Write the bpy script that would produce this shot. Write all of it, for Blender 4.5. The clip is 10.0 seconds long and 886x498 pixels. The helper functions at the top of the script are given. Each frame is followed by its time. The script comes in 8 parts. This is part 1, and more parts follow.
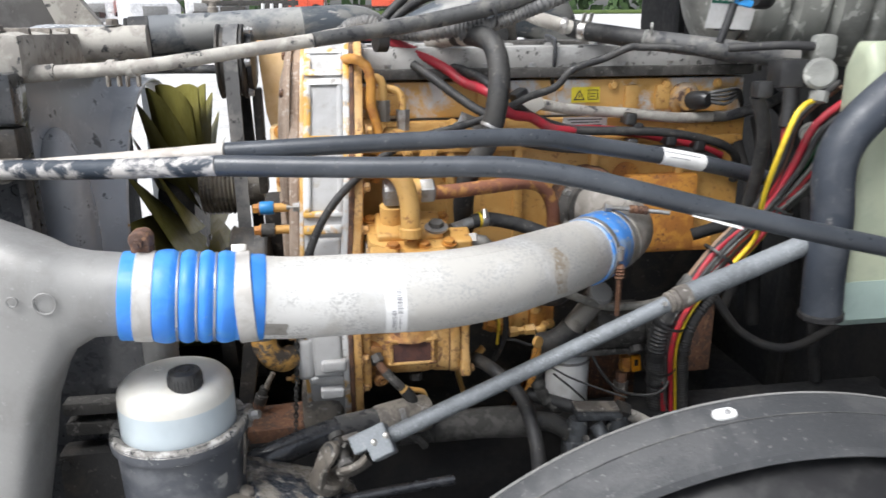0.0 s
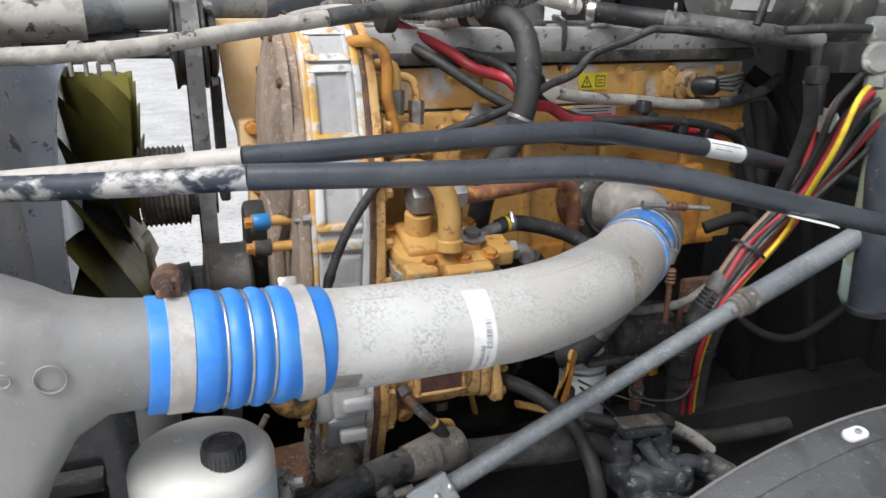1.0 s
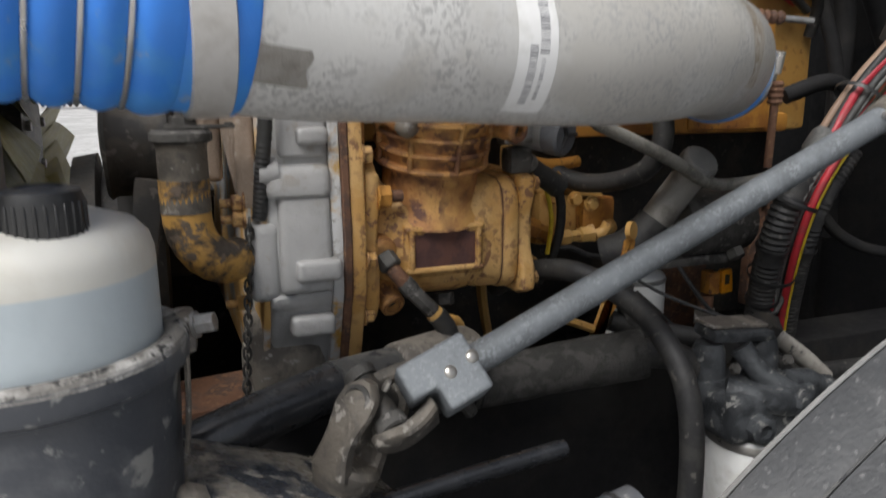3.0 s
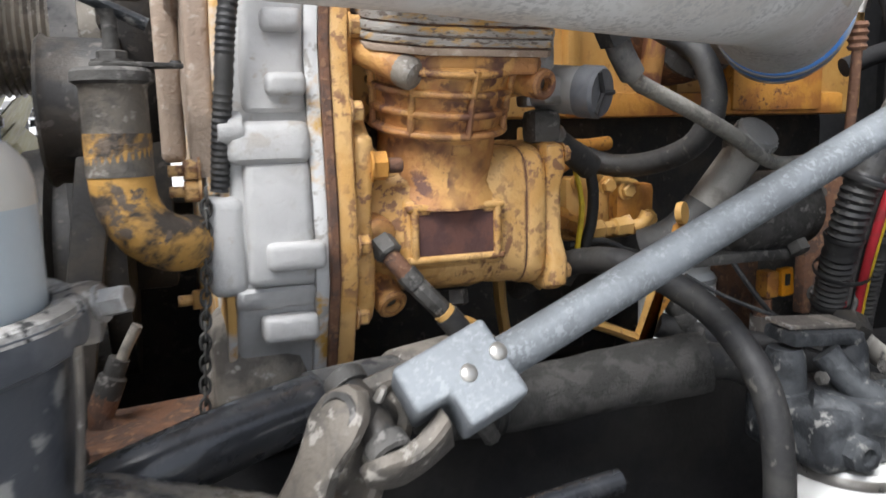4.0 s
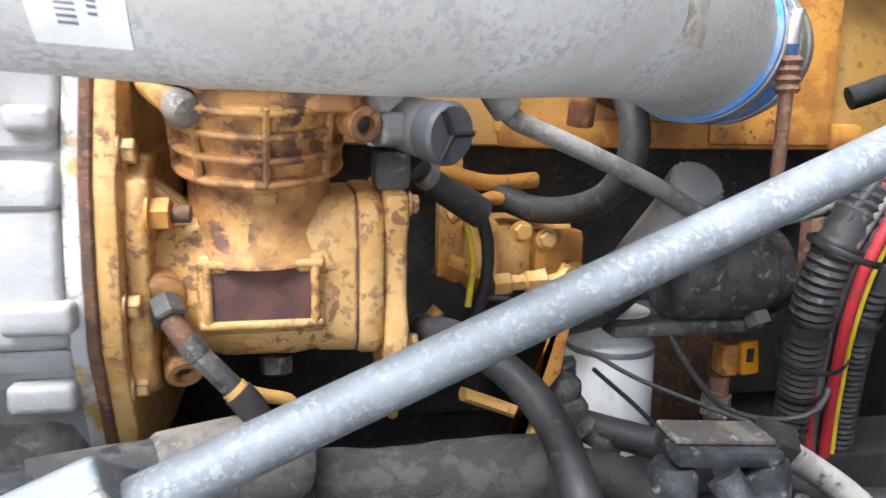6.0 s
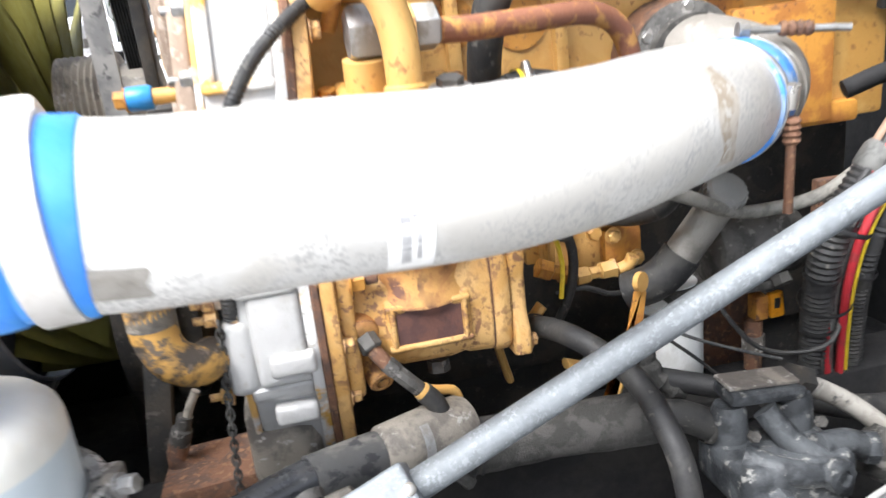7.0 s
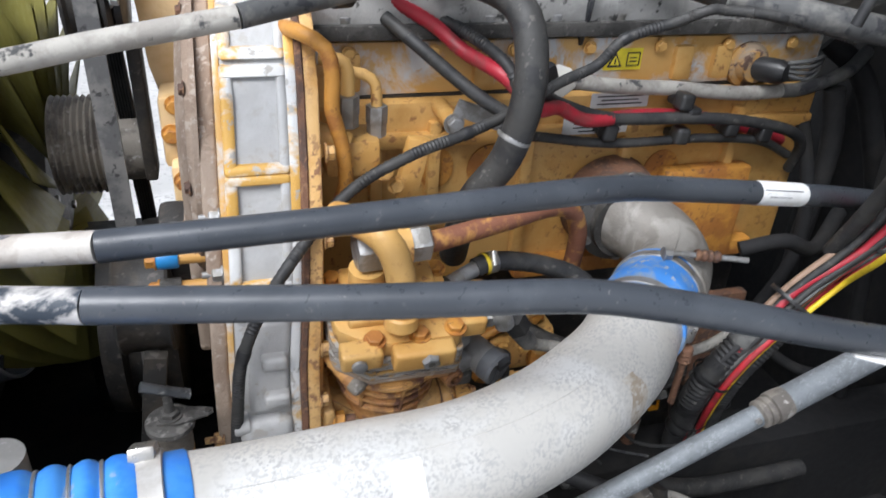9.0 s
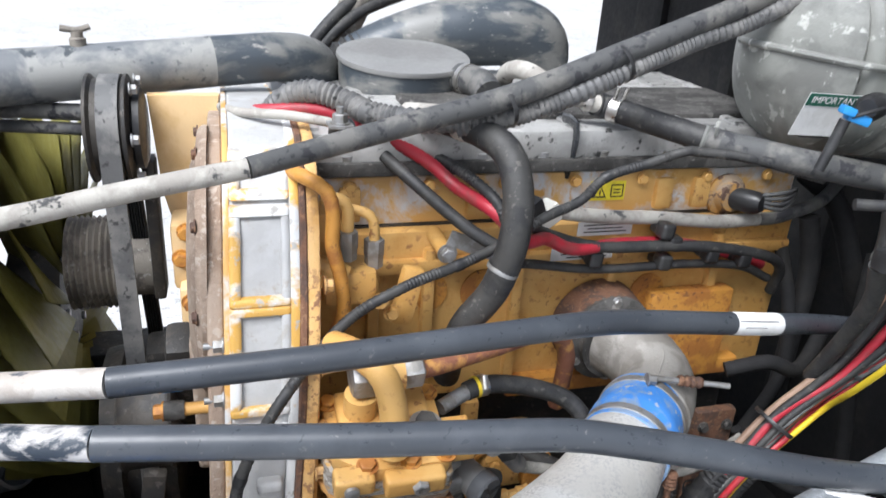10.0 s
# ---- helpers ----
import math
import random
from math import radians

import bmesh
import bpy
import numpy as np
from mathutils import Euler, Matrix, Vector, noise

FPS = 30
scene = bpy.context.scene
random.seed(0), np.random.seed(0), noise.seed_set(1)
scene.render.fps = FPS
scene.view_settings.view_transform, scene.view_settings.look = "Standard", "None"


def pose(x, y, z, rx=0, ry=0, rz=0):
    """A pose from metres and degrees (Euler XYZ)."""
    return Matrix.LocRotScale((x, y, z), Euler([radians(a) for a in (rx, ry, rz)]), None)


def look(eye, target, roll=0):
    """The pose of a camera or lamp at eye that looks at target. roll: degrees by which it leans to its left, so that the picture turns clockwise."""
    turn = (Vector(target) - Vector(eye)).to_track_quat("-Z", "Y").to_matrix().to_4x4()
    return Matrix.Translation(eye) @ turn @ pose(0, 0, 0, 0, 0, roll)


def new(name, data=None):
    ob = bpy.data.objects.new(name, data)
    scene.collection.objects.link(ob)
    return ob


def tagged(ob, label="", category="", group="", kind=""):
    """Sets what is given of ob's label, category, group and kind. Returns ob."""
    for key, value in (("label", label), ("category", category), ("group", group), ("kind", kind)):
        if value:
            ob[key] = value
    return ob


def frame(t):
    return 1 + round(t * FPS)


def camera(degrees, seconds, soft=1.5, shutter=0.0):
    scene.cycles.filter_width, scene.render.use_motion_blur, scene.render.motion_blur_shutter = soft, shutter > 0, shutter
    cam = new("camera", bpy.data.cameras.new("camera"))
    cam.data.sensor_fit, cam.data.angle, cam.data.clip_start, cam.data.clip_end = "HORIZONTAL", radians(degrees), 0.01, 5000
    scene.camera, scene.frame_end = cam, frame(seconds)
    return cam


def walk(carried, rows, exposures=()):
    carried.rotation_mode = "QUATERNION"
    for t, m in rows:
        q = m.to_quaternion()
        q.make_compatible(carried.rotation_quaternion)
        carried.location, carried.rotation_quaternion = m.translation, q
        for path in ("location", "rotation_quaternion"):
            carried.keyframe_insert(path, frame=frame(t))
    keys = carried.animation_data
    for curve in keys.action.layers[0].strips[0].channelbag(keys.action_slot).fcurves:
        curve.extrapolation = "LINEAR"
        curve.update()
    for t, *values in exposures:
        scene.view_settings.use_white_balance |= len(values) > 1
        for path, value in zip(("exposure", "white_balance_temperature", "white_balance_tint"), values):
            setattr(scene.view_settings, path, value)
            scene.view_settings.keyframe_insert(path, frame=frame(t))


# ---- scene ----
cam = camera(61.84, 10.0, shutter=0.4)
PATH = [
    (0, (-0.0830, -1.2068, 1.7232), (0.1831, 0.6919, 1.1539), -0.49),
    (0.5, (-0.2008, -1.0954, 1.7200), (0.1588, 0.7774, 1.1172), -0.49),
    (1, (-0.3105, -0.9761, 1.7164), (0.3267, 0.8186, 1.1059), 0.12),
    (1.5, (-0.3243, -0.9106, 1.6890), (0.3133, 0.8863, 1.0850), 0.34),
    (2, (-0.2783, -0.8613, 1.5581), (0.3349, 0.9701, 1.0384), 0.57),
    (2.5, (-0.2555, -0.7699, 1.4385), (0.4120, 1.0515, 0.9517), -0.32),
    (3, (-0.2414, -0.7095, 1.3406), (0.4610, 1.1151, 0.9194), -0.19),
    (3.2, (-0.2366, -0.6877, 1.3077), (0.4511, 1.1315, 0.8414), -1.80),
    (4.3, (-0.1571, -0.5530, 1.2612), (0.5293, 1.3059, 0.9906), -1.01),
    (4.5, (-0.1214, -0.5430, 1.2585), (0.5276, 1.3298, 0.9912), -1.60),
    (5, (-0.0169, -0.5172, 1.2866), (0.5952, 1.3497, 0.9129), 1.53),
    (5.2, (0.0171, -0.5153, 1.2930), (0.6321, 1.3517, 0.9239), 1.76),
    (6.3, (0.0443, -0.5565, 1.3202), (0.3989, 1.3794, 0.9646), 0.18),
    (6.5, (0.0019, -0.5794, 1.3400), (0.3509, 1.3466, 0.9291), -0.91),
    (7, (-0.0737, -0.6916, 1.4669), (0.2694, 1.1882, 0.8765), -6.46),
    (7.5, (-0.1278, -0.8087, 1.6196), (0.2761, 1.0212, 0.9209), -4.17),
    (8, (-0.1529, -0.8105, 1.7287), (0.2662, 0.9755, 0.9322), -2.74),
    (8.5, (-0.1405, -0.7269, 1.8430), (0.2643, 1.0398, 0.9975), -0.36),
    (9, (-0.1351, -0.6802, 1.8781), (0.3974, 0.9593, 0.8639), 3.71),
    (9.5, (-0.1432, -0.6670, 1.9335), (0.4158, 1.0105, 0.9988), 4.42),
    (10, (-0.1317, -0.7050, 1.9423), (0.4086, 1.0469, 1.1430), 3.83),
]
EXPOSURES = [(t, stops, kelvin, 10) for t, stops, kelvin in (
    (0.0, 0.97, 6200), (0.5, 0.82, 6200), (1.0, 0.58, 6200), (1.5, 0.63, 6200), (2.0, 0.48, 6300), (2.5, 0.27, 6450), (3.2, 0.4, 6350),
    (4.3, 1.72, 6100), (4.5, 1.74, 6050), (5.0, 1.73, 5950), (5.2, 1.86, 5900), (6.3, 2.12, 6000), (6.5, 2.12, 6050), (7.0, 2.15, 6200),
    (7.5, 1.12, 6200), (8.0, 0.64, 6200), (8.5, 0.7, 6050), (9.0, 0.74, 5950), (9.5, 0.87, 5950), (10.0, 1.0, 5950))]
walk(cam, [(t, look(eye, target, roll)) for t, eye, target, roll in PATH], EXPOSURES)
# ---- world ----
world = bpy.data.worlds.new("overcast_sky")
scene.world = world
world.use_nodes = True
wn = world.node_tree
sky = wn.nodes.new("ShaderNodeTexSky")
sky.sky_type = 'NISHITA'
sky.sun_disc = False
sky.sun_elevation = radians(56)
sky.sun_rotation = radians(232)
sky.air_density, sky.dust_density, sky.ozone_density = 1.0, 4.0, 1.0
haze = wn.nodes.new("ShaderNodeHueSaturation")
haze.inputs["Saturation"].default_value = 0.35
haze.inputs["Value"].default_value = 1.0
wn.links.new(sky.outputs[0], haze.inputs["Color"])
wn.links.new(haze.outputs[0], wn.nodes["Background"].inputs["Color"])
wn.nodes["Background"].inputs["Strength"].default_value = 0.092
sun_data = bpy.data.lights.new("sun", 'SUN')
sun_data.energy, sun_data.angle, sun_data.color = 2.4, radians(35), (1.0, 0.97, 0.93)
sun = new("sun", sun_data)
sun.matrix_world = look((-2.6, -1.9, 6.0), (0, 0.1, 1.3))


# ---- materials ----
def mat(name, base, rough=0.6, metal=0.0, second=None, amount=0.5, scale=12.0, third=None, third_amount=0.35,
        third_scale=60.0, bump=0.25, grain=220.0, coat=0.0, stretch=(1, 1, 1), trans=0.0, vary=0.08, gate=0.0, edge=None, edge_wide=0.0035):
    """A worn surface: base colour, patches of a second colour, specks of a third, roughness that follows them, fine relief."""
    m = bpy.data.materials.new(name)
    m.use_nodes = True
    n, l = m.node_tree.nodes, m.node_tree.links
    b = n["Principled BSDF"]
    co = n.new("ShaderNodeNewGeometry")
    mp = n.new("ShaderNodeMapping")
    mp.inputs["Scale"].default_value = stretch
    l.new(co.outputs["Position"], mp.inputs["Vector"])

    def tex(sc, detail=4.0, dist=0.0):
        t = n.new("ShaderNodeTexNoise")
        t.inputs["Scale"].default_value, t.inputs["Detail"].default_value = sc, detail
        t.inputs["Roughness"].default_value = 0.62
        t.inputs["Distortion"].default_value = dist
        l.new(mp.outputs[0], t.inputs["Vector"])
        return t

    def ramp(sock, lo, hi, a=0.0, c=1.0):
        r = n.new("ShaderNodeMapRange")
        r.inputs["From Min"].default_value, r.inputs["From Max"].default_value = lo, hi
        r.inputs["To Min"].default_value, r.inputs["To Max"].default_value = a, c
        l.new(sock, r.inputs["Value"])
        return r.outputs[0]

    def mix(fac, a, c):
        x = n.new("ShaderNodeMix")
        x.data_type = 'RGBA'
        l.new(fac, x.inputs[0])
        for sock, v in ((x.inputs[6], a), (x.inputs[7], c)):
            if isinstance(v, tuple):
                sock.default_value = (*v, 1)
            else:
                l.new(v, sock)
        return x.outputs[2]

    big, fine, small = tex(scale, 6.0, 0.3), tex(grain, 3.0), tex(third_scale, 5.0, 0.2)
    col = base
    tone = ramp(tex(scale * 0.5 + 3).outputs[0], 0.3, 0.7, 1 - vary, 1 + vary)
    sec = second or tuple(min(1.0, c * 0.8) for c in base)
    turn = 0.66 - 0.32 * amount
    f2 = ramp(big.outputs[0], turn - 0.04, turn + 0.06)
    col = mix(f2, base, sec)
    if third:
        e3 = 0.68 - 0.3 * third_amount
        f3 = ramp(small.outputs[0], e3 - 0.03, e3 + 0.03)
        if gate:
            where = n.new("ShaderNodeMath")
            where.operation = 'MULTIPLY'
            l.new(f3, where.inputs[0])
            l.new(ramp(tex(gate, 3.0).outputs[0], 0.4, 0.6), where.inputs[1])
            f3 = where.outputs[0]
        col = mix(f3, col, third)
    if edge:
        # paint chipped off along sharp edges
        bv = n.new("ShaderNodeBevel")
        bv.samples = 4
        bv.inputs["Radius"].default_value = edge_wide
        dot = n.new("ShaderNodeVectorMath")
        dot.operation = 'DOT_PRODUCT'
        l.new(bv.outputs[0], dot.inputs[0])
        l.new(co.outputs["Normal"], dot.inputs[1])
        chip = n.new("ShaderNodeMath")
        chip.operation = 'MULTIPLY'
        l.new(ramp(dot.outputs["Value"], 0.985, 0.9), chip.inputs[0])
        l.new(ramp(tex(48.0, 5.0, 0.4).outputs[0], 0.4, 0.52), chip.inputs[1])
        col = mix(chip.outputs[0], col, edge)
    hv = n.new("ShaderNodeHueSaturation")
    l.new(tone, hv.inputs["Value"])
    l.new(col, hv.inputs["Color"])
    l.new(hv.outputs[0], b.inputs["Base Color"])
    l.new(ramp(small.outputs[0], 0.3, 0.7, max(0.05, rough - 0.12), min(1, rough + 0.12)), b.inputs["Roughness"])
    b.inputs["Metallic"].default_value = metal
    b.inputs["Coat Weight"].default_value = coat
    if trans:
        b.inputs["Subsurface Weight"].default_value = trans
        b.inputs["Subsurface Radius"].default_value = (0.03, 0.03, 0.03)
    bp = n.new("ShaderNodeBump")
    bp.inputs["Strength"].default_value, bp.inputs["Distance"].default_value = bump, 0.002
    add = n.new("ShaderNodeMath")
    l.new(fine.outputs[0], add.inputs[0])
    l.new(small.outputs[0], add.inputs[1])
    l.new(add.outputs[0], bp.inputs["Height"])
    l.new(bp.outputs[0], b.inputs["Normal"])
    return m


YEL = (0.62, 0.372, 0.12)
RUST = (0.13, 0.055, 0.03)
M = {
    "comp": mat("rust_chipped_yellow_paint", (0.62, 0.385, 0.15), 0.5, second=(0.55, 0.31, 0.095), amount=0.45, scale=13, third=(0.24, 0.12, 0.06), third_amount=0.42,
                third_scale=115, gate=15, bump=0.55, grain=160, edge=RUST),
    "compcyl": mat("rust_bled_yellow_paint", (0.56, 0.31, 0.1), 0.6, second=(0.42, 0.2, 0.07), amount=0.55, scale=18, third=(0.13, 0.06, 0.04), third_amount=0.6,
                   third_scale=62, gate=22, bump=0.7, grain=140, edge=RUST, edge_wide=0.004),
    "flaky": mat("dark_casting_with_yellow_flakes", (0.05, 0.04, 0.032), 0.7, second=(0.5, 0.28, 0.07), amount=0.68, scale=26, third=(0.13, 0.1, 0.075), third_amount=0.35,
                 third_scale=70, bump=0.6),
    "housing": mat("dull_cast_aluminium", (0.47, 0.47, 0.465), 0.55, 0.1, second=(0.425, 0.422, 0.415), amount=0.5, scale=14, third=(0.36, 0.33, 0.29), third_amount=0.3,
                   third_scale=48, gate=9, bump=0.4, grain=180),
    "housrim": mat("aluminium_rim_with_paint_left", (0.66, 0.66, 0.65), 0.5, 0.1, second=(0.6, 0.35, 0.08), amount=0.45, scale=19, third=(0.4, 0.38, 0.35), third_amount=0.25, third_scale=60, bump=0.4),
    "yellow": mat("yellow_engine_paint", YEL, 0.45, second=(0.56, 0.31, 0.085), amount=0.45, scale=9,
                  third=(0.3, 0.14, 0.05), third_amount=0.24, third_scale=80, gate=6, bump=0.3),
    "dustyellow": mat("dust_dulled_yellow_paint", (0.4, 0.22, 0.06), 0.75, second=(0.26, 0.2, 0.14), amount=0.5, scale=16, third=(0.1, 0.06, 0.045), third_amount=0.4, third_scale=60, bump=0.5),
    "bluedust": mat("dusty_blue_silicone", (0.06, 0.23, 0.62), 0.6, second=(0.22, 0.31, 0.46), amount=0.42, scale=26, third=(0.4, 0.41, 0.42), third_amount=0.2, third_scale=60, bump=0.2),
    "platestack": mat("grey_gasket_stack", (0.36, 0.34, 0.31), 0.7, 0.1, second=(0.5, 0.3, 0.09), amount=0.36, scale=34, third=(0.16, 0.13, 0.11), third_amount=0.35, third_scale=120, bump=0.6, stretch=(1, 1, 3)),
    "headcast": mat("weathered_filter_head", (0.075, 0.081, 0.088), 0.5, 0.1, second=(0.03, 0.033, 0.037), amount=0.55, scale=24, third=(0.22, 0.22, 0.21), third_amount=0.2, third_scale=70, bump=0.6),
    "yellow_worn": mat("rusting_yellow_paint", (0.52, 0.245, 0.045), 0.55, second=(0.37, 0.15, 0.035), amount=0.45, scale=24,
                       third=(0.15, 0.065, 0.035), third_amount=0.3, third_scale=120, gate=9, bump=0.4),
    "yellow_peel": mat("peeling_yellow_paint", YEL, 0.5, second=(0.58, 0.58, 0.58), amount=0.5, scale=11,
                       third=(0.54, 0.3, 0.08), third_amount=0.25, third_scale=22, bump=0.25),
    "tan": mat("faded_tan_paint", (0.74, 0.53, 0.28), 0.5, second=(0.66, 0.44, 0.2), amount=0.35, scale=10),
    "alu": mat("bare_cast_aluminium", (0.64, 0.64, 0.64), 0.5, 0.15, second=(0.52, 0.52, 0.53), amount=0.5, scale=18,
               third=(0.55, 0.3, 0.05), third_amount=0.1, third_scale=28, bump=0.25),
    "pipe": mat("mottled_aluminised_pipe", (0.62, 0.615, 0.595), 0.45, 0.2, second=(0.54, 0.525, 0.49), amount=0.45, scale=7,
                third=(0.42, 0.415, 0.405), third_amount=0.52, third_scale=270, gate=26, bump=0.1, grain=300),
    "stain": mat("brown_stained_metal", (0.5, 0.46, 0.4), 0.55, 0.15, second=(0.36, 0.3, 0.23), amount=0.5, scale=40, third=(0.56, 0.54, 0.5), third_amount=0.4, third_scale=90, bump=0.2),
    "elbow": mat("dull_cast_elbow", (0.29, 0.275, 0.25), 0.55, 0.2, second=(0.2, 0.185, 0.165), amount=0.5, scale=20, bump=0.5),
    "castgrey": mat("grey_cast_tank", (0.27, 0.268, 0.26), 0.55, 0.25, second=(0.23, 0.226, 0.218), amount=0.45, scale=8,
                    third=(0.31, 0.308, 0.3), third_amount=0.15, third_scale=130, bump=0.14),
    "blue": mat("blue_silicone_hose", (0.04, 0.22, 0.72), 0.5, second=(0.06, 0.26, 0.68), amount=0.5, scale=20, bump=0.15,
                third=(0.2, 0.3, 0.5), third_amount=0.08, third_scale=40),
    "vcover": mat("worn_valve_cover", (0.44, 0.435, 0.42), 0.4, 0.15, second=(0.33, 0.325, 0.31), amount=0.45, scale=11, third=(0.05, 0.049, 0.047), third_amount=0.22, third_scale=45, bump=0.5),
    "greyink": mat("grey_barcode_ink", (0.2, 0.2, 0.22), 0.6, bump=0.0),
    "cup": mat("scuffed_black_cup", (0.062, 0.067, 0.078), 0.4, second=(0.11, 0.115, 0.125), amount=0.45, scale=11, third=(0.26, 0.26, 0.25), third_amount=0.16, third_scale=40, bump=0.2),
    "rimdirt": mat("dirt_crusted_rim", (0.2, 0.19, 0.175), 0.9, second=(0.42, 0.41, 0.39), amount=0.35, scale=35, third=(0.03, 0.03, 0.03), third_amount=0.4, third_scale=90, bump=0.8),
    "steel": mat("brushed_steel_band", (0.6, 0.58, 0.55), 0.35, 0.85, second=(0.5, 0.48, 0.44), amount=0.5, scale=25, bump=0.1),
    "band": mat("matt_steel_band", (0.58, 0.565, 0.54), 0.5, 0.35, second=(0.48, 0.46, 0.43), amount=0.5, scale=25, bump=0.1),
    "dull_steel": mat("dull_zinc_steel", (0.36, 0.36, 0.36), 0.45, 0.6, second=(0.26, 0.25, 0.23), amount=0.5, scale=40, bump=0.3),
    "rust": mat("rusty_steel", (0.17, 0.085, 0.05), 0.8, 0.1, second=(0.1, 0.06, 0.045), amount=0.5, scale=40,
                third=(0.25, 0.14, 0.08), third_amount=0.3, third_scale=120, bump=0.7),
    "rustred": mat("red_oxide_pipe", (0.2, 0.08, 0.045), 0.7, second=(0.42, 0.21, 0.06), amount=0.34, scale=30, bump=0.4),
    "brown": mat("brown_crusted_cover", (0.34, 0.265, 0.205), 0.8, second=(0.27, 0.2, 0.15), amount=0.5, scale=18,
                 third=(0.42, 0.35, 0.29), third_amount=0.3, third_scale=90, bump=0.8),
    "plate": mat("rusted_data_plate", (0.14, 0.065, 0.05), 0.7, 0.2, second=(0.1, 0.05, 0.045), amount=0.5, scale=50, bump=0.3),
    "rodpaint": mat("satin_blue_black_rod_paint", (0.046, 0.052, 0.062), 0.36, second=(0.06, 0.067, 0.078), amount=0.4, scale=9, third=(0.14, 0.14, 0.14), third_amount=0.06,
                    third_scale=110, gate=12, bump=0.03),
    "blackpaint": mat("satin_black_paint", (0.026, 0.028, 0.032), 0.3, second=(0.04, 0.042, 0.046), amount=0.4, scale=20,
                      third=(0.1, 0.1, 0.1), third_amount=0.06, third_scale=60, bump=0.08, coat=0.5),
    "bare_rod": mat("primer_worn_rod", (0.5, 0.47, 0.43), 0.6, second=(0.4, 0.36, 0.32), amount=0.4, scale=30,
                    third=(0.06, 0.07, 0.09), third_amount=0.2, third_scale=34, bump=0.3),
    "worn_rod": mat("black_rod_worn_to_primer", (0.5, 0.48, 0.46), 0.55, second=(0.03, 0.04, 0.055), amount=0.5, scale=28, bump=0.3,
                    stretch=(0.7, 1, 1)),
    "rubber": mat("dusty_black_rubber", (0.024, 0.024, 0.025), 0.6, second=(0.042, 0.041, 0.039), amount=0.5, scale=25,
                  third=(0.1, 0.095, 0.085), third_amount=0.12, third_scale=90, bump=0.25),
    "dusthose": mat("dust_caked_hose", (0.42, 0.4, 0.36), 0.8, second=(0.31, 0.29, 0.26), amount=0.5, scale=25,
                    third=(0.07, 0.07, 0.07), third_amount=0.15, third_scale=50, bump=0.3),
    "halfdust": mat("half_dusty_hose", (0.075, 0.076, 0.076), 0.65, second=(0.15, 0.145, 0.135), amount=0.4, scale=18,
                    third=(0.035, 0.035, 0.04), third_amount=0.3, third_scale=45, bump=0.25),
    "darkpipe": mat("black_pipe_with_dust", (0.06, 0.072, 0.085), 0.38, second=(0.19, 0.19, 0.18), amount=0.48, scale=7,
                    third=(0.3, 0.29, 0.27), third_amount=0.12, third_scale=40, bump=0.2, stretch=(1, 1, 2.5)),
    "gearcase": mat("glossy_black_casting_with_dust", (0.04, 0.047, 0.06), 0.28, second=(0.28, 0.26, 0.225), amount=0.55, scale=16, third=(0.4, 0.38, 0.34), third_amount=0.25, third_scale=60, bump=0.4),
    "dustpipe": mat("black_pipe_under_pale_dust", (0.3, 0.3, 0.285), 0.6, second=(0.15, 0.16, 0.17), amount=0.5, scale=9, third=(0.06, 0.07, 0.08), third_amount=0.2, third_scale=30, bump=0.2),
    "darkmetal": mat("oily_dark_metal", (0.036, 0.035, 0.034), 0.55, 0.2, second=(0.06, 0.053, 0.045), amount=0.45, scale=22,
                     third=(0.11, 0.1, 0.09), third_amount=0.16, third_scale=70, bump=0.4),
    "dirtymetal": mat("dust_coated_casting", (0.09, 0.086, 0.08), 0.75, 0.1, second=(0.045, 0.043, 0.04), amount=0.5, scale=22,
                      third=(0.18, 0.17, 0.16), third_amount=0.25, third_scale=80, bump=0.6),
    "galv": mat("galvanised_shaft", (0.205, 0.222, 0.238), 0.6, 0.2, second=(0.165, 0.178, 0.19), amount=0.5, scale=20,
                third=(0.27, 0.29, 0.305), third_amount=0.5, third_scale=300, gate=80, bump=0.2),
    "castdust": mat("dusty_cast_yoke", (0.27, 0.245, 0.21), 0.65, 0.2, second=(0.15, 0.135, 0.12), amount=0.5, scale=28,
                    third=(0.42, 0.4, 0.37), third_amount=0.2, third_scale=70, bump=0.5),
    "white_pl": mat("milky_white_plastic", (0.66, 0.65, 0.6), 0.4, second=(0.62, 0.6, 0.54), amount=0.4, scale=10, bump=0.08, trans=0.35),
    "fluid_pl": mat("milky_plastic_with_fluid_behind", (0.5, 0.56, 0.59), 0.4, second=(0.47, 0.53, 0.56), amount=0.4, scale=10, bump=0.08, trans=0.35),
    "green_pl": mat("greenish_tank_plastic", (0.42, 0.46, 0.34), 0.45, second=(0.36, 0.4, 0.3), amount=0.4, scale=8, bump=0.1, trans=0.25),
    "grey_pl": mat("dusty_grey_tank_plastic", (0.24, 0.245, 0.225), 0.5, second=(0.17, 0.172, 0.16), amount=0.5, scale=9,
                   third=(0.45, 0.45, 0.42), third_amount=0.25, third_scale=35, bump=0.25),
    "blackpl": mat("black_plastic", (0.02, 0.02, 0.021), 0.4, second=(0.035, 0.035, 0.035), amount=0.4, scale=20, bump=0.12),
    # dusty black plastic; its sky reflection is put into the pale blue base
    "shroud": mat("dusty_shroud_with_sky_sheen", (0.5, 0.53, 0.57), 0.22, second=(0.58, 0.605, 0.635), amount=0.4, scale=5,
                  third=(0.16, 0.17, 0.185), third_amount=0.12, third_scale=30, bump=0.08),
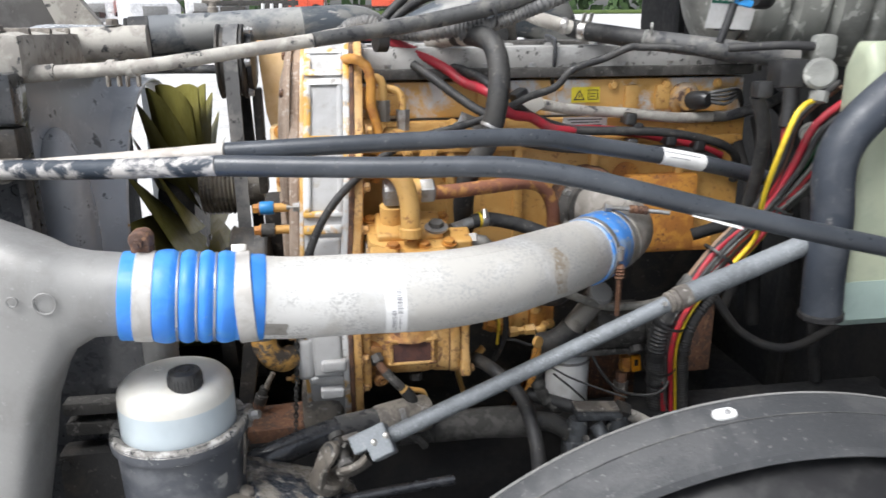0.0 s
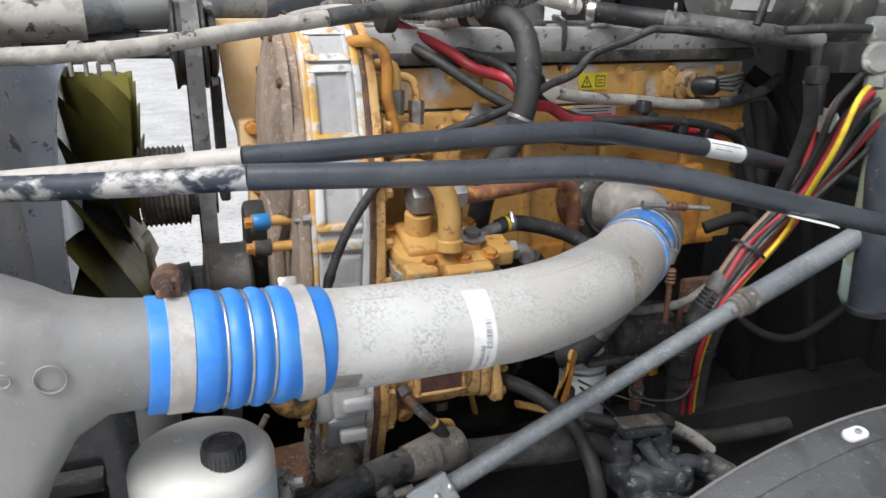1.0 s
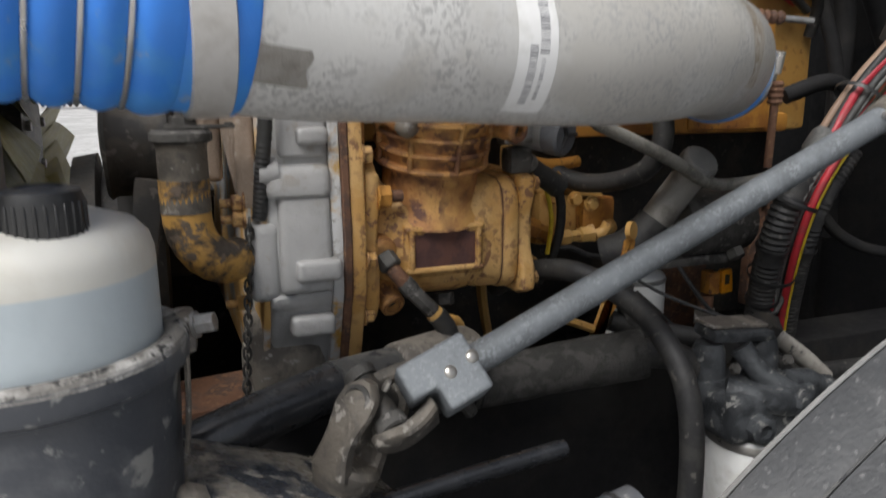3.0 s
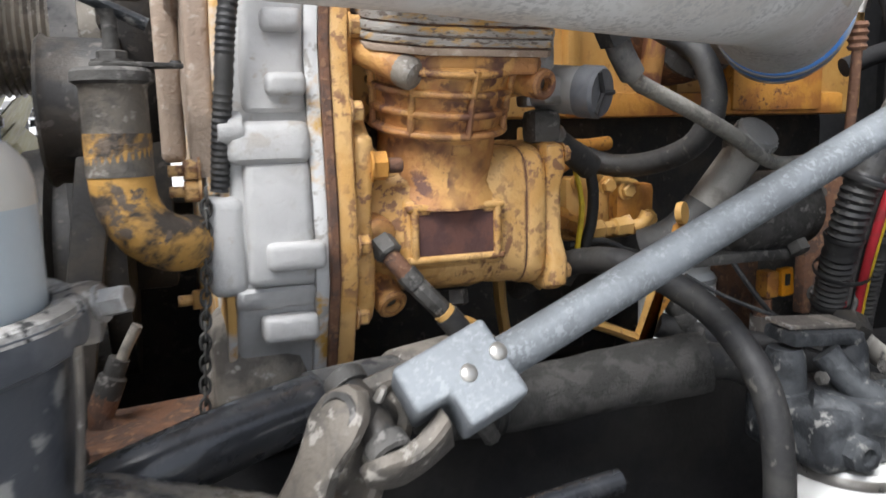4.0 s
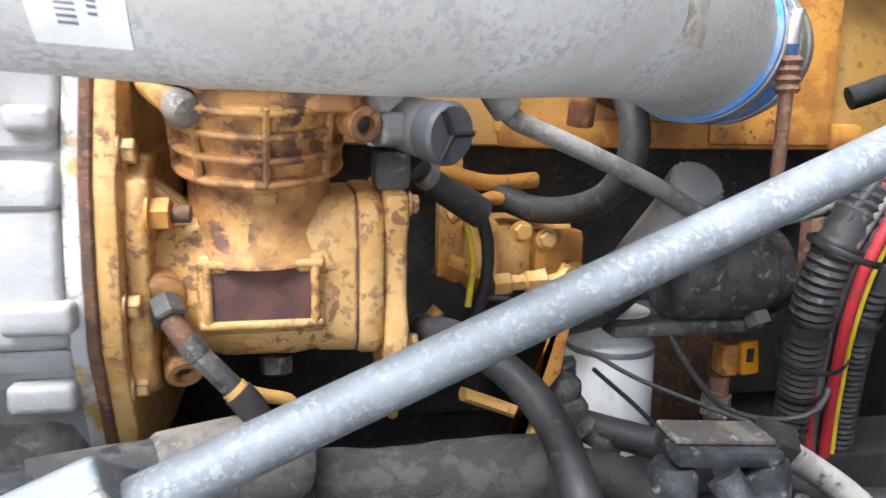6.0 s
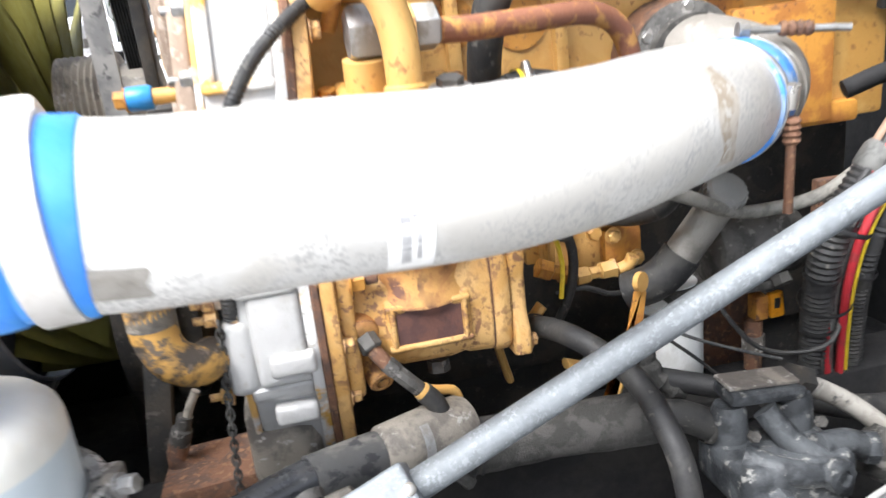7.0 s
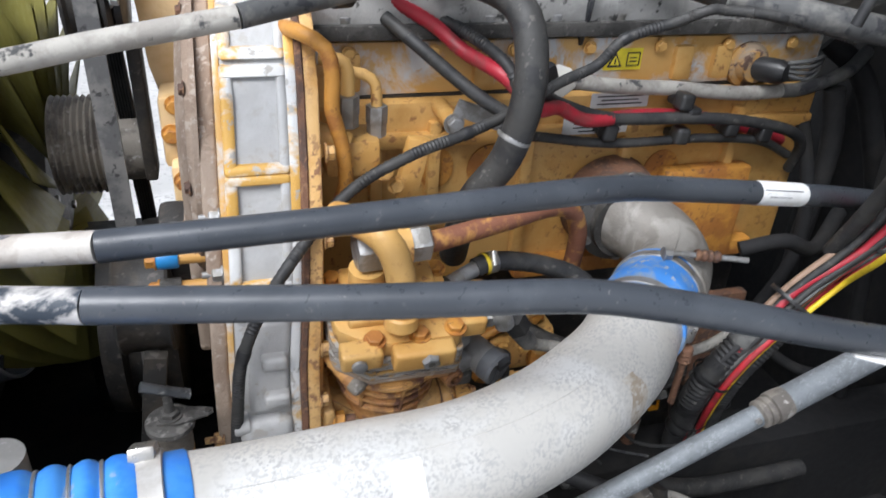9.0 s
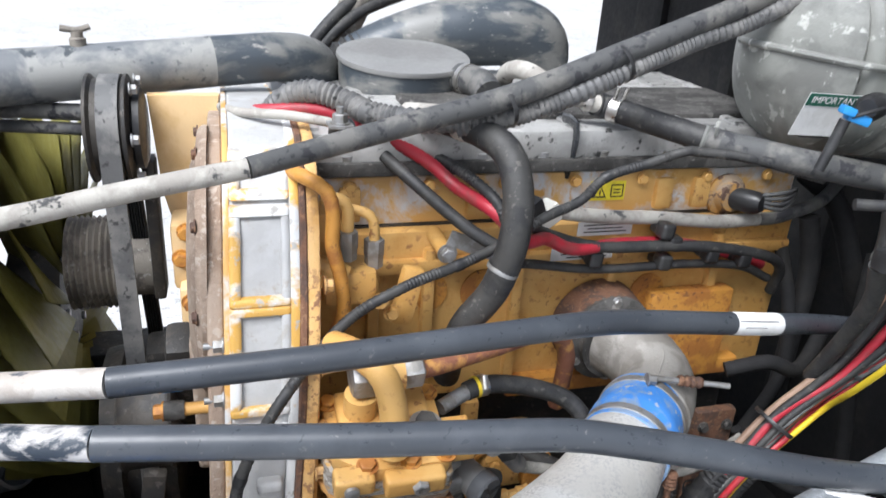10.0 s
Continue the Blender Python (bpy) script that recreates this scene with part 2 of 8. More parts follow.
    "ductblue": mat("blue_black_duct", (0.035, 0.042, 0.055), 0.5, second=(0.055, 0.062, 0.075), amount=0.45, scale=14, third=(0.14, 0.14, 0.14), third_amount=0.1, third_scale=60, bump=0.15),
    "braid": mat("dusty_braided_hose", (0.27, 0.26, 0.235), 0.75, second=(0.18, 0.172, 0.155), amount=0.5, scale=30, third=(0.27, 0.255, 0.225), third_amount=0.35, third_scale=200, bump=0.6),
    "loomgrey": mat("dusty_ribbed_loom", (0.11, 0.11, 0.11), 0.55, second=(0.2, 0.195, 0.185), amount=0.5, scale=16, third=(0.05, 0.05, 0.05), third_amount=0.2, third_scale=80, bump=0.2),
    "wash_pl": mat("greenish_plastic_with_fluid_behind", (0.36, 0.46, 0.42), 0.45, second=(0.32, 0.41, 0.38), amount=0.4, scale=8, bump=0.1, trans=0.25),
    "yokecast": mat("grimy_forged_yoke", (0.15, 0.132, 0.11), 0.6, 0.2, second=(0.09, 0.082, 0.072), amount=0.5, scale=30, third=(0.3, 0.28, 0.25), third_amount=0.25, third_scale=80, bump=0.5),
    "olive": mat("olive_fan_blade", (0.26, 0.24, 0.06), 0.5, second=(0.2, 0.185, 0.05), amount=0.4, scale=10, bump=0.1),
    "red": mat("red_wire_sleeve", (0.42, 0.025, 0.035), 0.5, second=(0.3, 0.035, 0.04), amount=0.4, scale=40, bump=0.15),
    "redbat": mat("red_battery_cable", (0.36, 0.02, 0.035), 0.5, second=(0.26, 0.04, 0.045), amount=0.4, scale=35, bump=0.2),
    "wyellow": mat("yellow_wire", (0.75, 0.55, 0.03), 0.4, second=(0.6, 0.42, 0.03), amount=0.4, scale=40, bump=0.1),
    "wgreen": mat("green_wire", (0.02, 0.12, 0.05), 0.5, bump=0.1),
    "wdust": mat("dust_grey_wire", (0.12, 0.12, 0.115), 0.6, second=(0.07, 0.07, 0.068), amount=0.4, scale=40, bump=0.1),
    "wbrown": mat("dusty_tan_wire", (0.3, 0.2, 0.14), 0.6, bump=0.1),
    "white": mat("white_label_paper", (0.78, 0.78, 0.77), 0.5, second=(0.7, 0.7, 0.68), amount=0.4, scale=30, bump=0.05),
    "ink": mat("black_ink", (0.03, 0.03, 0.03), 0.6, bump=0.0),
    "greenink": mat("dark_green_ink", (0.02, 0.12, 0.08), 0.6, bump=0.0),
    "warnyel": mat("yellow_warning_label", (0.72, 0.6, 0.03), 0.45, second=(0.62, 0.5, 0.03), amount=0.3, scale=40, bump=0.05),
    "filter": mat("white_filter_can", (0.72, 0.73, 0.72), 0.35, second=(0.62, 0.62, 0.6), amount=0.35, scale=20, bump=0.05),
    "orange_pl": mat("orange_plastic_lever", (0.75, 0.3, 0.01), 0.45, second=(0.6, 0.24, 0.02), amount=0.4, scale=50, bump=0.1),
    "bluecon": mat("blue_connector", (0.03, 0.25, 0.6), 0.4, bump=0.05),
    "foam": mat("felted_hose_cover", (0.048, 0.047, 0.044), 0.95, second=(0.085, 0.082, 0.077), amount=0.5, scale=45,
                bump=1.0, grain=420, third_scale=150),
    "fender": mat("grey_black_fender_plastic", (0.044, 0.046, 0.049), 0.55, second=(0.07, 0.071, 0.073), amount=0.4, scale=8,
                  third=(0.15, 0.15, 0.15), third_amount=0.12, third_scale=170, bump=0.35),
    "gravel": mat("pale_gravel", (0.52, 0.515, 0.505), 0.95, second=(0.44, 0.435, 0.425), amount=0.5, scale=1.2,
                  third=(0.34, 0.335, 0.33), third_amount=0.3, third_scale=25, bump=0.6, grain=60),
    "grass": mat("grass", (0.07, 0.11, 0.03), 0.9, second=(0.1, 0.14, 0.04), amount=0.5, scale=0.4, bump=0.3, grain=8),
    "leaf": mat("far_foliage", (0.05, 0.09, 0.03), 0.9, second=(0.03, 0.06, 0.02), amount=0.5, scale=0.7, bump=0.2, grain=5),
    "truckred": mat("orange_red_truck_paint", (0.62, 0.09, 0.04), 0.35, bump=0.02, coat=0.3),
    "truckwhite": mat("white_truck_paint", (0.75, 0.75, 0.76), 0.35, bump=0.02, coat=0.3),
    "glass": mat("dark_windscreen", (0.03, 0.035, 0.04), 0.1, bump=0.0),
    "tyre": mat("tyre_rubber", (0.012, 0.012, 0.012), 0.9, bump=0.2),
    "hood": mat("grey_fibreglass_hood", (0.16, 0.155, 0.15), 0.75, second=(0.11, 0.105, 0.1), amount=0.45, scale=6,
                third=(0.3, 0.29, 0.27), third_amount=0.15, third_scale=20, bump=0.3),
    "firewall": mat("near_black_bay_shade", (0.016, 0.016, 0.017), 0.85, second=(0.024, 0.023, 0.022), amount=0.4, scale=9, bump=0.3),
}


# bay shade put into the near-black firewall colour, with specular cut to match
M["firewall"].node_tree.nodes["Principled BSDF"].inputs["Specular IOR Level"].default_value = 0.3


# ---- building helpers ----
ORIGIN = {}


def thing(name, at, label, category, group="", kind=""):
    """An empty at the base of a thing, to which its parts belong."""
    ob = new(name)
    ob.empty_display_size = 0.05
    ob.location = at
    ORIGIN[ob] = Vector(at)
    return tagged(ob, label, category, group, kind)


def part(name, bm, material, parent, label="", smooth=True):
    """Links a bmesh in world coordinates as one mesh under a thing or a part."""
    bmesh.ops.recalc_face_normals(bm, faces=bm.faces)
    o = ORIGIN[parent] if parent else Vector((0, 0, 0))
    c = sum((v.co for v in bm.verts), Vector()) / max(1, len(bm.verts))
    bmesh.ops.translate(bm, verts=bm.verts, vec=-c)
    me = bpy.data.meshes.new(name)
    bm.to_mesh(me)
    bm.free()
    me.materials.append(M[material] if isinstance(material, str) else material)
    if smooth:
        me.shade_smooth()
        me.set_sharp_from_angle(angle=radians(38))
    ob = new(name, me)
    if parent:
        ob.parent = parent
    ob.location = c - o
    ORIGIN[ob] = c
    return tagged(ob, label) if label else ob


def single(name, bm, material, label, category, group="", kind=""):
    """A thing that is one mesh."""
    return tagged(part(name, bm, material, None), label, category, group, kind)


def spline(pts, step=0.012):
    """Points along a smooth line through pts (centripetal), evenly dense."""
    p = [Vector(q) for q in pts]
    if len(p) == 2:
        n = max(1, int((p[1] - p[0]).length / max(step, 0.03)))
        return [p[0].lerp(p[1], i / n) for i in range(n + 1)]
    p = [p[0] * 2 - p[1]] + p + [p[-1] * 2 - p[-2]]
    out = []
    for i in range(1, len(p) - 2):
        a, b, c, d = p[i - 1:i + 3]
        n = max(2, int((c - b).length / step))
        for k in range(n):
            t = k / n
            out.append(0.5 * ((2 * b) + (c - a) * t + (2 * a - 5 * b + 4 * c - d) * t * t + (3 * b - a - 3 * c + d) * t ** 3))
    return out + [p[-2]]


def rings(bm, path, radius, segs=14, caps=True, squash=1.0):
    """Sweeps a circle along path. radius: a number, or a function of (share of the length, metres along)."""
    path = [Vector(p) for p in path]
    total = sum((b - a).length for a, b in zip(path, path[1:])) or 1
    up, last, s = None, None, 0.0
    prev = None
    first = None
    for i, p in enumerate(path):
        tan = (path[min(i + 1, len(path) - 1)] - path[max(i - 1, 0)]).normalized()
        if up is None:
            up = Vector((0, 0, 1)) if abs(tan.z) < 0.9 else Vector((1, 0, 0))
        up = (up - tan * up.dot(tan)).normalized()
        side = tan.cross(up)
        if prev is not None:
            s += (p - prev).length
        r = radius(s / total, s) if callable(radius) else radius
        ring = [bm.verts.new(p + (up * math.sin(2 * math.pi * k / segs) * squash + side * math.cos(2 * math.pi * k / segs)) * r) for k in range(segs)]
        if last:
            for k in range(segs):
                bm.faces.new((last[k], last[(k + 1) % segs], ring[(k + 1) % segs], ring[k]))
        else:
            first = ring
        last, prev = ring, p
    if caps:
        bm.faces.new(list(reversed(first)))
        bm.faces.new(last)
    return bm


def tube(pts, radius, segs=14, step=0.012, straight=False, squash=1.0):
    bm = bmesh.new()
    path = [Vector(p) for p in pts] if straight else spline(pts, step)
    return rings(bm, path, radius, segs, squash=squash)


def conduit(pts, radius, pitch=0.0045, depth=0.12, segs=12):
    """Corrugated loom: alternating ridges."""
    path = spline(pts, pitch / 2)
    even, s = [path[0]], 0.0
    for a, b in zip(path, path[1:]):
        if (b - even[-1]).length >= pitch / 2:
            even.append(b)
    count = [0]

    def r(share, metres):
        count[0] += 1
        return radius * (1 if (count[0] // 1) % 2 else 1 - depth)
    return rings(bmesh.new(), even, r, segs)


def lathe(profile, at, axis=(0, 0, 1), segs=28, caps=True):
    """Turns a profile of (radius, height) round an axis."""
    a = Vector(axis).normalized()
    u = a.orthogonal().normalized()
    w = a.cross(u)
    bm = bmesh.new()
    last = first = None
    for r, h in profile:
        ring = [bm.verts.new(Vector(at) + a * h + (u * math.cos(2 * math.pi * k / segs) + w * math.sin(2 * math.pi * k / segs)) * max(r, 1e-5)) for k in range(segs)]
        if last:
            for k in range(segs):
                bm.faces.new((last[k], last[(k + 1) % segs], ring[(k + 1) % segs], ring[k]))
        else:
            first = ring
        last = ring
    if caps:
        bm.faces.new(list(reversed(first)))
        bm.faces.new(last)
    return bm


def box(at, size, bevel=0.003, turn=(0, 0, 0), segs=2, bm=None):
    own = bm is None
    b = bmesh.new()
    bmesh.ops.create_cube(b, size=1)
    bmesh.ops.scale(b, vec=size, verts=b.verts)
    if bevel:
        bmesh.ops.bevel(b, geom=b.edges[:], offset=min(bevel, min(size) * 0.45), segments=segs, affect='EDGES', profile=0.6)
    bmesh.ops.transform(b, matrix=pose(*at, *turn), verts=b.verts)
    if own:
        return b
    return join(bm, b)


def join(bm, other):
    """Adds one bmesh to another."""
    me = bpy.data.meshes.new("tmp")
    other.to_mesh(me)
    other.free()
    bm.from_mesh(me)
    bpy.data.meshes.remove(me)
    return bm


def prism(outline, axis, lo, hi, bevel=0.003, segs=2):
    """A closed outline in two axes, drawn out along the third ('x', 'y' or 'z')."""
    k = "xyz".index(axis)
    bm = bmesh.new()

    def put(p, h):
        q = [0, 0, 0]
        q[k] = h
        q[(k + 1) % 3], q[(k + 2) % 3] = p
        return bm.verts.new(q)
    a, b = [put(p, lo) for p in outline], [put(p, hi) for p in outline]
    n = len(a)
    caps = [bm.faces.new(a), bm.faces.new(list(reversed(b)))]
    for i in range(n):
        bm.faces.new((a[i], b[i], b[(i + 1) % n], a[(i + 1) % n]))
    bmesh.ops.recalc_face_normals(bm, faces=bm.faces)
    if bevel:
        edges = [e for f in caps for e in f.edges]
        bmesh.ops.bevel(bm, geom=edges, offset=bevel, segments=segs, affect='EDGES', profile=0.6)
    return bm


def hexbolt(at, axis, across=0.016, height=0.009, washer=True, stud=0.0):
    """A hex head with washer, standing on a surface at the given point."""
    r = across / 2 / math.cos(math.pi / 6)
    bm = lathe([(r, 0.0015), (r, height - 0.001), (r * 0.86, height)], at, axis, 6)
    if washer:
        join(bm, lathe([(r * 1.3, 0), (r * 1.3, 0.002)], at, axis, 16))
    if stud:
        join(bm, lathe([(r * 0.5, height), (r * 0.5, height + stud)], at, axis, 10))
    return bm


def band(pts, radius, material_wide=0.014, thick=0.0012, segs=40):
    """A clamp band round a pipe: two points of its axis, its radius."""
    a, b = Vector(pts[0]), Vector(pts[1])
    h = (b - a).length
    return lathe([(radius, 0), (radius + thick, 0.0008), (radius + thick, h - 0.0008), (radius, h)], a, b - a, segs)


def flat(at, u, w, wide, high, lift=0.0006):
    """A thin rectangular label: centre, its two directions, its size."""
    u, w = Vector(u).normalized(), Vector(w).normalized()
    n = u.cross(w)
    bm = bmesh.new()
    c = Vector(at)
    lo = [bm.verts.new(c + u * sx * wide / 2 + w * sz * high / 2) for sx, sz in ((-1, -1), (1, -1), (1, 1), (-1, 1))]
    hi = [bm.verts.new(v.co + n * lift) for v in lo]
    bm.faces.new(list(reversed(lo)))
    bm.faces.new(hi)
    for i in range(4):
        bm.faces.new((lo[i], lo[(i + 1) % 4], hi[(i + 1) % 4], hi[i]))
    return bm


# ---- the setting: yard, distance ----
def yard():
    bm = bmesh.new()
    ys = [-400, -60, -20, -6, -2, 0, 2, 4, 7, 11, 16, 24, 34, 48, 70, 110, 200, 420]
    xs = [-420, -120, -50, -24, -12, -6, -3, -1, 1, 3, 6, 12, 24, 50, 120, 420]

    def rise(x, y):
        return 0.0 if y < 3 else 0.045 * (min(y, 80) - 3) + 0.008 * max(0, y - 80)
    grid = [[bm.verts.new((x, y, rise(x, y))) for x in xs] for y in ys]
    for a, b in zip(grid, grid[1:]):
        for i in range(len(xs) - 1):
            bm.faces.new((a[i], a[i + 1], b[i + 1], b[i]))
    return single("ground", bm, "gravel", "pale dusty gravel yard reaching to the horizon", "ground", kind="structure")


yard()
verge = bmesh.new()
box((-10, 96, 3.45), (200, 30, 0.4), 0.1, bm=verge)
single("grass_verge", verge, "grass", "strip of green grass beyond the yard", "grass", kind="structure")


def far_trees():
    rnd = random.Random(5)
    bm = bmesh.new()
    for k in range(46):
        x, y = -110 + k * 4.6 + rnd.uniform(-2, 2), 112 + rnd.uniform(-6, 12)
        h = rnd.uniform(6, 11)
        for j in range(60):
            a, r, z = rnd.uniform(0, 6.28), rnd.uniform(0, 1) ** 0.5 * 3.2, rnd.uniform(0.5, h)
            r *= 1.1 - 0.6 * z / h
            c = Vector((x + r * math.cos(a), y + r * math.sin(a), 3.4 + z))
            s = rnd.uniform(0.5, 1.2)
            n = Vector((rnd.uniform(-1, 1), rnd.uniform(-1, 1), rnd.uniform(-0.3, 1))).normalized()
            u = n.orthogonal().normalized() * s
            w = n.cross(u)
            bm.faces.new([bm.verts.new(c + p) for p in (u, w * 0.8, -u, -w * 0.8)])
    single("tree_line", bm, "leaf", "far row of leafy green trees behind the yard", "trees", kind="stuff")


far_trees()


def parked_truck(at, turn, paint, label):
    t = thing("truck", (0, 0, 0), label, "truck", "parked trucks")
    part("chassis", box((0, 1.6, 0.8), (0.9, 7.5, 0.3), 0.03), "darkmetal", t)
    part("hood", prism([(-0.55, 0.75), (-0.55, 1.55), (0.35, 1.75), (1.0, 1.8), (1.0, 0.75)], "x", -0.95, 0.95, 0.12, 3), paint, t)
    part("cab", prism([(0.9, 0.8), (0.9, 1.75), (1.25, 2.75), (2.7, 2.9), (2.7, 0.8)], "x", -1.05, 1.05, 0.08, 3), paint, t)
    part("windscreen", prism([(0.94, 1.84), (1.22, 2.62), (1.2, 2.64), (0.92, 1.86)], "x", -0.9, 0.9, 0.005), "glass", t)
    part("grille", box((0, -0.56, 1.15), (0.9, 0.05, 0.6), 0.02), "dull_steel", t)
    part("bumper", box((0, -0.66, 0.58), (2.2, 0.2, 0.32), 0.05), "truckwhite", t)
    for sx in (-1, 1):
        part("headlight", box((sx * 0.72, -0.56, 1.05), (0.28, 0.06, 0.2), 0.03), "filter", t)
        part("mirror", box((sx * 1.3, 1.05, 2.1), (0.12, 0.1, 0.45), 0.03), "blackpl", t)
        for y in (0.15, 4.2):
            w = part("tyre", lathe([(0.3, -0.14), (0.5, -0.14), (0.52, -0.1), (0.52, 0.1), (0.5, 0.14), (0.3, 0.14)], (sx * 0.95, y, 0.52), (1, 0, 0), 24), "tyre", t)
            part("rim", lathe([(0.29, -0.1), (0.3, 0.1)], (sx * 0.95, y, 0.52), (1, 0, 0), 20), "dull_steel", w)
    t.matrix_basis = pose(*at, 0, 0, turn)
    return t


parked_truck((-10.3, 45, 1.8), 8, "truckred", "orange-red conventional truck with a white bumper on gravel")
parked_truck((-13.4, 46, 1.85), 4, "truckwhite", "white conventional truck parked on gravel")
parked_truck((-7.6, 46, 1.85), 6, "truckwhite", "white conventional truck beside an orange-red one")
parked_truck((-1.2, 72, 3.0), 80, "truckred", "far orange-red truck seen from the side")
parked_truck((6.5, 74, 3.1), 82, "truckred", "far orange-red truck seen from the side")
parked_truck((-6.9, 30, 1.2), 20, "truckwhite", "white truck parked nearer on the gravel")


def far_rack():
    t = thing("equipment_rack", (-2.4, 22, 0.85), "dark steel equipment rack standing on the gravel", "rack")
    for x in (-3.5, -2.7, -1.9, -1.2):
        part("post", box((x, 22, 1.85), (0.12, 0.12, 1.8), 0.01), "darkmetal", t)
    for z in (1.3, 1.9, 2.5):
        part("beam", box((-2.35, 22, z), (2.6, 0.1, 0.14), 0.01), "darkmetal", t)
    for x in (-2.1, -1.85, -1.6):
        part("cylinder", lathe([(0.05, 0), (0.05, 0.5)], (x, 21.8, 1.98), (0.1, 0, 1), 12), "filter", t)
    part("box", box((-2.9, 21.9, 2.2), (0.7, 0.4, 0.4), 0.03), "darkmetal", t)


far_rack()


# ---- the truck's own large parts ----
def firewall():
    t = thing("firewall", (1.05, 0.4, 0.7), "cab firewall with ribs, bay shade put into its near-black colour", "firewall", kind="structure")
    # panel and ribs wear the near-black colour that stands for shade
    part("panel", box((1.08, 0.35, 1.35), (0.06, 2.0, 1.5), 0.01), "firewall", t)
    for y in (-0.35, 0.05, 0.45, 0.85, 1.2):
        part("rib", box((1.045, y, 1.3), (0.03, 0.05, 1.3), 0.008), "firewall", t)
    # cowl lengthened and cab block added out of view to shade the engine's rear
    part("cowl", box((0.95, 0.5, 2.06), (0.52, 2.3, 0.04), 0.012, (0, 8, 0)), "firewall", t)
    part("cab_sky_block", box((1.85, 0.45, 2.1), (1.5, 2.5, 2.4), 0.06), "firewall", t)


firewall()


def frame_rails():
    for y, s in ((0.04, 1), (0.86, -1)):
        t = thing("frame_rail", (0.1, y, 0.72), "black steel chassis rail with the low bay's shade in its colour", "chassis rail", "chassis rails")
        # rails take the near-black material to stand for shade low in the bay
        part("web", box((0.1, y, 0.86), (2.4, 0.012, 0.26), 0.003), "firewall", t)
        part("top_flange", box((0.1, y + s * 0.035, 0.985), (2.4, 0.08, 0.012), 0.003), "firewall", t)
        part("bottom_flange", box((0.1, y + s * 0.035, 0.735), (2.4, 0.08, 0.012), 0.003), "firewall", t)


frame_rails()
# added sheet that shuts out light from below, coloured near-black as shade
single("bay_closing_floor", box((0.05, 0.3, 0.76), (2.0, 1.45, 0.03), 0.01), "firewall", "added floor that closes the engine bay, shade in its near-black colour", "floor pan", kind="structure")
axle = thing("front_axle", (0.455, 0.45, 0.4), "heavy black front axle with a tyre added to block ground light", "axle")
part("beam", box((0.455, 0.45, 0.5), (0.13, 1.9, 0.12), 0.02), "darkmetal", axle)


def fender():
    t = thing("front_fender", (0.48, -0.6, 1.0), "scuffed dark grey plastic wheel-arch fender", "fender")
    cx, cz, n = 0.455, 0.639, 40
    section = [(-0.425, 0.638), (-0.425, 0.649), (-0.429, 0.652), (-0.462, 0.647), (-0.466, 0.644), (-0.468, 0.6455), (-0.5, 0.637), (-0.522, 0.629), (-0.526, 0.62), (-0.522, 0.616), (-0.496, 0.628), (-0.44, 0.638)]
    bm = bmesh.new()
    last = None
    for i in range(n + 1):
        a = radians(-62 + 118 * i / n)
        ring = [bm.verts.new((cx + r * math.sin(a), y, cz + r * math.cos(a))) for y, r in section]
        if last:
            for k in range(len(ring)):
                bm.faces.new((last[k], last[(k + 1) % len(ring)], ring[(k + 1) % len(ring)], ring[k]))
        else:
            bm.faces.new(list(reversed(ring)))
        last = ring
    bm.faces.new(last)
    part("arch", bm, "fender", t)
    well = bmesh.new()
    last = None
    for i in range(31):
        a = radians(-66 + 126 * i / 30)
        ring = [well.verts.new((cx + r * math.sin(a), y, cz + r * math.cos(a))) for y, r in ((-0.47, 0.612), (-0.53, 0.595), (-0.58, 0.55), (-0.62, 0.5), (-0.62, 0.48), (-0.47, 0.59))]
        if last:
            for k in range(6):
                well.faces.new((last[k], last[(k + 1) % 6], ring[(k + 1) % 6], ring[k]))
        last = ring
    part("wheel_well", well, "blackpl", t, "black wheel-well liner")
    a = radians(-7.3)
    at = Vector((cx + 0.649 * math.sin(a), -0.452, cz + 0.6485 * math.cos(a)))
    u = Vector((math.cos(a), 0, -math.sin(a)))
    w = Vector((0, 0.97, 0.22))
    nrm = u.cross(w).normalized()
    w = nrm.cross(u)
    slot = bmesh.new()
    pill = [u * (math.copysign(0.0065, math.cos(k * math.pi / 16 + 0.01)) + 0.0095 * math.cos(k * math.pi / 16)) + w * 0.0095 * math.sin(k * math.pi / 16) for k in range(32)]
    lo, hi = [slot.verts.new(at + p - nrm * 0.004) for p in pill], [slot.verts.new(at + p * 0.94 + nrm * 0.003) for p in pill]
    slot.faces.new(list(reversed(lo)))
    slot.faces.new(hi)
    for k in range(32):
        slot.faces.new((lo[k], lo[(k + 1) % 32], hi[(k + 1) % 32], hi[k]))
    part("slot_plate", slot, "filter", t, "bright bare slot in the fender rim")
    for y, r, rad, m, nm in ((-0.4268, 0.6525, 0.0016, "castgrey", "rim_edge"), (-0.4665, 0.6458, 0.0008, "halfdust", "crease")):
        arc = bmesh.new()
        rings(arc, [(cx + r * math.sin(radians(-62 + 118 * k / 60)), y, cz + r * math.cos(radians(-62 + 118 * k / 60))) for k in range(61)], rad, 6)
        part(nm, arc, m, t)
    part("rivet", lathe([(0.004, 0), (0.004, 0.004), (0.002, 0.005)], at + Vector((0.003, 0, 0.002)), (0, -0.2, 1), 12), "dull_steel", t)
    t.location += Vector((0.004, 0.012, -0.022))


fender()


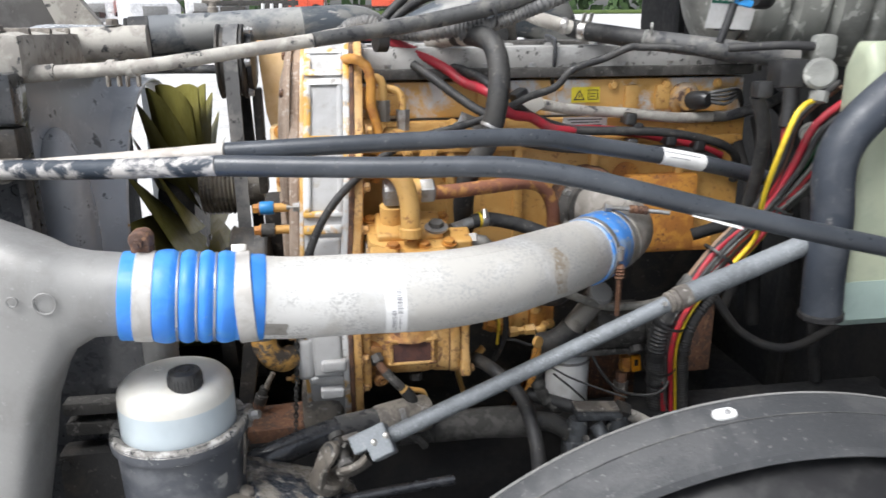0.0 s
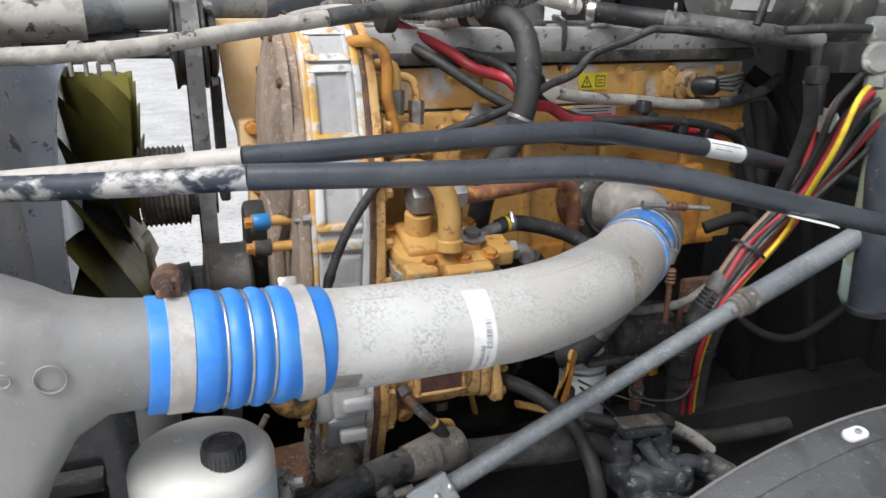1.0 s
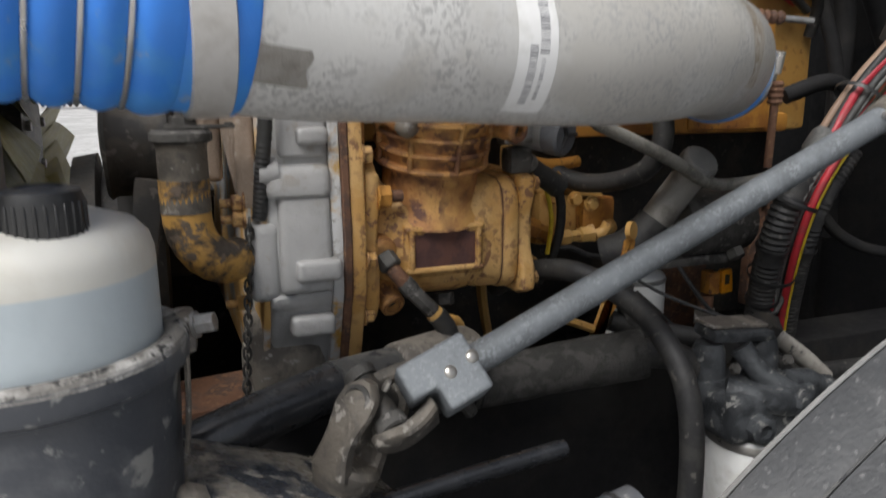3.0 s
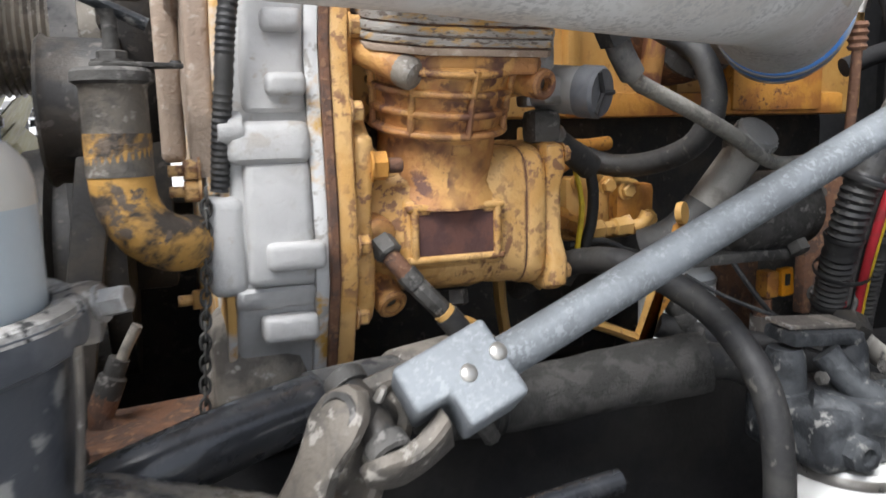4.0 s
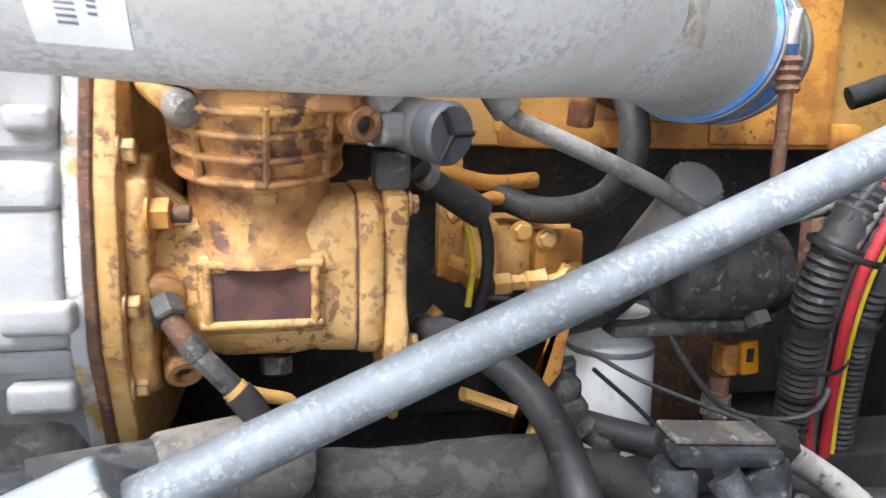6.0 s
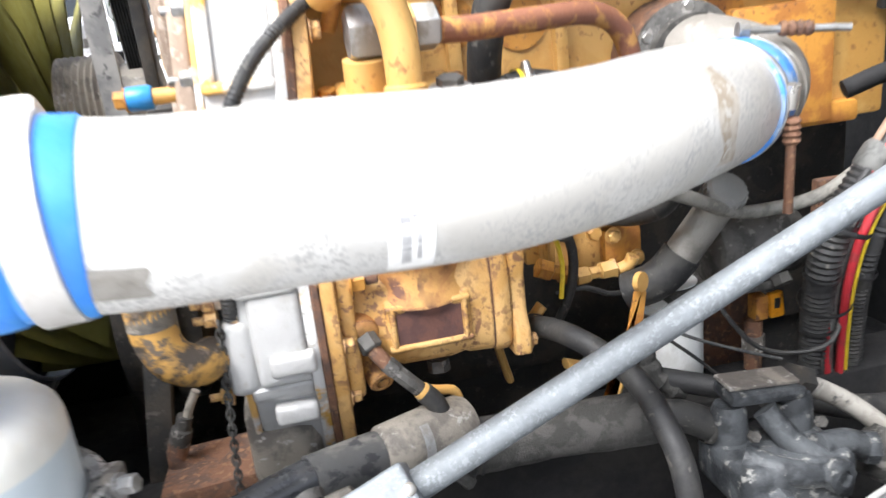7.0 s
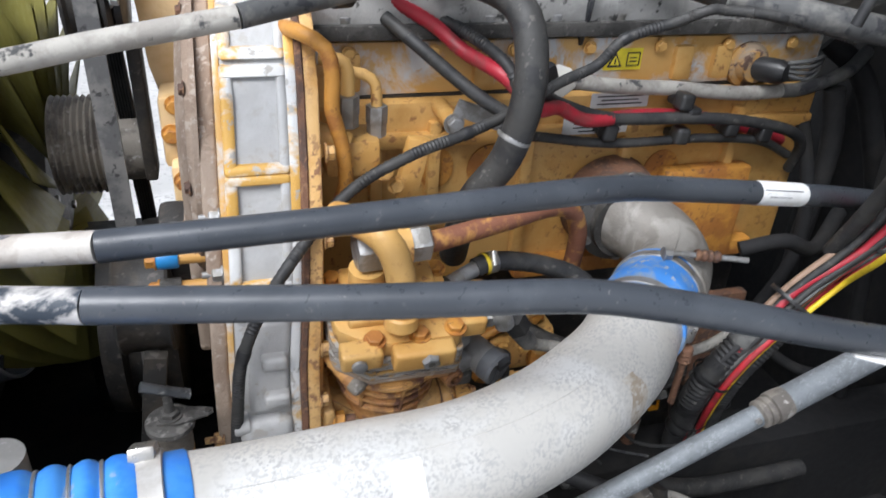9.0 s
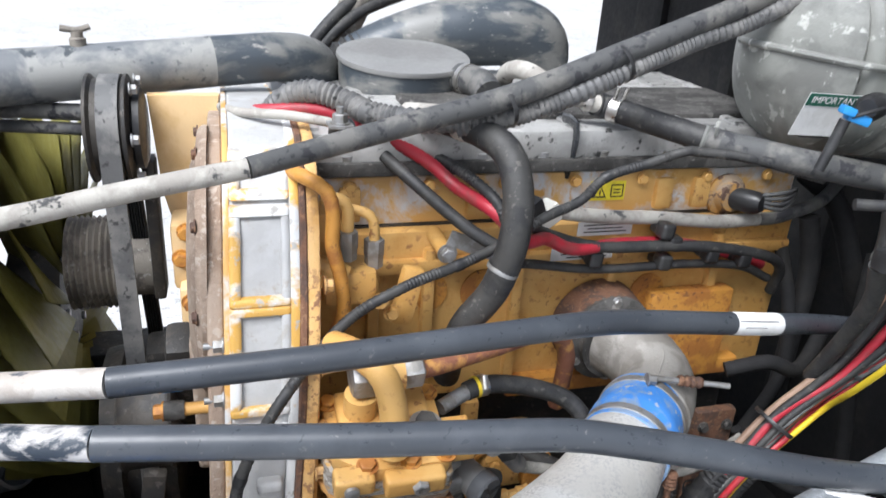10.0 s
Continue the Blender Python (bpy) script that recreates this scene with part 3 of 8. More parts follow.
def front_wheel():
    t = axle
    # wheel added under the fender to hold back light bounced off the ground
    tyre = part("tyre", lathe([(0.3, -0.13), (0.46, -0.135), (0.495, -0.12), (0.505, -0.09), (0.505, 0.09), (0.495, 0.12), (0.46, 0.135), (0.3, 0.13)], (0.455, -0.64, 0.505), (0, 1, 0), 64), "tyre", t)
    part("rim", lathe([(0.298, -0.12), (0.28, -0.1), (0.15, -0.02), (0.1, 0.0), (0.1, 0.1), (0.298, 0.12)], (0.455, -0.64, 0.505), (0, 1, 0), 40), "dirtymetal", tyre)


front_wheel()


# ---- engine ----
def engine():
    t = thing("diesel_engine", (0.33, 0.45, 0.75), "large yellow diesel engine with chipped and peeling paint", "engine")
    xa, xb = -0.06, 0.74
    part("block", box((0.34, 0.51, 1.415), (0.8, 0.6, 0.278), 0.01), "yellow", t)
    part("lower_block", box((0.34, 0.47, 1.12), (0.8, 0.4, 0.33), 0.02), "darkmetal", t, "oily dark lower crankcase")
    part("oil_pan", box((0.34, 0.47, 0.85), (0.85, 0.36, 0.3), 0.05), "darkmetal", t, "black oil pan")
    head = part("cylinder_head", box((0.34, 0.46, 1.5925), (0.8, 0.46, 0.07), 0.006), "yellow_peel", t, "yellow cylinder head with bare metal patches")
    part("head_gasket", box((0.34, 0.46, 1.556), (0.796, 0.462, 0.003), 0), "darkmetal", t)
    # ribs and bosses on the side of head and block
    for x in (0.02, 0.2, 0.5, 0.565):
        part("boss", box((x, 0.232, 1.59), (0.03, 0.022, 0.05), 0.006), "yellow", head)
    for x in (0.05, 0.13, 0.265, 0.42, 0.60):
        part("side_rib", box((x, 0.206, 1.41), (0.018, 0.02, 0.24), 0.007), "yellow", t)
    part("side_ledge", box((0.34, 0.203, 1.505), (0.78, 0.018, 0.02), 0.006), "yellow", t)
    for x, z, w, h in ((0.135, 1.46, 0.05, 0.06), (0.215, 1.455, 0.07, 0.07), (0.49, 1.43, 0.06, 0.07)):
        pocket = bmesh.new()
        rings(pocket, [(x, 0.2085, z), (x, 0.2065, z)], w / 2, 20, squash=h / w)
        part("core_plug", pocket, "yellow_worn", t, "rust-stained recessed plug")
    part("step_panel", box((0.56, 0.195, 1.36), (0.15, 0.03, 0.16), 0.008), "yellow_worn", t)
    part("lower_cover", box((0.47, 0.2, 1.29), (0.42, 0.03, 0.03), 0.008), "yellow_worn", t)
    for i in range(7):
        part("bolt", hexbolt((0.02 + i * 0.11, 0.226, 1.615), (0, -1, 0), 0.013, 0.007), "yellow", head)
    # valve cover: rail, ribbed lid and its bolts
    vc = part("valve_cover", box((0.34, 0.45, 1.667), (0.81, 0.46, 0.05), 0.012), "vcover", t, "dusty black and bare metal valve cover")
    part("cover_rail", box((0.34, 0.226, 1.642), (0.82, 0.025, 0.02), 0.005), "dirtymetal", vc, "grimy dark cover rail")
    for i in range(9):
        x = -0.03 + i * 0.093
        part("cover_rib", box((x, 0.42, 1.69), (0.02, 0.38, 0.014), 0.005), "vcover", vc)
        part("cover_boss", lathe([(0.015, 0), (0.014, 0.022), (0.009, 0.024)], (x + 0.045, 0.235, 1.64), (0, -0.15, 1), 14), "dull_steel", vc)
        part("cover_bolt", hexbolt((x + 0.045, 0.232, 1.664), (0, 0, 1), 0.012, 0.008), "dull_steel", vc)
    for y in (0.3, 0.42, 0.54):
        part("cover_rib", box((0.34, y, 1.691), (0.78, 0.014, 0.01), 0.004), "vcover", vc)
    part("lid_panel", box((0.42, 0.38, 1.692), (0.6, 0.2, 0.016), 0.006), "dirtymetal", vc, "dusty dark lid")
    # warning label and data plates on the head
    lab = part("warning_label", flat((0.421, 0.2285, 1.597), (1, 0, 0), (0, 0, 1), 0.058, 0.03), "warnyel", t, "yellow warning label with two pictograms")
    tri_bm = prism([(1.5865, 0.3965), (1.5865, 0.4195), (1.6075, 0.408)], "y", 0.2268, 0.2276, 0)
    part("triangle", tri_bm, "ink", lab)
    part("mark", flat((0.408, 0.2266, 1.5945), (1, 0, 0), (0, 0, 1), 0.0025, 0.008, 0.0004), "warnyel", lab)
    part("inner_triangle", prism([(1.589, 0.4005), (1.589, 0.4155), (1.603, 0.408)], "y", 0.2264, 0.2268, 0), "warnyel", lab)
    part("mark", flat((0.408, 0.2262, 1.5945), (1, 0, 0), (0, 0, 1), 0.0025, 0.008, 0.0003), "ink", lab)
    for dx, w, dz, h in ((0.0, 0.02, 0.009, 0.0016), (0.0, 0.02, -0.009, 0.0016), (-0.0095, 0.0016, 0, 0.018), (0.0095, 0.0016, 0, 0.018), (0, 0.011, 0.002, 0.0016), (0, 0.011, -0.003, 0.0016)):
        part("pictogram_bar", flat((0.436 + dx, 0.2268, 1.597 + dz), (1, 0, 0), (0, 0, 1), w, h, 0.0004), "ink", lab)
    lab.location.x -= 0.0155
    plate = part("data_label", flat((0.36, 0.1935, 1.516), (1, 0, 0), (0, 0, 1), 0.1, 0.026), "white", t, "pale data label with fine print")
    for k in range(4):
        part("print_bar", flat((0.355 + 0.004 * k, 0.1925, 1.524 - k * 0.0055), (1, 0, 0), (0, 0, 1), 0.075 - 0.01 * (k % 2), 0.0018, 0.0003), "ink", plate)
    plate2 = part("data_label", flat((0.40, 0.2085, 1.545), (1, 0, 0), (0, 0, 1), 0.09, 0.022), "white", t, "pale data label with fine print")
    for k in range(3):
        part("print_bar", flat((0.40, 0.2075, 1.551 - k * 0.0055), (1, 0, 0), (0, 0, 1), 0.07 - 0.012 * (k % 2), 0.0018, 0.0003), "ink", plate2)
    # sensor bore with wires near the rear of the head
    part("sensor_boss", lathe([(0.034, 0), (0.034, 0.012), (0.026, 0.016), (0.022, 0.03)], (0.612, 0.235, 1.583), (0, -1, 0.1), 24), "dustyellow", t)
    part("sensor_plug", lathe([(0.018, 0), (0.018, 0.04), (0.012, 0.05)], (0.617, 0.215, 1.583), (0.4, -1, 0.1), 16), "blackpl", t)
    for k in range(4):
        z = 1.585 + 0.005 * k
        # darker hose material on the leads stands for the cab's shade
        part("lead", tube([(0.637, 0.175, z), (0.667, 0.165, z - 0.006 + 0.004 * k), (0.7, 0.18, z + 0.006), (0.74, 0.23, z - 0.02)], 0.0035, 8), "halfdust", t)
    # intake flange with bolts
    fl = part("intake_flange", lathe([(0.07, 0), (0.07, 0.01), (0.063, 0.014), (0.056, 0.018), (0.055, 0.03)], (0.405, 0.16, 1.388), (0, -1, 0), 36), "dirtymetal", t, "round dull cast intake flange")
    part("flange_base", lathe([(0.075, 0), (0.07, 0.05)], (0.405, 0.205, 1.388), (0, -1, 0), 32), "rust", t)
    for k in range(6):
        a = radians(30 + 60 * k)
        part("flange_bolt", hexbolt((0.405 + 0.062 * math.cos(a), 0.15, 1.388 + 0.062 * math.sin(a)), (0, -1, 0), 0.012, 0.007), "dull_steel", fl)
    # lifting eye
    part("lifting_bracket", tube([(0.337, 0.235, 1.62), (0.337, 0.222, 1.66), (0.337, 0.222, 1.70), (0.325, 0.24, 1.705)], 0.0085, 8, squash=0.5), "blackpaint", t, "black steel lifting bracket")
    # bolt and bracket on the side of the block
    br = part("hose_bracket", box((0.172, 0.15, 1.555), (0.07, 0.006, 0.022), 0.002, (0, 22, 0)), "dull_steel", t, "grey steel hose bracket")
    part("bracket_bolt", hexbolt((0.137, 0.147, 1.547), (0, -1, 0), 0.018, 0.012), "dull_steel", br)
    part("bracket_stand", lathe([(0.012, 0), (0.012, 0.066)], (0.137, 0.215, 1.547), (0, -1, 0), 14), "yellow", br)
    return t


engine()


# ---- timing gear housing ----
def gear_housing():
    t = thing("gear_housing", (-0.12, 0.3, 1.03), "cast aluminium timing gear housing with flaking yellow paint", "gear housing")
    # outline in y, z: the near side bulges below and leans back above
    near = [(0.012, 1.03), (-0.004, 1.075), (-0.02, 1.115), (-0.034, 1.15), (-0.036, 1.2), (-0.031, 1.26), (-0.018, 1.33), (-0.004, 1.4), (0.014, 1.47), (0.038, 1.55), (0.075, 1.628), (0.118, 1.68), (0.17, 1.705), (0.3, 1.712)]
    far = [(0.72, 1.66), (0.80, 1.5), (0.80, 1.2), (0.7, 1.0)]

    def grown(d):
        return [(y - (d if y < 0.5 else -d), z) for y, z in near + far]

    def near_y(z):
        for (y0, z0), (y1, z1) in zip(near, near[1:]):
            if z0 <= z <= z1:
                return y0 + (y1 - y0) * (z - z0) / (z1 - z0)

    def wider(bm):
        """The casting is deeper above than below and leans back with the engine."""
        for v in bm.verts:
            k = min(1, max(0, (v.co.z - 1.3) / 0.17))
            v.co.x += 0.007 * k * k * (3 - 2 * k) * min(1, max(0, (v.co.x + 0.1525) / 0.06)) + 0.045 * max(0, v.co.z - 1.3)
        return bm
    body = part("case", wider(prism(grown(-0.006), "x", -0.152, -0.090, 0.006, 3)), "housing", t)
    part("rear_rim", wider(prism(grown(0.0), "x", -0.0935, -0.0825, 0.0025, 2)), "housrim", t, "aluminium rim with yellow paint left on it")
    part("gasket", wider(prism(grown(0.003), "x", -0.0827, -0.0745, 0.0015, 1)), "rust", t, "rust-brown gasket edge")
    part("back_plate", wider(prism(grown(0.001), "x", -0.0748, -0.06, 0.003, 2)), "comp", t)
    part("front_flange", wider(prism(grown(-0.006), "x", -0.1585, -0.1515, 0.002, 2)), "yellow_peel", t)
    part("front_cover", wider(prism([(y + 0.012 if y < 0.5 else y - 0.02, z - (0.02 if z > 1.6 else 0)) for y, z in [(-0.034, 1.235)] + [q for q in near + far[:2] + [(0.8, 1.235)] if q[1] > 1.235]], "x", -0.176, -0.1583, 0.005, 3)), "brown", t, "brown crusted front cover")
    disc = part("round_cover", wider(lathe([(0.172, 0), (0.172, 0.006), (0.166, 0.012), (0.158, 0.013), (0.152, 0.012), (0.12, 0.022), (0.06, 0.026), (0.02, 0.026)], (-0.1755, 0.225, 1.525), (-1, 0, 0), 64)), "brown", t, "round brown crusted gear cover with a raised edge")
    part("cover_leg", box((-0.184, 0.25, 1.34), (0.022, 0.2, 0.2), 0.008, segs=3), "brown", t)
    for k in range(10):
        a = 2 * math.pi * k / 10
        part("cover_bolt", hexbolt((-0.1865 + 0.045 * (0.225 + 0.163 * math.sin(a)), 0.225 + 0.163 * math.cos(a), 1.525 + 0.163 * math.sin(a)), (-1, 0, 0), 0.012, 0.006), "rust", disc)

    def rail(x0, x1, z0, z1, proud=0.0, thick=0.016, bev=0.005, material="housing", name="rib"):
        """A cast bar on the near face that follows its lean between two heights."""
        bm = bmesh.new()
        rows = []
        n = max(2, int((z1 - z0) / 0.02))
        for i in range(n + 1):
            z = z0 + (z1 - z0) * i / n
            y = near_y(z) - proud
            rows.append([bm.verts.new(q) for q in ((x0, y, z), (x1, y, z), (x1, y + thick, z), (x0, y + thick, z))])
        for p, q in zip(rows, rows[1:]):
            for k in range(4):
                bm.faces.new((p[k], p[(k + 1) % 4], q[(k + 1) % 4], q[k]))
        bm.faces.new(rows[0])
        bm.faces.new(rows[-1])
        bmesh.ops.recalc_face_normals(bm, faces=bm.faces)
        bmesh.ops.bevel(bm, geom=[e for e in bm.edges if len(e.link_faces) == 2 and e.calc_face_angle() > 0.6], offset=bev, segments=3, affect='EDGES', profile=0.6)
        return part(name, wider(bm), material, body)
    # upper windows: frames round recessed panels
    for z0, z1 in ((1.55, 1.64), (1.43, 1.54), (1.655, 1.69)):
        for x0, x1 in ((-0.1525, -0.141), (-0.102, -0.0925)):
            rail(x0, x1, z0, z1, 0.001, 0.014, 0.004, "housrim" if x0 < -0.12 else "housing", "window_frame")
        for z in (z0, z1):
            rail(-0.1525, -0.0925, z - 0.005, z + 0.005, 0.0015, 0.014, 0.004, "housrim", "window_frame")
    # lower panel: soft raised pads, one deep shelf and bolt bosses
    rail(-0.142, -0.0935, 1.153, 1.246, 0.004, 0.02, 0.007, "housing", "raised_pad")
    rail(-0.1525, -0.0925, 1.243, 1.274, 0.008, 0.022, 0.009, "housing", "shelf")
    rail(-0.139, -0.0935, 1.28, 1.392, 0.002, 0.018, 0.007, "housing", "raised_pad")
    rail(-0.1525, -0.0925, 1.398, 1.412, 0.003, 0.02, 0.005, "housrim", "shelf")
    rail(-0.1525, -0.0925, 1.134, 1.152, 0.0, 0.02, 0.007, "housing", "shelf")
    for x, z, w in ((-0.108, 1.346, 0.029), (-0.108, 1.300, 0.029), (-0.108, 1.176, 0.043), (-0.113, 1.119, 0.042)):
        part("bolt_boss", box((x, near_y(z) + 0.0, z), (w, 0.028, 0.017 if w < 0.04 else 0.021), 0.006, segs=3), "housing", body)
    part("pin_boss", lathe([(0.0135, 0), (0.0135, 0.014), (0.012, 0.017), (0.006, 0.0175)], (-0.142, -0.026, 1.268), (-1, -0.12, 0), 20), "housing", body)
    part("side_pad", box((-0.156, -0.016, 1.184), (0.028, 0.034, 0.075), 0.01, segs=3), "housing", body)
    part("lower_casting", box((-0.132, 0.04, 1.07), (0.075, 0.09, 0.1), 0.02, segs=3), "castdust", body, "dusty lower casting")
    # bolts behind the plate and on the front flange
    for z in (1.56, 1.47, 1.40, 1.345, 1.28, 1.178, 1.119):
        part("flange_bolt", hexbolt((-0.06 + 0.09 * max(0, z - 1.3), near_y(z) + 0.008, z), (1, 0, 0), 0.015, 0.011), "comp", t)
    for z, m in ((1.5, "dull_steel"), (1.44, "dull_steel"), (1.24, "comp"), (1.225, "comp"), (1.145, "comp")):
        part("front_bolt", hexbolt((-0.17 if z < 1.25 else -0.1585 + 0.045 * (z - 1.3), near_y(z) + 0.016, z), (-1, 0, 0), 0.014, 0.012, stud=0.01), m, t)
    return t


gear_housing()


# ---- air compressor ----
def compressor():
    t = thing("air_compressor", (0.03, 0.05, 1.12), "rusting yellow air compressor with cooling fins", "compressor")
    cy, cz = 0.054, 1.186

    def loft(stations, n=44):
        """A body along x through rounded sections of half depth, half height and squareness."""
        bm = bmesh.new()
        last = first = None
        for x, ry, rz, e, dz in stations:
            ring = []
            for k in range(n):
                a = 2 * math.pi * k / n
                c, w = math.cos(a), math.sin(a)
                ring.append(bm.verts.new((x, cy + ry * math.copysign(abs(c) ** e, c), cz + dz + rz * math.copysign(abs(w) ** e, w))))
            if last:
                for k in range(n):
                    bm.faces.new((last[k], last[(k + 1) % n], ring[(k + 1) % n], ring[k]))
            else:
                first = ring
            last = ring
        bm.faces.new(list(reversed(first)))
        bm.faces.new(last)
        return bm
    crank = part("crankcase", loft([(-0.046, 0.058, 0.05, 0.8, 0.004), (-0.034, 0.06, 0.053, 0.8, 0.002), (-0.02, 0.065, 0.058, 0.75, 0.0), (0.0, 0.069, 0.0615, 0.65, 0.0), (0.05, 0.069, 0.0615, 0.6, 0.0), (0.066, 0.066, 0.06, 0.55, 0.002), (0.07, 0.066, 0.061, 0.45, 0.003), (0.094, 0.067, 0.0615, 0.42, 0.003)]), "comp", t)
    part("case_joint", loft([(0.0935, 0.0665, 0.0612, 0.42, 0.003), (0.0965, 0.0665, 0.0612, 0.42, 0.003)]), "rust", crank, "rust-brown joint line")
    rear = part("rear_case", loft([(0.096, 0.067, 0.0618, 0.42, 0.003), (0.099, 0.069, 0.0635, 0.42, 0.003), (0.11, 0.069, 0.0635, 0.42, 0.003), (0.114, 0.066, 0.061, 0.42, 0.003)]), "comp", t)
    part("end_plate", prism([(-0.006, 1.122), (-0.019, 1.128), (-0.02, 1.152), (-0.009, 1.172), (-0.008, 1.212), (-0.016, 1.23), (-0.012, 1.25), (0.006, 1.254), (0.1, 1.254), (0.122, 1.24), (0.122, 1.134), (0.1, 1.12)], "x", 0.1145, 0.132, 0.005, 3), "comp", t)
    for y, z in ((-0.006, 1.138), (-0.004, 1.242), (0.108, 1.24), (0.108, 1.135)):
        part("end_bolt", hexbolt((0.132, y, z), (1, 0, 0), 0.013, 0.008), "comp", rear)
    part("mount_flange", prism([(-0.022, 1.13), (-0.026, 1.16), (-0.02, 1.2), (-0.026, 1.225), (-0.022, 1.262), (-0.004, 1.276), (0.1, 1.28), (0.125, 1.25), (0.125, 1.11), (0.02, 1.105), (-0.01, 1.112)], "x", -0.0605, -0.044, 0.005, 3), "comp", t)
    part("flange_web", prism([(1.225, -0.046), (1.262, -0.046), (1.228, -0.008)], "y", 0.0, 0.03, 0.004), "comp", t)
    # data plate on a raised pad with a frame
    part("plate_pad", box((0.028, 0.0, 1.181), (0.09, 0.03, 0.06), 0.008, segs=3), "comp", crank)
    pl = part("data_plate", flat((0.028, -0.0156, 1.181), (1, 0, 0), (0, 0, 1), 0.066, 0.036, 0.002), "plate", t, "rust-brown blank data plate")
    for at, size in (((0.028, -0.016, 1.2025), (0.086, 0.009, 0.0065)), ((0.028, -0.016, 1.1595), (0.086, 0.009, 0.0065)), ((-0.0085, -0.016, 1.181), (0.0065, 0.009, 0.049)), ((0.0645, -0.016, 1.181), (0.0065, 0.009, 0.049))):
        part("plate_frame", box(at, size, 0.003, segs=3), "comp", pl)
    for x, z in ((-0.001, 1.2), (0.057, 1.2)):
        part("frame_corner", box((x, -0.0155, z), (0.012, 0.008, 0.007), 0.003), "comp", pl)
    # cylinder, leaning towards the near side
    ax = Vector((0, -0.235, 0.972)).normalized()
    base = Vector((0.027, 0.039, 1.203))
    cyl = part("cylinder", lathe([(0.064, 0.012), (0.0585, 0.022), (0.0535, 0.031), (0.0505, 0.042), (0.0505, 0.062), (0.0535, 0.07), (0.056, 0.095), (0.0605, 0.124)], base, ax, 48), "compcyl", t)
    for k in range(4):
        h = 0.069 + 0.0165 * k
        r = (0.0605, 0.061, 0.0625, 0.0655)[k]
        part("fin", lathe([(r - 0.008, h - 0.0026), (r - 0.001, h - 0.0006), (r, h + 0.0008), (r, h + 0.0028), (r - 0.001, h + 0.0042), (r - 0.008, h + 0.0062)], base, ax, 48), "compcyl", cyl)
    for k in range(5):
        a = radians(-84 + 46 * (k - 2))
        d = Vector((math.cos(a), math.sin(a), 0))
        d = (d - ax * d.dot(ax)).normalized()
        part("fin_web", tube([base + ax * 0.07 + d * 0.0575, base + ax * 0.098 + d * 0.059, base + ax * 0.124 + d * 0.0635], 0.0032, 8), "compcyl", cyl)
    part("cast_mark", box(base + ax * 0.047 + Vector((0.004, -0.0505, 0)), (0.018, 0.004, 0.009), 0.0015, (13, 0, 0)), "compcyl", cyl)
    tilt = math.degrees(math.atan2(0.235, 0.972))
    R = Euler((radians(tilt), 0, 0)).to_matrix()
    deck = [(-0.074, -0.02), (-0.07, -0.034), (-0.034, -0.061), (0.068, -0.061), (0.074, -0.055), (0.074, 0.058), (-0.074, 0.058)]

    def slab(h0, h1, grow, bev=0.002):
        """One layer of the cylinder's top, square with a cut corner, tilted with it."""
        bm = prism([(x * (1 + grow / 0.07), y * (1 + grow / 0.06)) for x, y in deck], "z", 0, h1 - h0, bev, 2)
        bmesh.ops.transform(bm, matrix=Matrix.Translation(base + ax * h0) @ R.to_4x4(), verts=bm.verts)
        return bm
    part("top_block", slab(0.119, 0.134, -0.006, 0.005), "compcyl", cyl)
    for k, (h0, h1, g, m) in enumerate(((0.134, 0.1395, -0.001, "brown"), (0.1395, 0.141, -0.003, "rust"), (0.141, 0.147, -0.0005, "platestack"), (0.147, 0.1485, -0.003, "brown"), (0.1485, 0.155, 0.0, "platestack"), (0.155, 0.1565, -0.003, "rust"), (0.1565, 0.176, -0.001, "platestack"))):
        part("valve_plate", slab(h0, h1, g, 0.0012), m, t, "layered grey and brown gasket plate" if k == 0 else "")
    hd = part("head", slab(0.176, 0.2, -0.004, 0.006), "yellow", t)

    def on_head(dx, dy, dh):
        return base + ax * dh + R @ Vector((dx, dy, 0))
    part("head_top", box(on_head(0.0, 0.012, 0.204), (0.11, 0.085, 0.014), 0.006, (tilt, 0, 0), 3), "yellow", hd)
    for dx, dy in ((-0.03, -0.05), (0.062, -0.046), (-0.062, 0.046), (0.062, 0.046), (0.02, -0.05)):
        part("head_bolt", hexbolt(on_head(dx, dy, 0.199), ax, 0.017, 0.009), "yellow_worn", hd)
    part("port_seat", lathe([(0.02, 0), (0.02, 0.004), (0.017, 0.005)], on_head(0.045, -0.012, 0.21), ax, 24), "dull_steel", hd)
    part("port_plug", hexbolt(on_head(0.045, -0.012, 0.214), ax, 0.022, 0.01, washer=False), "dirtymetal", hd)
    blk = part("front_block", box(on_head(0.022, -0.067, 0.186), (0.07, 0.022, 0.028), 0.006, (tilt, 0, 0), 3), "yellow", hd)
    part("side_plug", lathe([(0.0105, 0), (0.0105, 0.005), (0.0085, 0.007), (0.0045, 0.007), (0.0045, 0.004)], on_head(0.027, -0.077, 0.188), R @ Vector((0, -1, 0)), 6), "dull_steel", blk)
    part("head_step", box(on_head(-0.046, -0.058, 0.188), (0.046, 0.026, 0.026), 0.006, (tilt, 0, 0), 3), "yellow", hd)
    part("step_plug", lathe([(0.0085, 0), (0.0085, 0.004), (0.005, 0.005)], on_head(-0.05, -0.072, 0.188), R @ Vector((0, -1, 0)), 18), "dull_steel", hd)
    part("side_block", box(on_head(0.084, -0.02, 0.19), (0.036, 0.05, 0.026), 0.005, (tilt, 0, 0), 3), "yellow", hd)
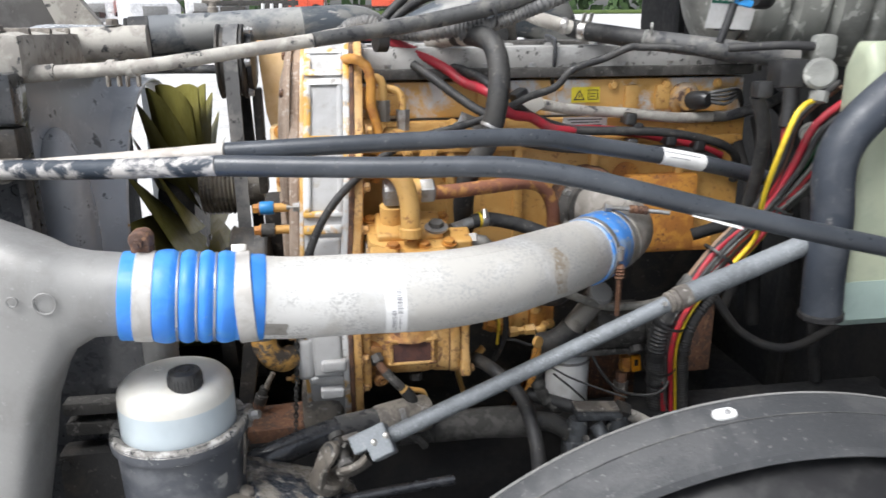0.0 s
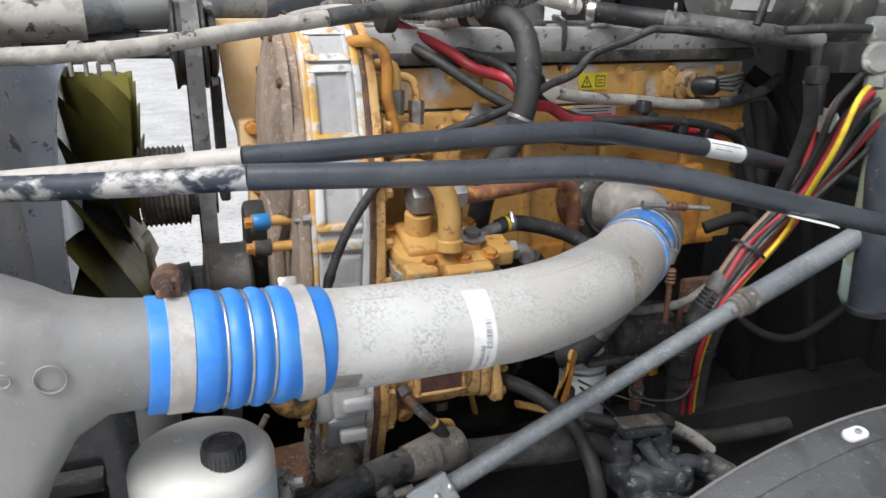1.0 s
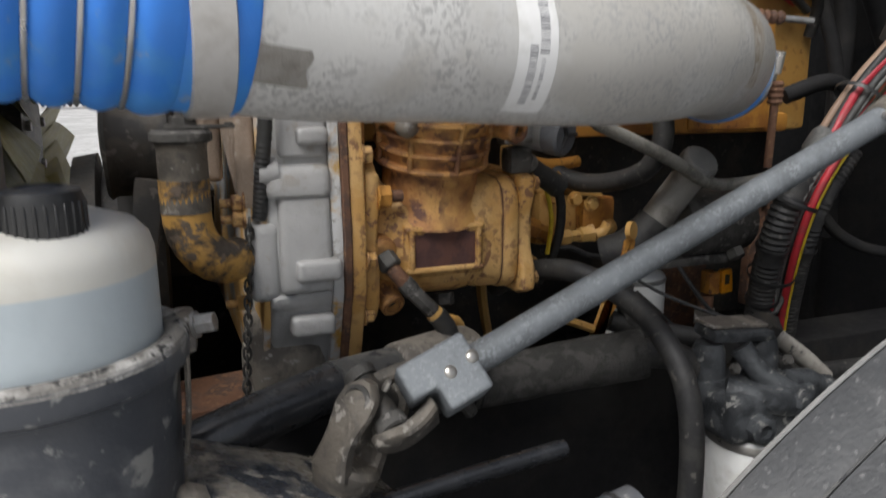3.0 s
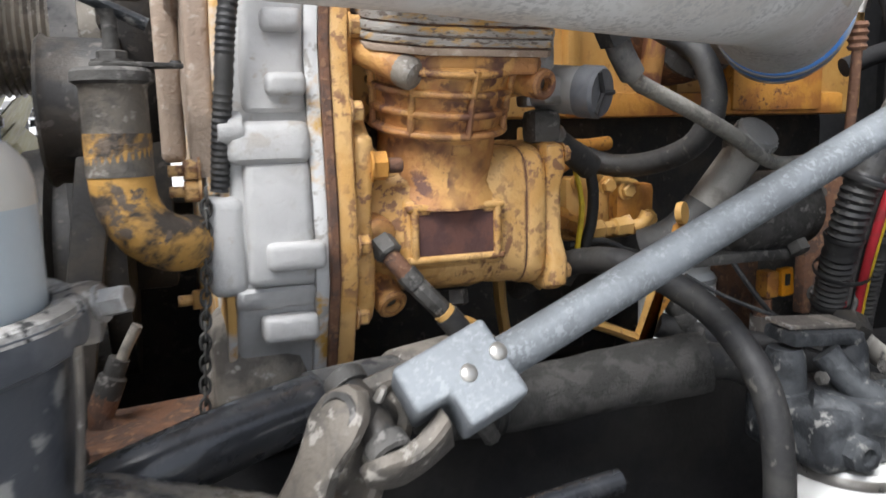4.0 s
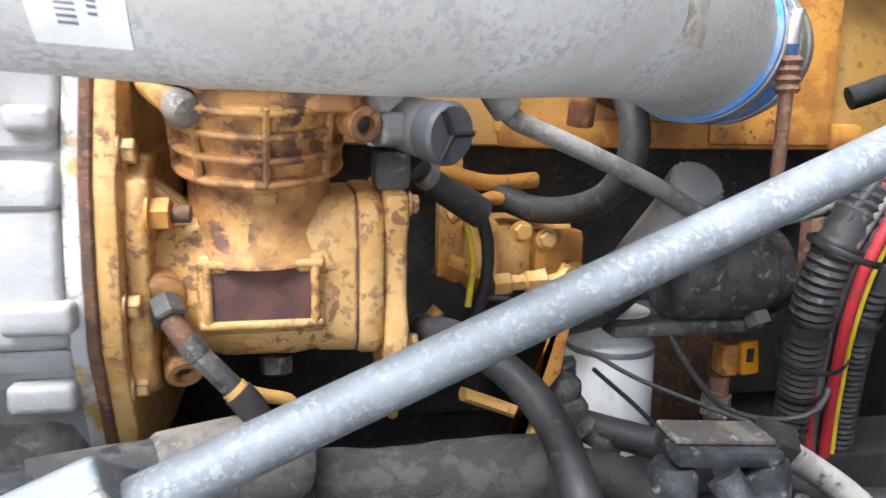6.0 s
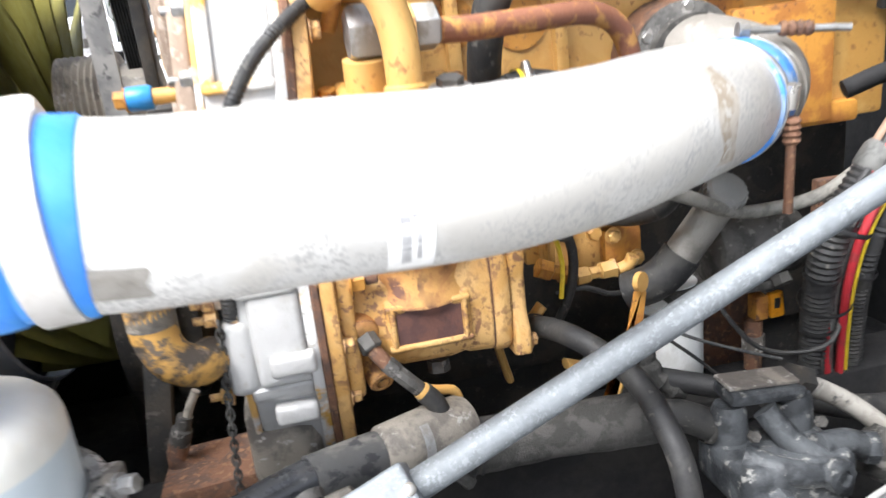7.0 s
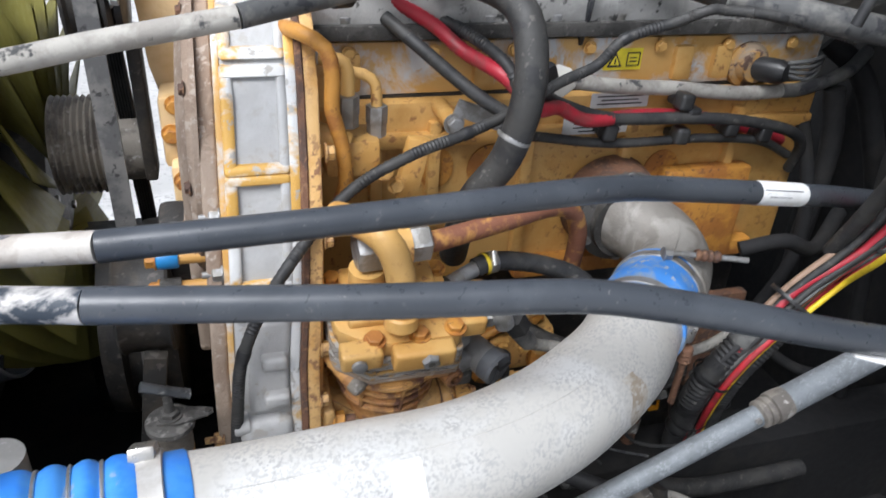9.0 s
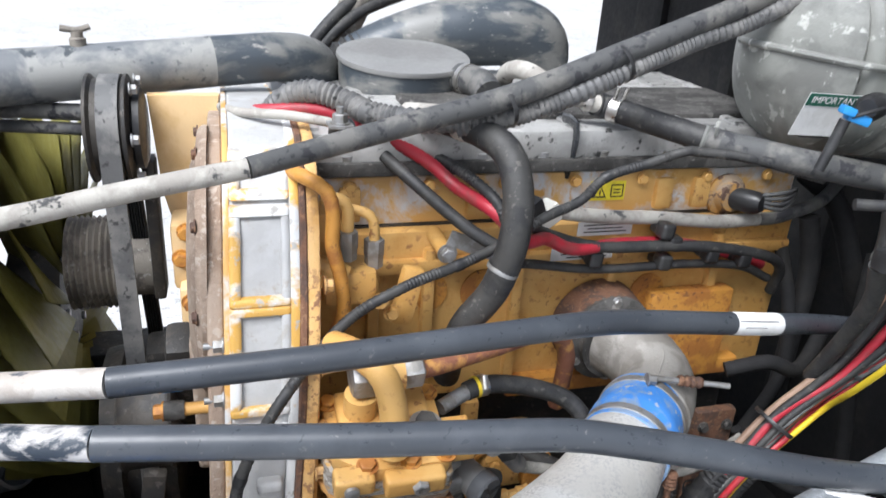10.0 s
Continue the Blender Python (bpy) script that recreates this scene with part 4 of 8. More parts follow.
    part("side_elbow", tube([on_head(0.1, -0.025, 0.19), on_head(0.122, -0.03, 0.19), on_head(0.13, -0.032, 0.176)], 0.012, 16), "dull_steel", hd)
    part("elbow_nut", lathe([(0.015, 0), (0.015, 0.012), (0.013, 0.014)], on_head(0.1, -0.025, 0.19), (1, -0.15, 0.1), 6), "dull_steel", hd)
    # stubs and bosses
    st = part("broken_stub", tube([(-0.052, 0.02, 1.335), (-0.035, -0.012, 1.322), (-0.018, -0.034, 1.309)], lambda s, m: 0.0115 + 0.0007 * math.sin(30 * s), 18, 0.006), "compcyl", t, "rusted stub pipe")
    part("stub_end", lathe([(0.0118, -0.008), (0.0128, -0.003), (0.0125, 0.004), (0.01, 0.007), (0.004, 0.008)], (-0.0165, -0.036, 1.308), (0.55, -0.72, -0.42), 18), "castdust", st, "crusted grey pipe end")
    ho = part("port_boss", lathe([(0.0125, 0), (0.0125, 0.036), (0.0105, 0.038), (0.0062, 0.038), (0.006, 0.028)], (0.088, -0.006, 1.306), (0.25, -0.9, -0.18), 20, caps=False), "compcyl", t)
    part("bore", lathe([(0.0064, 0), (0.001, 0.001)], (0.0955, -0.034, 1.3005), (0.25, -0.9, -0.18), 14), "darkmetal", ho)
    part("port_arm", box((0.09, 0.012, 1.305), (0.03, 0.04, 0.026), 0.009, segs=3), "compcyl", ho)
    part("long_bolt", hexbolt((-0.0445, -0.014, 1.238), (1, -0.05, 0), 0.0205, 0.015), "yellow_worn", t)
    part("stud", lathe([(0.0062, 0), (0.0062, 0.012), (0.005, 0.013)], (-0.03, -0.0147, 1.238), (1, -0.05, 0), 14), "rust", t, "rusty stud end")
    part("bolt_lug", box((-0.05, -0.005, 1.24), (0.016, 0.04, 0.046), 0.01, segs=3), "comp", t)
    dr = part("drain_boss", lathe([(0.0135, 0), (0.0135, 0.034), (0.0115, 0.036), (0.007, 0.036), (0.0065, 0.026)], (-0.034, 0.02, 1.14), (0.2, -0.8, -0.45), 18, caps=False), "compcyl", t)
    part("bore", lathe([(0.0072, 0), (0.001, 0.001)], (-0.0275, -0.0045, 1.1265), (0.2, -0.8, -0.45), 14), "darkmetal", dr)
    part("bottom_plug", lathe([(0.012, 0), (0.012, 0.012), (0.008, 0.014)], (0.036, 0.012, 1.126), (0, -0.2, -1), 6), "dirtymetal", t)
    # oil line fitting
    fi = part("fitting_boss", lathe([(0.017, -0.006), (0.0165, 0.012), (0.0125, 0.015)], (-0.041, -0.002, 1.184), (0.15, -0.85, -0.25), 20), "compcyl", t)
    part("fitting_nut", lathe([(0.0115, 0), (0.0115, 0.014), (0.0095, 0.016)], (-0.038, -0.016, 1.178), (0.35, -0.6, -0.6), 6), "dirtymetal", fi)
    part("swivel", tube([(-0.034, -0.023, 1.17), (-0.027, -0.028, 1.16), (-0.02, -0.031, 1.151)], 0.0078, 14), "rust", fi)
    for p, q, r in (((-0.022, -0.03, 1.154), (-0.013, -0.032, 1.143), 0.0092), ((-0.0135, -0.032, 1.1435), (0.0085, -0.035, 1.1195), 0.0083)):
        part("hose_end", lathe([(r * 0.9, 0), (r, 0.002), (r, (Vector(q) - Vector(p)).length - 0.002), (r * 0.9, (Vector(q) - Vector(p)).length)], p, Vector(q) - Vector(p), 8), "dirtymetal", fi)
    part("paint_ring", tube([(0.0075, -0.0349, 1.1205), (0.0105, -0.0353, 1.1172)], 0.009, 16), "yellow", fi)
    part("boot", tube([(0.0105, -0.0353, 1.1172), (0.02, -0.036, 1.105), (0.026, -0.036, 1.09)], 0.0105, 14), "rubber", fi)
    part("hook", tube([(0.014, -0.02, 1.112), (0.03, -0.014, 1.105), (0.044, -0.008, 1.099), (0.05, -0.006, 1.088), (0.044, -0.01, 1.078), (0.032, -0.014, 1.077)], 0.0052, 12), "yellow", fi)
    return t


compressor()


# ---- charge air pipe, its hoses and the cooler tank ----
PIPE = [(-0.225, -0.257, 1.388), (-0.16, -0.248, 1.378), (-0.06, -0.240, 1.3745), (0.04, -0.229, 1.3696), (0.13, -0.2017, 1.3694), (0.20, -0.1663, 1.3722), (0.26, -0.1226, 1.3704), (0.308, -0.0696, 1.363), (0.329, -0.0485, 1.361)]
PIPE_R = 0.0555


def on_pipe(x, degrees, lift=0.0):
    """A point on the charge pipe's wall at a place along it, so many degrees up from the near side."""
    path = spline(PIPE, 0.012)
    for p, q in zip(path, path[1:]):
        if p.x <= x <= q.x:
            break
    c = p.lerp(q, (x - p.x) / (q.x - p.x))
    t = (q - p).normalized()
    side = Vector((t.y, -t.x, 0)).normalized()
    up = side.cross(t)
    a = radians(degrees)
    return c + (side * math.cos(a) + up * math.sin(a)) * (PIPE_R + lift)


def wrap(x0, x1, a0, a1, lift, skew=0.0, nx=4, na=16, ragged=0.0):
    """A thin patch lying on the pipe's wall."""
    bm = bmesh.new()
    rows = []
    for i in range(nx + 1):
        row = []
        for k in range(na + 1):
            s = k / na
            x = x0 + (x1 - x0) * i / nx + skew * s + ragged * math.sin(9 * s + 5 * i) * (i in (0, nx))
            row.append(bm.verts.new(on_pipe(x, a0 + (a1 - a0) * s, lift)))
        rows.append(row)
    for p, q in zip(rows, rows[1:]):
        for k in range(na):
            bm.faces.new((p[k], p[k + 1], q[k + 1], q[k]))
    return bm


def charge_pipe():
    t = thing("charge_air_pipe", (-0.19, -0.25, 1.33), "mottled grey metal charge air pipe with a barcode sticker", "pipe")
    part("pipe", tube(PIPE, PIPE_R, 56, 0.008), "pipe", t)
    label = part("sticker", wrap(-0.041, -0.013, 62, -56, 0.0005, 0.009), "white", t, "white sticker printed with barcodes")
    rnd = random.Random(3)
    for s0, s1, a0, a1 in ((0.55, 0.8, 24, -10), (0.3, 0.5, -6, -46), (0.62, 0.72, -14, -44)):
        a = a0
        while a > a1:
            w = rnd.choice((0.7, 0.7, 1.2))
            k = 0.009 * (62 - a) / 118
            part("barcode_bar", wrap(-0.041 + 0.028 * s0 + k, -0.041 + 0.028 * s1 + k, a, a - w, 0.0008, 0.0, 1, 1), "greyink", label)
            a -= w + rnd.choice((1.0, 1.5, 2.2))
    part("patch", wrap(-0.2, -0.163, -18, -42, 0.0004, 0.0, 5, 6, 0.0015), "elbow", t, "dull grey tape patch")
    part("stain", wrap(0.192, 0.212, 48, -34, 0.0003, 0.006, 6, 14, 0.004), "stain", t, "brown water stain round the bend")
    part("seam", tube([on_pipe(x, 68, -0.0004) for x in (-0.17, -0.1, 0.0, 0.08, 0.16, 0.22)], 0.0009, 6), "pipe", t)
    return t


charge_pipe()


def ring_clamp(t, c, axis, r, wide, name="clamp_band", material="steel"):
    a = Vector(axis).normalized()
    c = Vector(c)
    cl = part(name, band((c - a * wide / 2, c + a * wide / 2), r, segs=48), material, t, "bright steel clamp band")
    return cl


def hump_hose():
    t = thing("hump_hose", (-0.275, -0.265, 1.33), "blue silicone hump hose with steel rings and clamps", "hose")
    a, b = Vector((-0.364, -0.272, 1.4015)), Vector((-0.191, -0.252, 1.3825))
    ax = (b - a).normalized()
    L = (b - a).length
    prof = [(0.056, 0), (0.0572, 0.002), (0.0572, 0.039)]
    marks = [0.0685, 0.0915, 0.1135]
    for h in range(0, 49):
        s = 0.039 + h / 48 * 0.1
        d = min(abs(s - m) for m in marks)
        r = 0.0558 + 0.0052 * math.sin(min(1.0, d / 0.011) * math.pi / 2)
        edge = min(1, (s - 0.039) / 0.012, (0.139 - s) / 0.012)
        prof.append((0.0572 + (r - 0.0572) * max(0, edge) ** 0.5, s))
    prof += [(0.0574, 0.14), (0.0574, L - 0.002), (0.056, L)]
    hose = part("sleeve", lathe(prof, a, ax, 56), "blue", t)
    for m in marks:
        wire = bmesh.new()
        u = ax.orthogonal().normalized()
        w = ax.cross(u)
        c = a + ax * m
        rings(wire, [c + (u * math.cos(k * math.pi / 24) + w * math.sin(k * math.pi / 24)) * 0.0576 for k in range(49)], 0.0016, 8, caps=False)
        part("wire_ring", wire, "steel", t, "steel retaining ring")
    c1 = ring_clamp(t, a + ax * 0.028, ax, 0.0575, 0.023, material="band")
    skew = Vector((1.0, 0.085, 0.03)).normalized()
    ring_clamp(t, a + ax * 0.1515, skew, 0.0592, 0.023, material="band")
    # clamp bolt with spring stack standing on the first clamp
    bp = a + ax * 0.028 + Vector((0.0, 0.012, 0.0565))
    part("clamp_lug", box(bp + Vector((0, 0, 0.004)), (0.024, 0.03, 0.014), 0.004), "rust", c1)
    part("clamp_bolt", lathe([(0.006, -0.021), (0.006, -0.013), (0.012, -0.012), (0.0145, -0.009), (0.0145, 0.003), (0.011, 0.006), (0.011, 0.014)], bp + Vector((0, 0, 0.016)), (0.1, 1, 0.1), 20), "rust", c1, "rusty spring clamp bolt")
    part("bolt_tip", lathe([(0.004, -0.026), (0.004, -0.02)], bp + Vector((0, 0, 0.016)), (0.1, 1, 0.1), 10), "rust", c1)
    # second clamp's worm housing on the far side
    part("clamp_tail", box(a + ax * 0.1515 + Vector((-0.006, 0.03, 0.054)), (0.02, 0.03, 0.012), 0.003, (-35, 0, 0)), "steel", t)
    return t


hump_hose()


def rear_coupler():
    t = thing("rear_coupler", (0.36, -0.03, 1.30), "blue silicone coupler hose on the charge pipe elbow", "hose")
    a, b = Vector((0.312, -0.068, 1.3625)), Vector((0.386, 0.008, 1.361))
    ax = (b - a).normalized()
    L = (b - a).length
    part("sleeve", lathe([(0.0535, 0), (0.0572, 0.001), (0.0572, 0.032), (0.0588, 0.038), (0.0588, 0.052), (0.0572, 0.058), (0.0572, L - 0.002), (0.054, L)], a, ax, 56), "bluedust", t)
    c1 = ring_clamp(t, a + ax * 0.016, ax, 0.0575, 0.014, material="dull_steel")
    c2 = ring_clamp(t, a + ax * (L - 0.016), ax, 0.0575, 0.014, material="dull_steel")
    side = Vector((0.83, -0.52, 0.0))
    # T-bolts with springs: one hangs on the near side, one lies on top
    p = a + ax * 0.018 + Vector((0.042, -0.043, -0.014))
    part("eye", lathe([(0.007, 0), (0.007, 0.022)], p + Vector((0, 0, 0.03)), (0, 0.2, -1), 12), "steel", c1)
    part("spring", lathe([(0.0085, 0.003 * k) if k % 2 else (0.0065, 0.003 * k) for k in range(9)], p, (0.05, 0.05, -1), 14), "rust", c1)
    part("t_bolt", lathe([(0.0045, 0), (0.0045, 0.07)], p + Vector((0, 0, -0.02)), (0.02, 0.05, -1), 10), "rust", c1, "rusty T-bolt")
    q = a + ax * (L - 0.016) + Vector((0.006, -0.005, 0.063))
    part("t_bolt", lathe([(0.004, 0), (0.004, 0.1)], q, (1, -0.25, -0.08), 10), "dull_steel", c2)
    part("spring", lathe([(0.008, 0.004 * k) if k % 2 else (0.0065, 0.004 * k) for k in range(9)], q + Vector((0.03, -0.007, -0.002)), (1, -0.25, -0.08), 14), "rust", c2)
    part("nut", hexbolt(q + Vector((-0.012, 0, 0)), (1, -0.25, -0.08), 0.012, 0.012), "dull_steel", c2)
    e = thing("intake_elbow", (0.40, 0.10, 1.33), "dull cast metal elbow on the intake flange", "elbow")
    part("bend", tube([(0.375, -0.012, 1.360), (0.404, 0.015, 1.362), (0.43, 0.05, 1.367), (0.434, 0.09, 1.377), (0.418, 0.125, 1.387), (0.405, 0.15, 1.388)], 0.0525, 36, 0.01), "elbow", e)
    part("end_bead", lathe([(0.0526, -0.003), (0.0545, 0.0), (0.0526, 0.003)], (0.392, 0.004, 1.3612), (0.72, 0.69, 0.05), 40, caps=False), "elbow", e)
    part("cast_seam", tube([(0.4, 0.012, 1.4145), (0.43, 0.05, 1.4198), (0.434, 0.09, 1.4298), (0.418, 0.125, 1.4398)], 0.0014, 6), "elbow", e)
    return t


rear_coupler()


def cooler_tank():
    t = thing("charge_cooler_tank", (-0.6, -0.2, 0.9), "grey cast aluminium charge cooler tank with a flared outlet", "cooler")
    # lofted from the round outlet to a tall rounded oblong
    bm = bmesh.new()
    n = 40
    stations = [(-0.352, 1.402, 0.0525, 0.0525, -0.268), (-0.40, 1.405, 0.0535, 0.055, -0.268), (-0.43, 1.40, 0.056, 0.066, -0.268), (-0.455, 1.385, 0.06, 0.09, -0.265),
                (-0.48, 1.36, 0.064, 0.125, -0.26), (-0.505, 1.31, 0.068, 0.185, -0.255), (-0.53, 1.265, 0.07, 0.24, -0.25), (-0.56, 1.22, 0.072, 0.3, -0.245), (-0.62, 1.165, 0.074, 0.365, -0.24), (-0.76, 1.13, 0.074, 0.4, -0.24)]
    last = None
    for x, z, ry, rz, y in stations:
        ring = []
        for k in range(n):
            a = 2 * math.pi * k / n
            e = 0.5 if rz > 0.08 else 0.5 + 0.5 * max(0, min(1, (0.08 - rz) / 0.0275))
            cs, sn = math.cos(a), math.sin(a)
            yy = math.copysign(abs(cs) ** e, cs)
            zz = math.copysign(abs(sn) ** e, sn)
            ring.append(bm.verts.new((x, y + ry * yy, z + rz * zz)))
        if last:
            for k in range(n):
                bm.faces.new((last[k], last[(k + 1) % n], ring[(k + 1) % n], ring[k]))
        last = ring
    bm.faces.new(last)
    part("tank", bm, "castgrey", t)
    # cast rings on the near face
    for x, z, r in ((-0.437, 1.415, 0.013), (-0.472, 1.42, 0.006)):
        ring = bmesh.new()
        y = -0.3265 if r > 0.01 else -0.3285
        rings(ring, [(x + r * math.cos(k * math.pi / 12), y, z + r * math.sin(k * math.pi / 12)) for k in range(25)], 0.0012, 6, caps=False)
        part("cast_ring", ring, "castgrey", t)
    return t


cooler_tank()


# ---- steering fluid reservoir ----
def reservoir():
    c = (-0.324, -0.229, 0.99)
    t = thing("fluid_reservoir", (c[0], c[1], 1.0), "milky plastic fluid reservoir with a black cap in a black cup", "reservoir")
    o = (c[0], c[1], -0.008)
    up = (0, 0, 1)
    part("upper_shell", lathe([(0.0775, 1.246), (0.0772, 1.256), (0.075, 1.264), (0.068, 1.272), (0.05, 1.278), (0.02, 1.28), (0.001, 1.28)], o, up, 56, caps=False), "white_pl", t)
    part("lower_shell", lathe([(0.0782, 1.185), (0.0778, 1.21), (0.0775, 1.246)], o, up, 56, caps=False), "fluid_pl", t, "plastic wall tinted pale blue by the fluid")
    part("cup", lathe([(0.064, 1.006), (0.076, 1.016), (0.082, 1.066), (0.0855, 1.166), (0.086, 1.182), (0.0925, 1.186), (0.0935, 1.191), (0.0925, 1.201), (0.087, 1.205), (0.0785, 1.202)], o, up, 64, caps=False), "cup", t, "dusty black cup with a worn rim")
    part("rim_dirt", lathe([(0.0795, 1.2035), (0.087, 1.206), (0.0915, 1.2035), (0.093, 1.199)], o, up, 64, caps=False), "rimdirt", t)
    q = (c[0] + 0.022, c[1] - 0.036)
    cap = part("cap", lathe([(0.0215, 1.276), (0.0222, 1.278), (0.0222, 1.2965), (0.0205, 1.3015), (0.013, 1.3035), (0.012, 1.302), (0.001, 1.302)], (*q, -0.0125), up, 40, caps=False), "blackpl", t, "black ribbed screw cap")
    part("cap_mark", lathe([(0.008, 1.302), (0.0075, 1.303), (0.001, 1.303)], (*q, -0.0125), up, 20, caps=False), "darkmetal", cap)
    for k in range(28):
        a = 2 * math.pi * k / 28
        part("cap_rib", box((q[0] + 0.0222 * math.cos(a), q[1] + 0.0222 * math.sin(a), 1.274), (0.0018, 0.0018, 0.018), 0.0005, (0, 0, math.degrees(a)), 1), "blackpl", cap)
    part("vent_nub", lathe([(0.006, 1.2775), (0.006, 1.2815), (0.003, 1.282), (0.002, 1.2808)], (c[0] - 0.022, c[1] + 0.012, -0.008), up, 20), "white_pl", t)
    cl = part("strap_clamp", box((c[0] + 0.09, c[1] + 0.02, 1.185), (0.016, 0.03, 0.026), 0.005), "castdust", t)
    part("clamp_screw", hexbolt((c[0] + 0.097, c[1] + 0.012, 1.19), (1, -0.4, 0.2), 0.012, 0.014), "dull_steel", cl)
    part("strap_tail", tube([(c[0] + 0.09, c[1] - 0.02, 1.18), (c[0] + 0.089, c[1] - 0.024, 1.15), (c[0] + 0.086, c[1] - 0.025, 1.12)], 0.006, 8, squash=0.3), "castdust", cl)
    part("bracket", box((c[0] + 0.02, c[1] + 0.12, 1.06), (0.1, 0.08, 0.012), 0.004), "darkmetal", t)
    return t


reservoir()


def cooler_side():
    p = thing("cooler_post", (-0.372, -0.1, 0.8), "pale grey upright pipe behind the hump hose", "pipe")
    part("pipe", tube([(-0.375, -0.1, 0.8), (-0.372, -0.1, 1.1), (-0.37, -0.1, 1.34)], 0.026, 24), "castgrey", p)
    b = thing("battery_side_box", (-0.5, -0.05, 0.8), "black bolted box beside the charge cooler", "box")
    part("panel", box((-0.53, -0.03, 1.05), (0.26, 0.05, 0.6), 0.01), "blackpaint", b)
    fr = part("frame", box((-0.49, -0.075, 1.0), (0.12, 0.05, 0.16), 0.012), "darkmetal", b)
    for x, z in ((-0.535, 1.065), (-0.445, 1.065), (-0.535, 0.945), (-0.445, 0.945)):
        part("bolt", hexbolt((x, -0.1, z), (0, -1, 0), 0.014, 0.008), "darkmetal", fr)
    for z in (1.115, 1.15):
        part("slat", box((-0.49, -0.07, z), (0.09, 0.03, 0.022), 0.004), "dirtymetal", b, "dusty slat")
    return b


cooler_side()


# ---- brace rods ----
def brace_rods():
    a = thing("brace_rod", (-0.56, -0.01, 1.5), "black bent steel brace rod, paint worn off at the front end", "brace rod", "brace rods")
    P = [(-0.60, -0.045, 1.530), (-0.42, -0.123, 1.539), (-0.247, -0.177, 1.548)]
    part("worn_end", tube(P, 0.0143, 24, 0.02), "worn_rod", a, "end worn to pale primer")
    part("rod", tube([(-0.2475, -0.177, 1.548), (-0.05, -0.2067, 1.5443), (0.1, -0.2295, 1.5446), (0.15, -0.2378, 1.5427), (0.20, -0.2495, 1.5365), (0.26, -0.260, 1.5245), (0.40, -0.274, 1.4885), (0.6, -0.27, 1.437), (0.95, -0.25, 1.352)], 0.0146, 24, 0.015), "rodpaint", a)
    part("tag", box((0.425, -0.288, 1.468), (0.07, 0.012, 0.002), 0.0005, (0, 14, -16)), "white", a, "pale tag hanging under the rod")
    b = thing("brace_rod", (-0.56, 0.0, 1.5), "black bent steel brace rod with a white sticker", "brace rod", "brace rods")
    part("worn_end", tube([(-0.60, 0.01, 1.520), (-0.42, -0.056, 1.538), (-0.2455, -0.1005, 1.5547)], 0.0138, 24, 0.02), "bare_rod", b, "front end in bare pale primer")
    ROD = [(-0.246, -0.1005, 1.5547), (-0.05, -0.1034, 1.5611), (0.15, -0.0922, 1.5633), (0.235, -0.0799, 1.5584), (0.30, -0.0649, 1.5465), (0.495, -0.034, 1.5085), (0.66, 0.012, 1.466), (0.95, 0.07, 1.39)]
    part("rod", tube(ROD, 0.014, 24, 0.015), "rodpaint", b)
    run = [p for p in spline(ROD, 0.012) if 0.436 < p.x < 0.54]
    st = part("sticker", rings(bmesh.new(), run, 0.0146, 24, caps=False), "white", b, "white wrapped sticker with fine print")
    for k in range(3):
        bit = [p for p in spline(ROD, 0.004) if 0.45 + 0.004 * k < p.x < 0.525 - 0.012 * k]
        line = [p + Vector((0, -0.0118 - 0.0012 * k, 0.0094 - 0.0038 * k)) for p in bit]
        part("print_bar", rings(bmesh.new(), line, 0.0008, 6), "greyink", st)
    part("end_bracket", box((-0.56, -0.03, 1.525), (0.09, 0.05, 0.02), 0.006, (0, 0, -18)), "rodpaint", a)
    part("bracket_bolt", hexbolt((-0.575, -0.05, 1.527), (0.2, -1, 0.1), 0.024, 0.012), "castdust", a)


brace_rods()


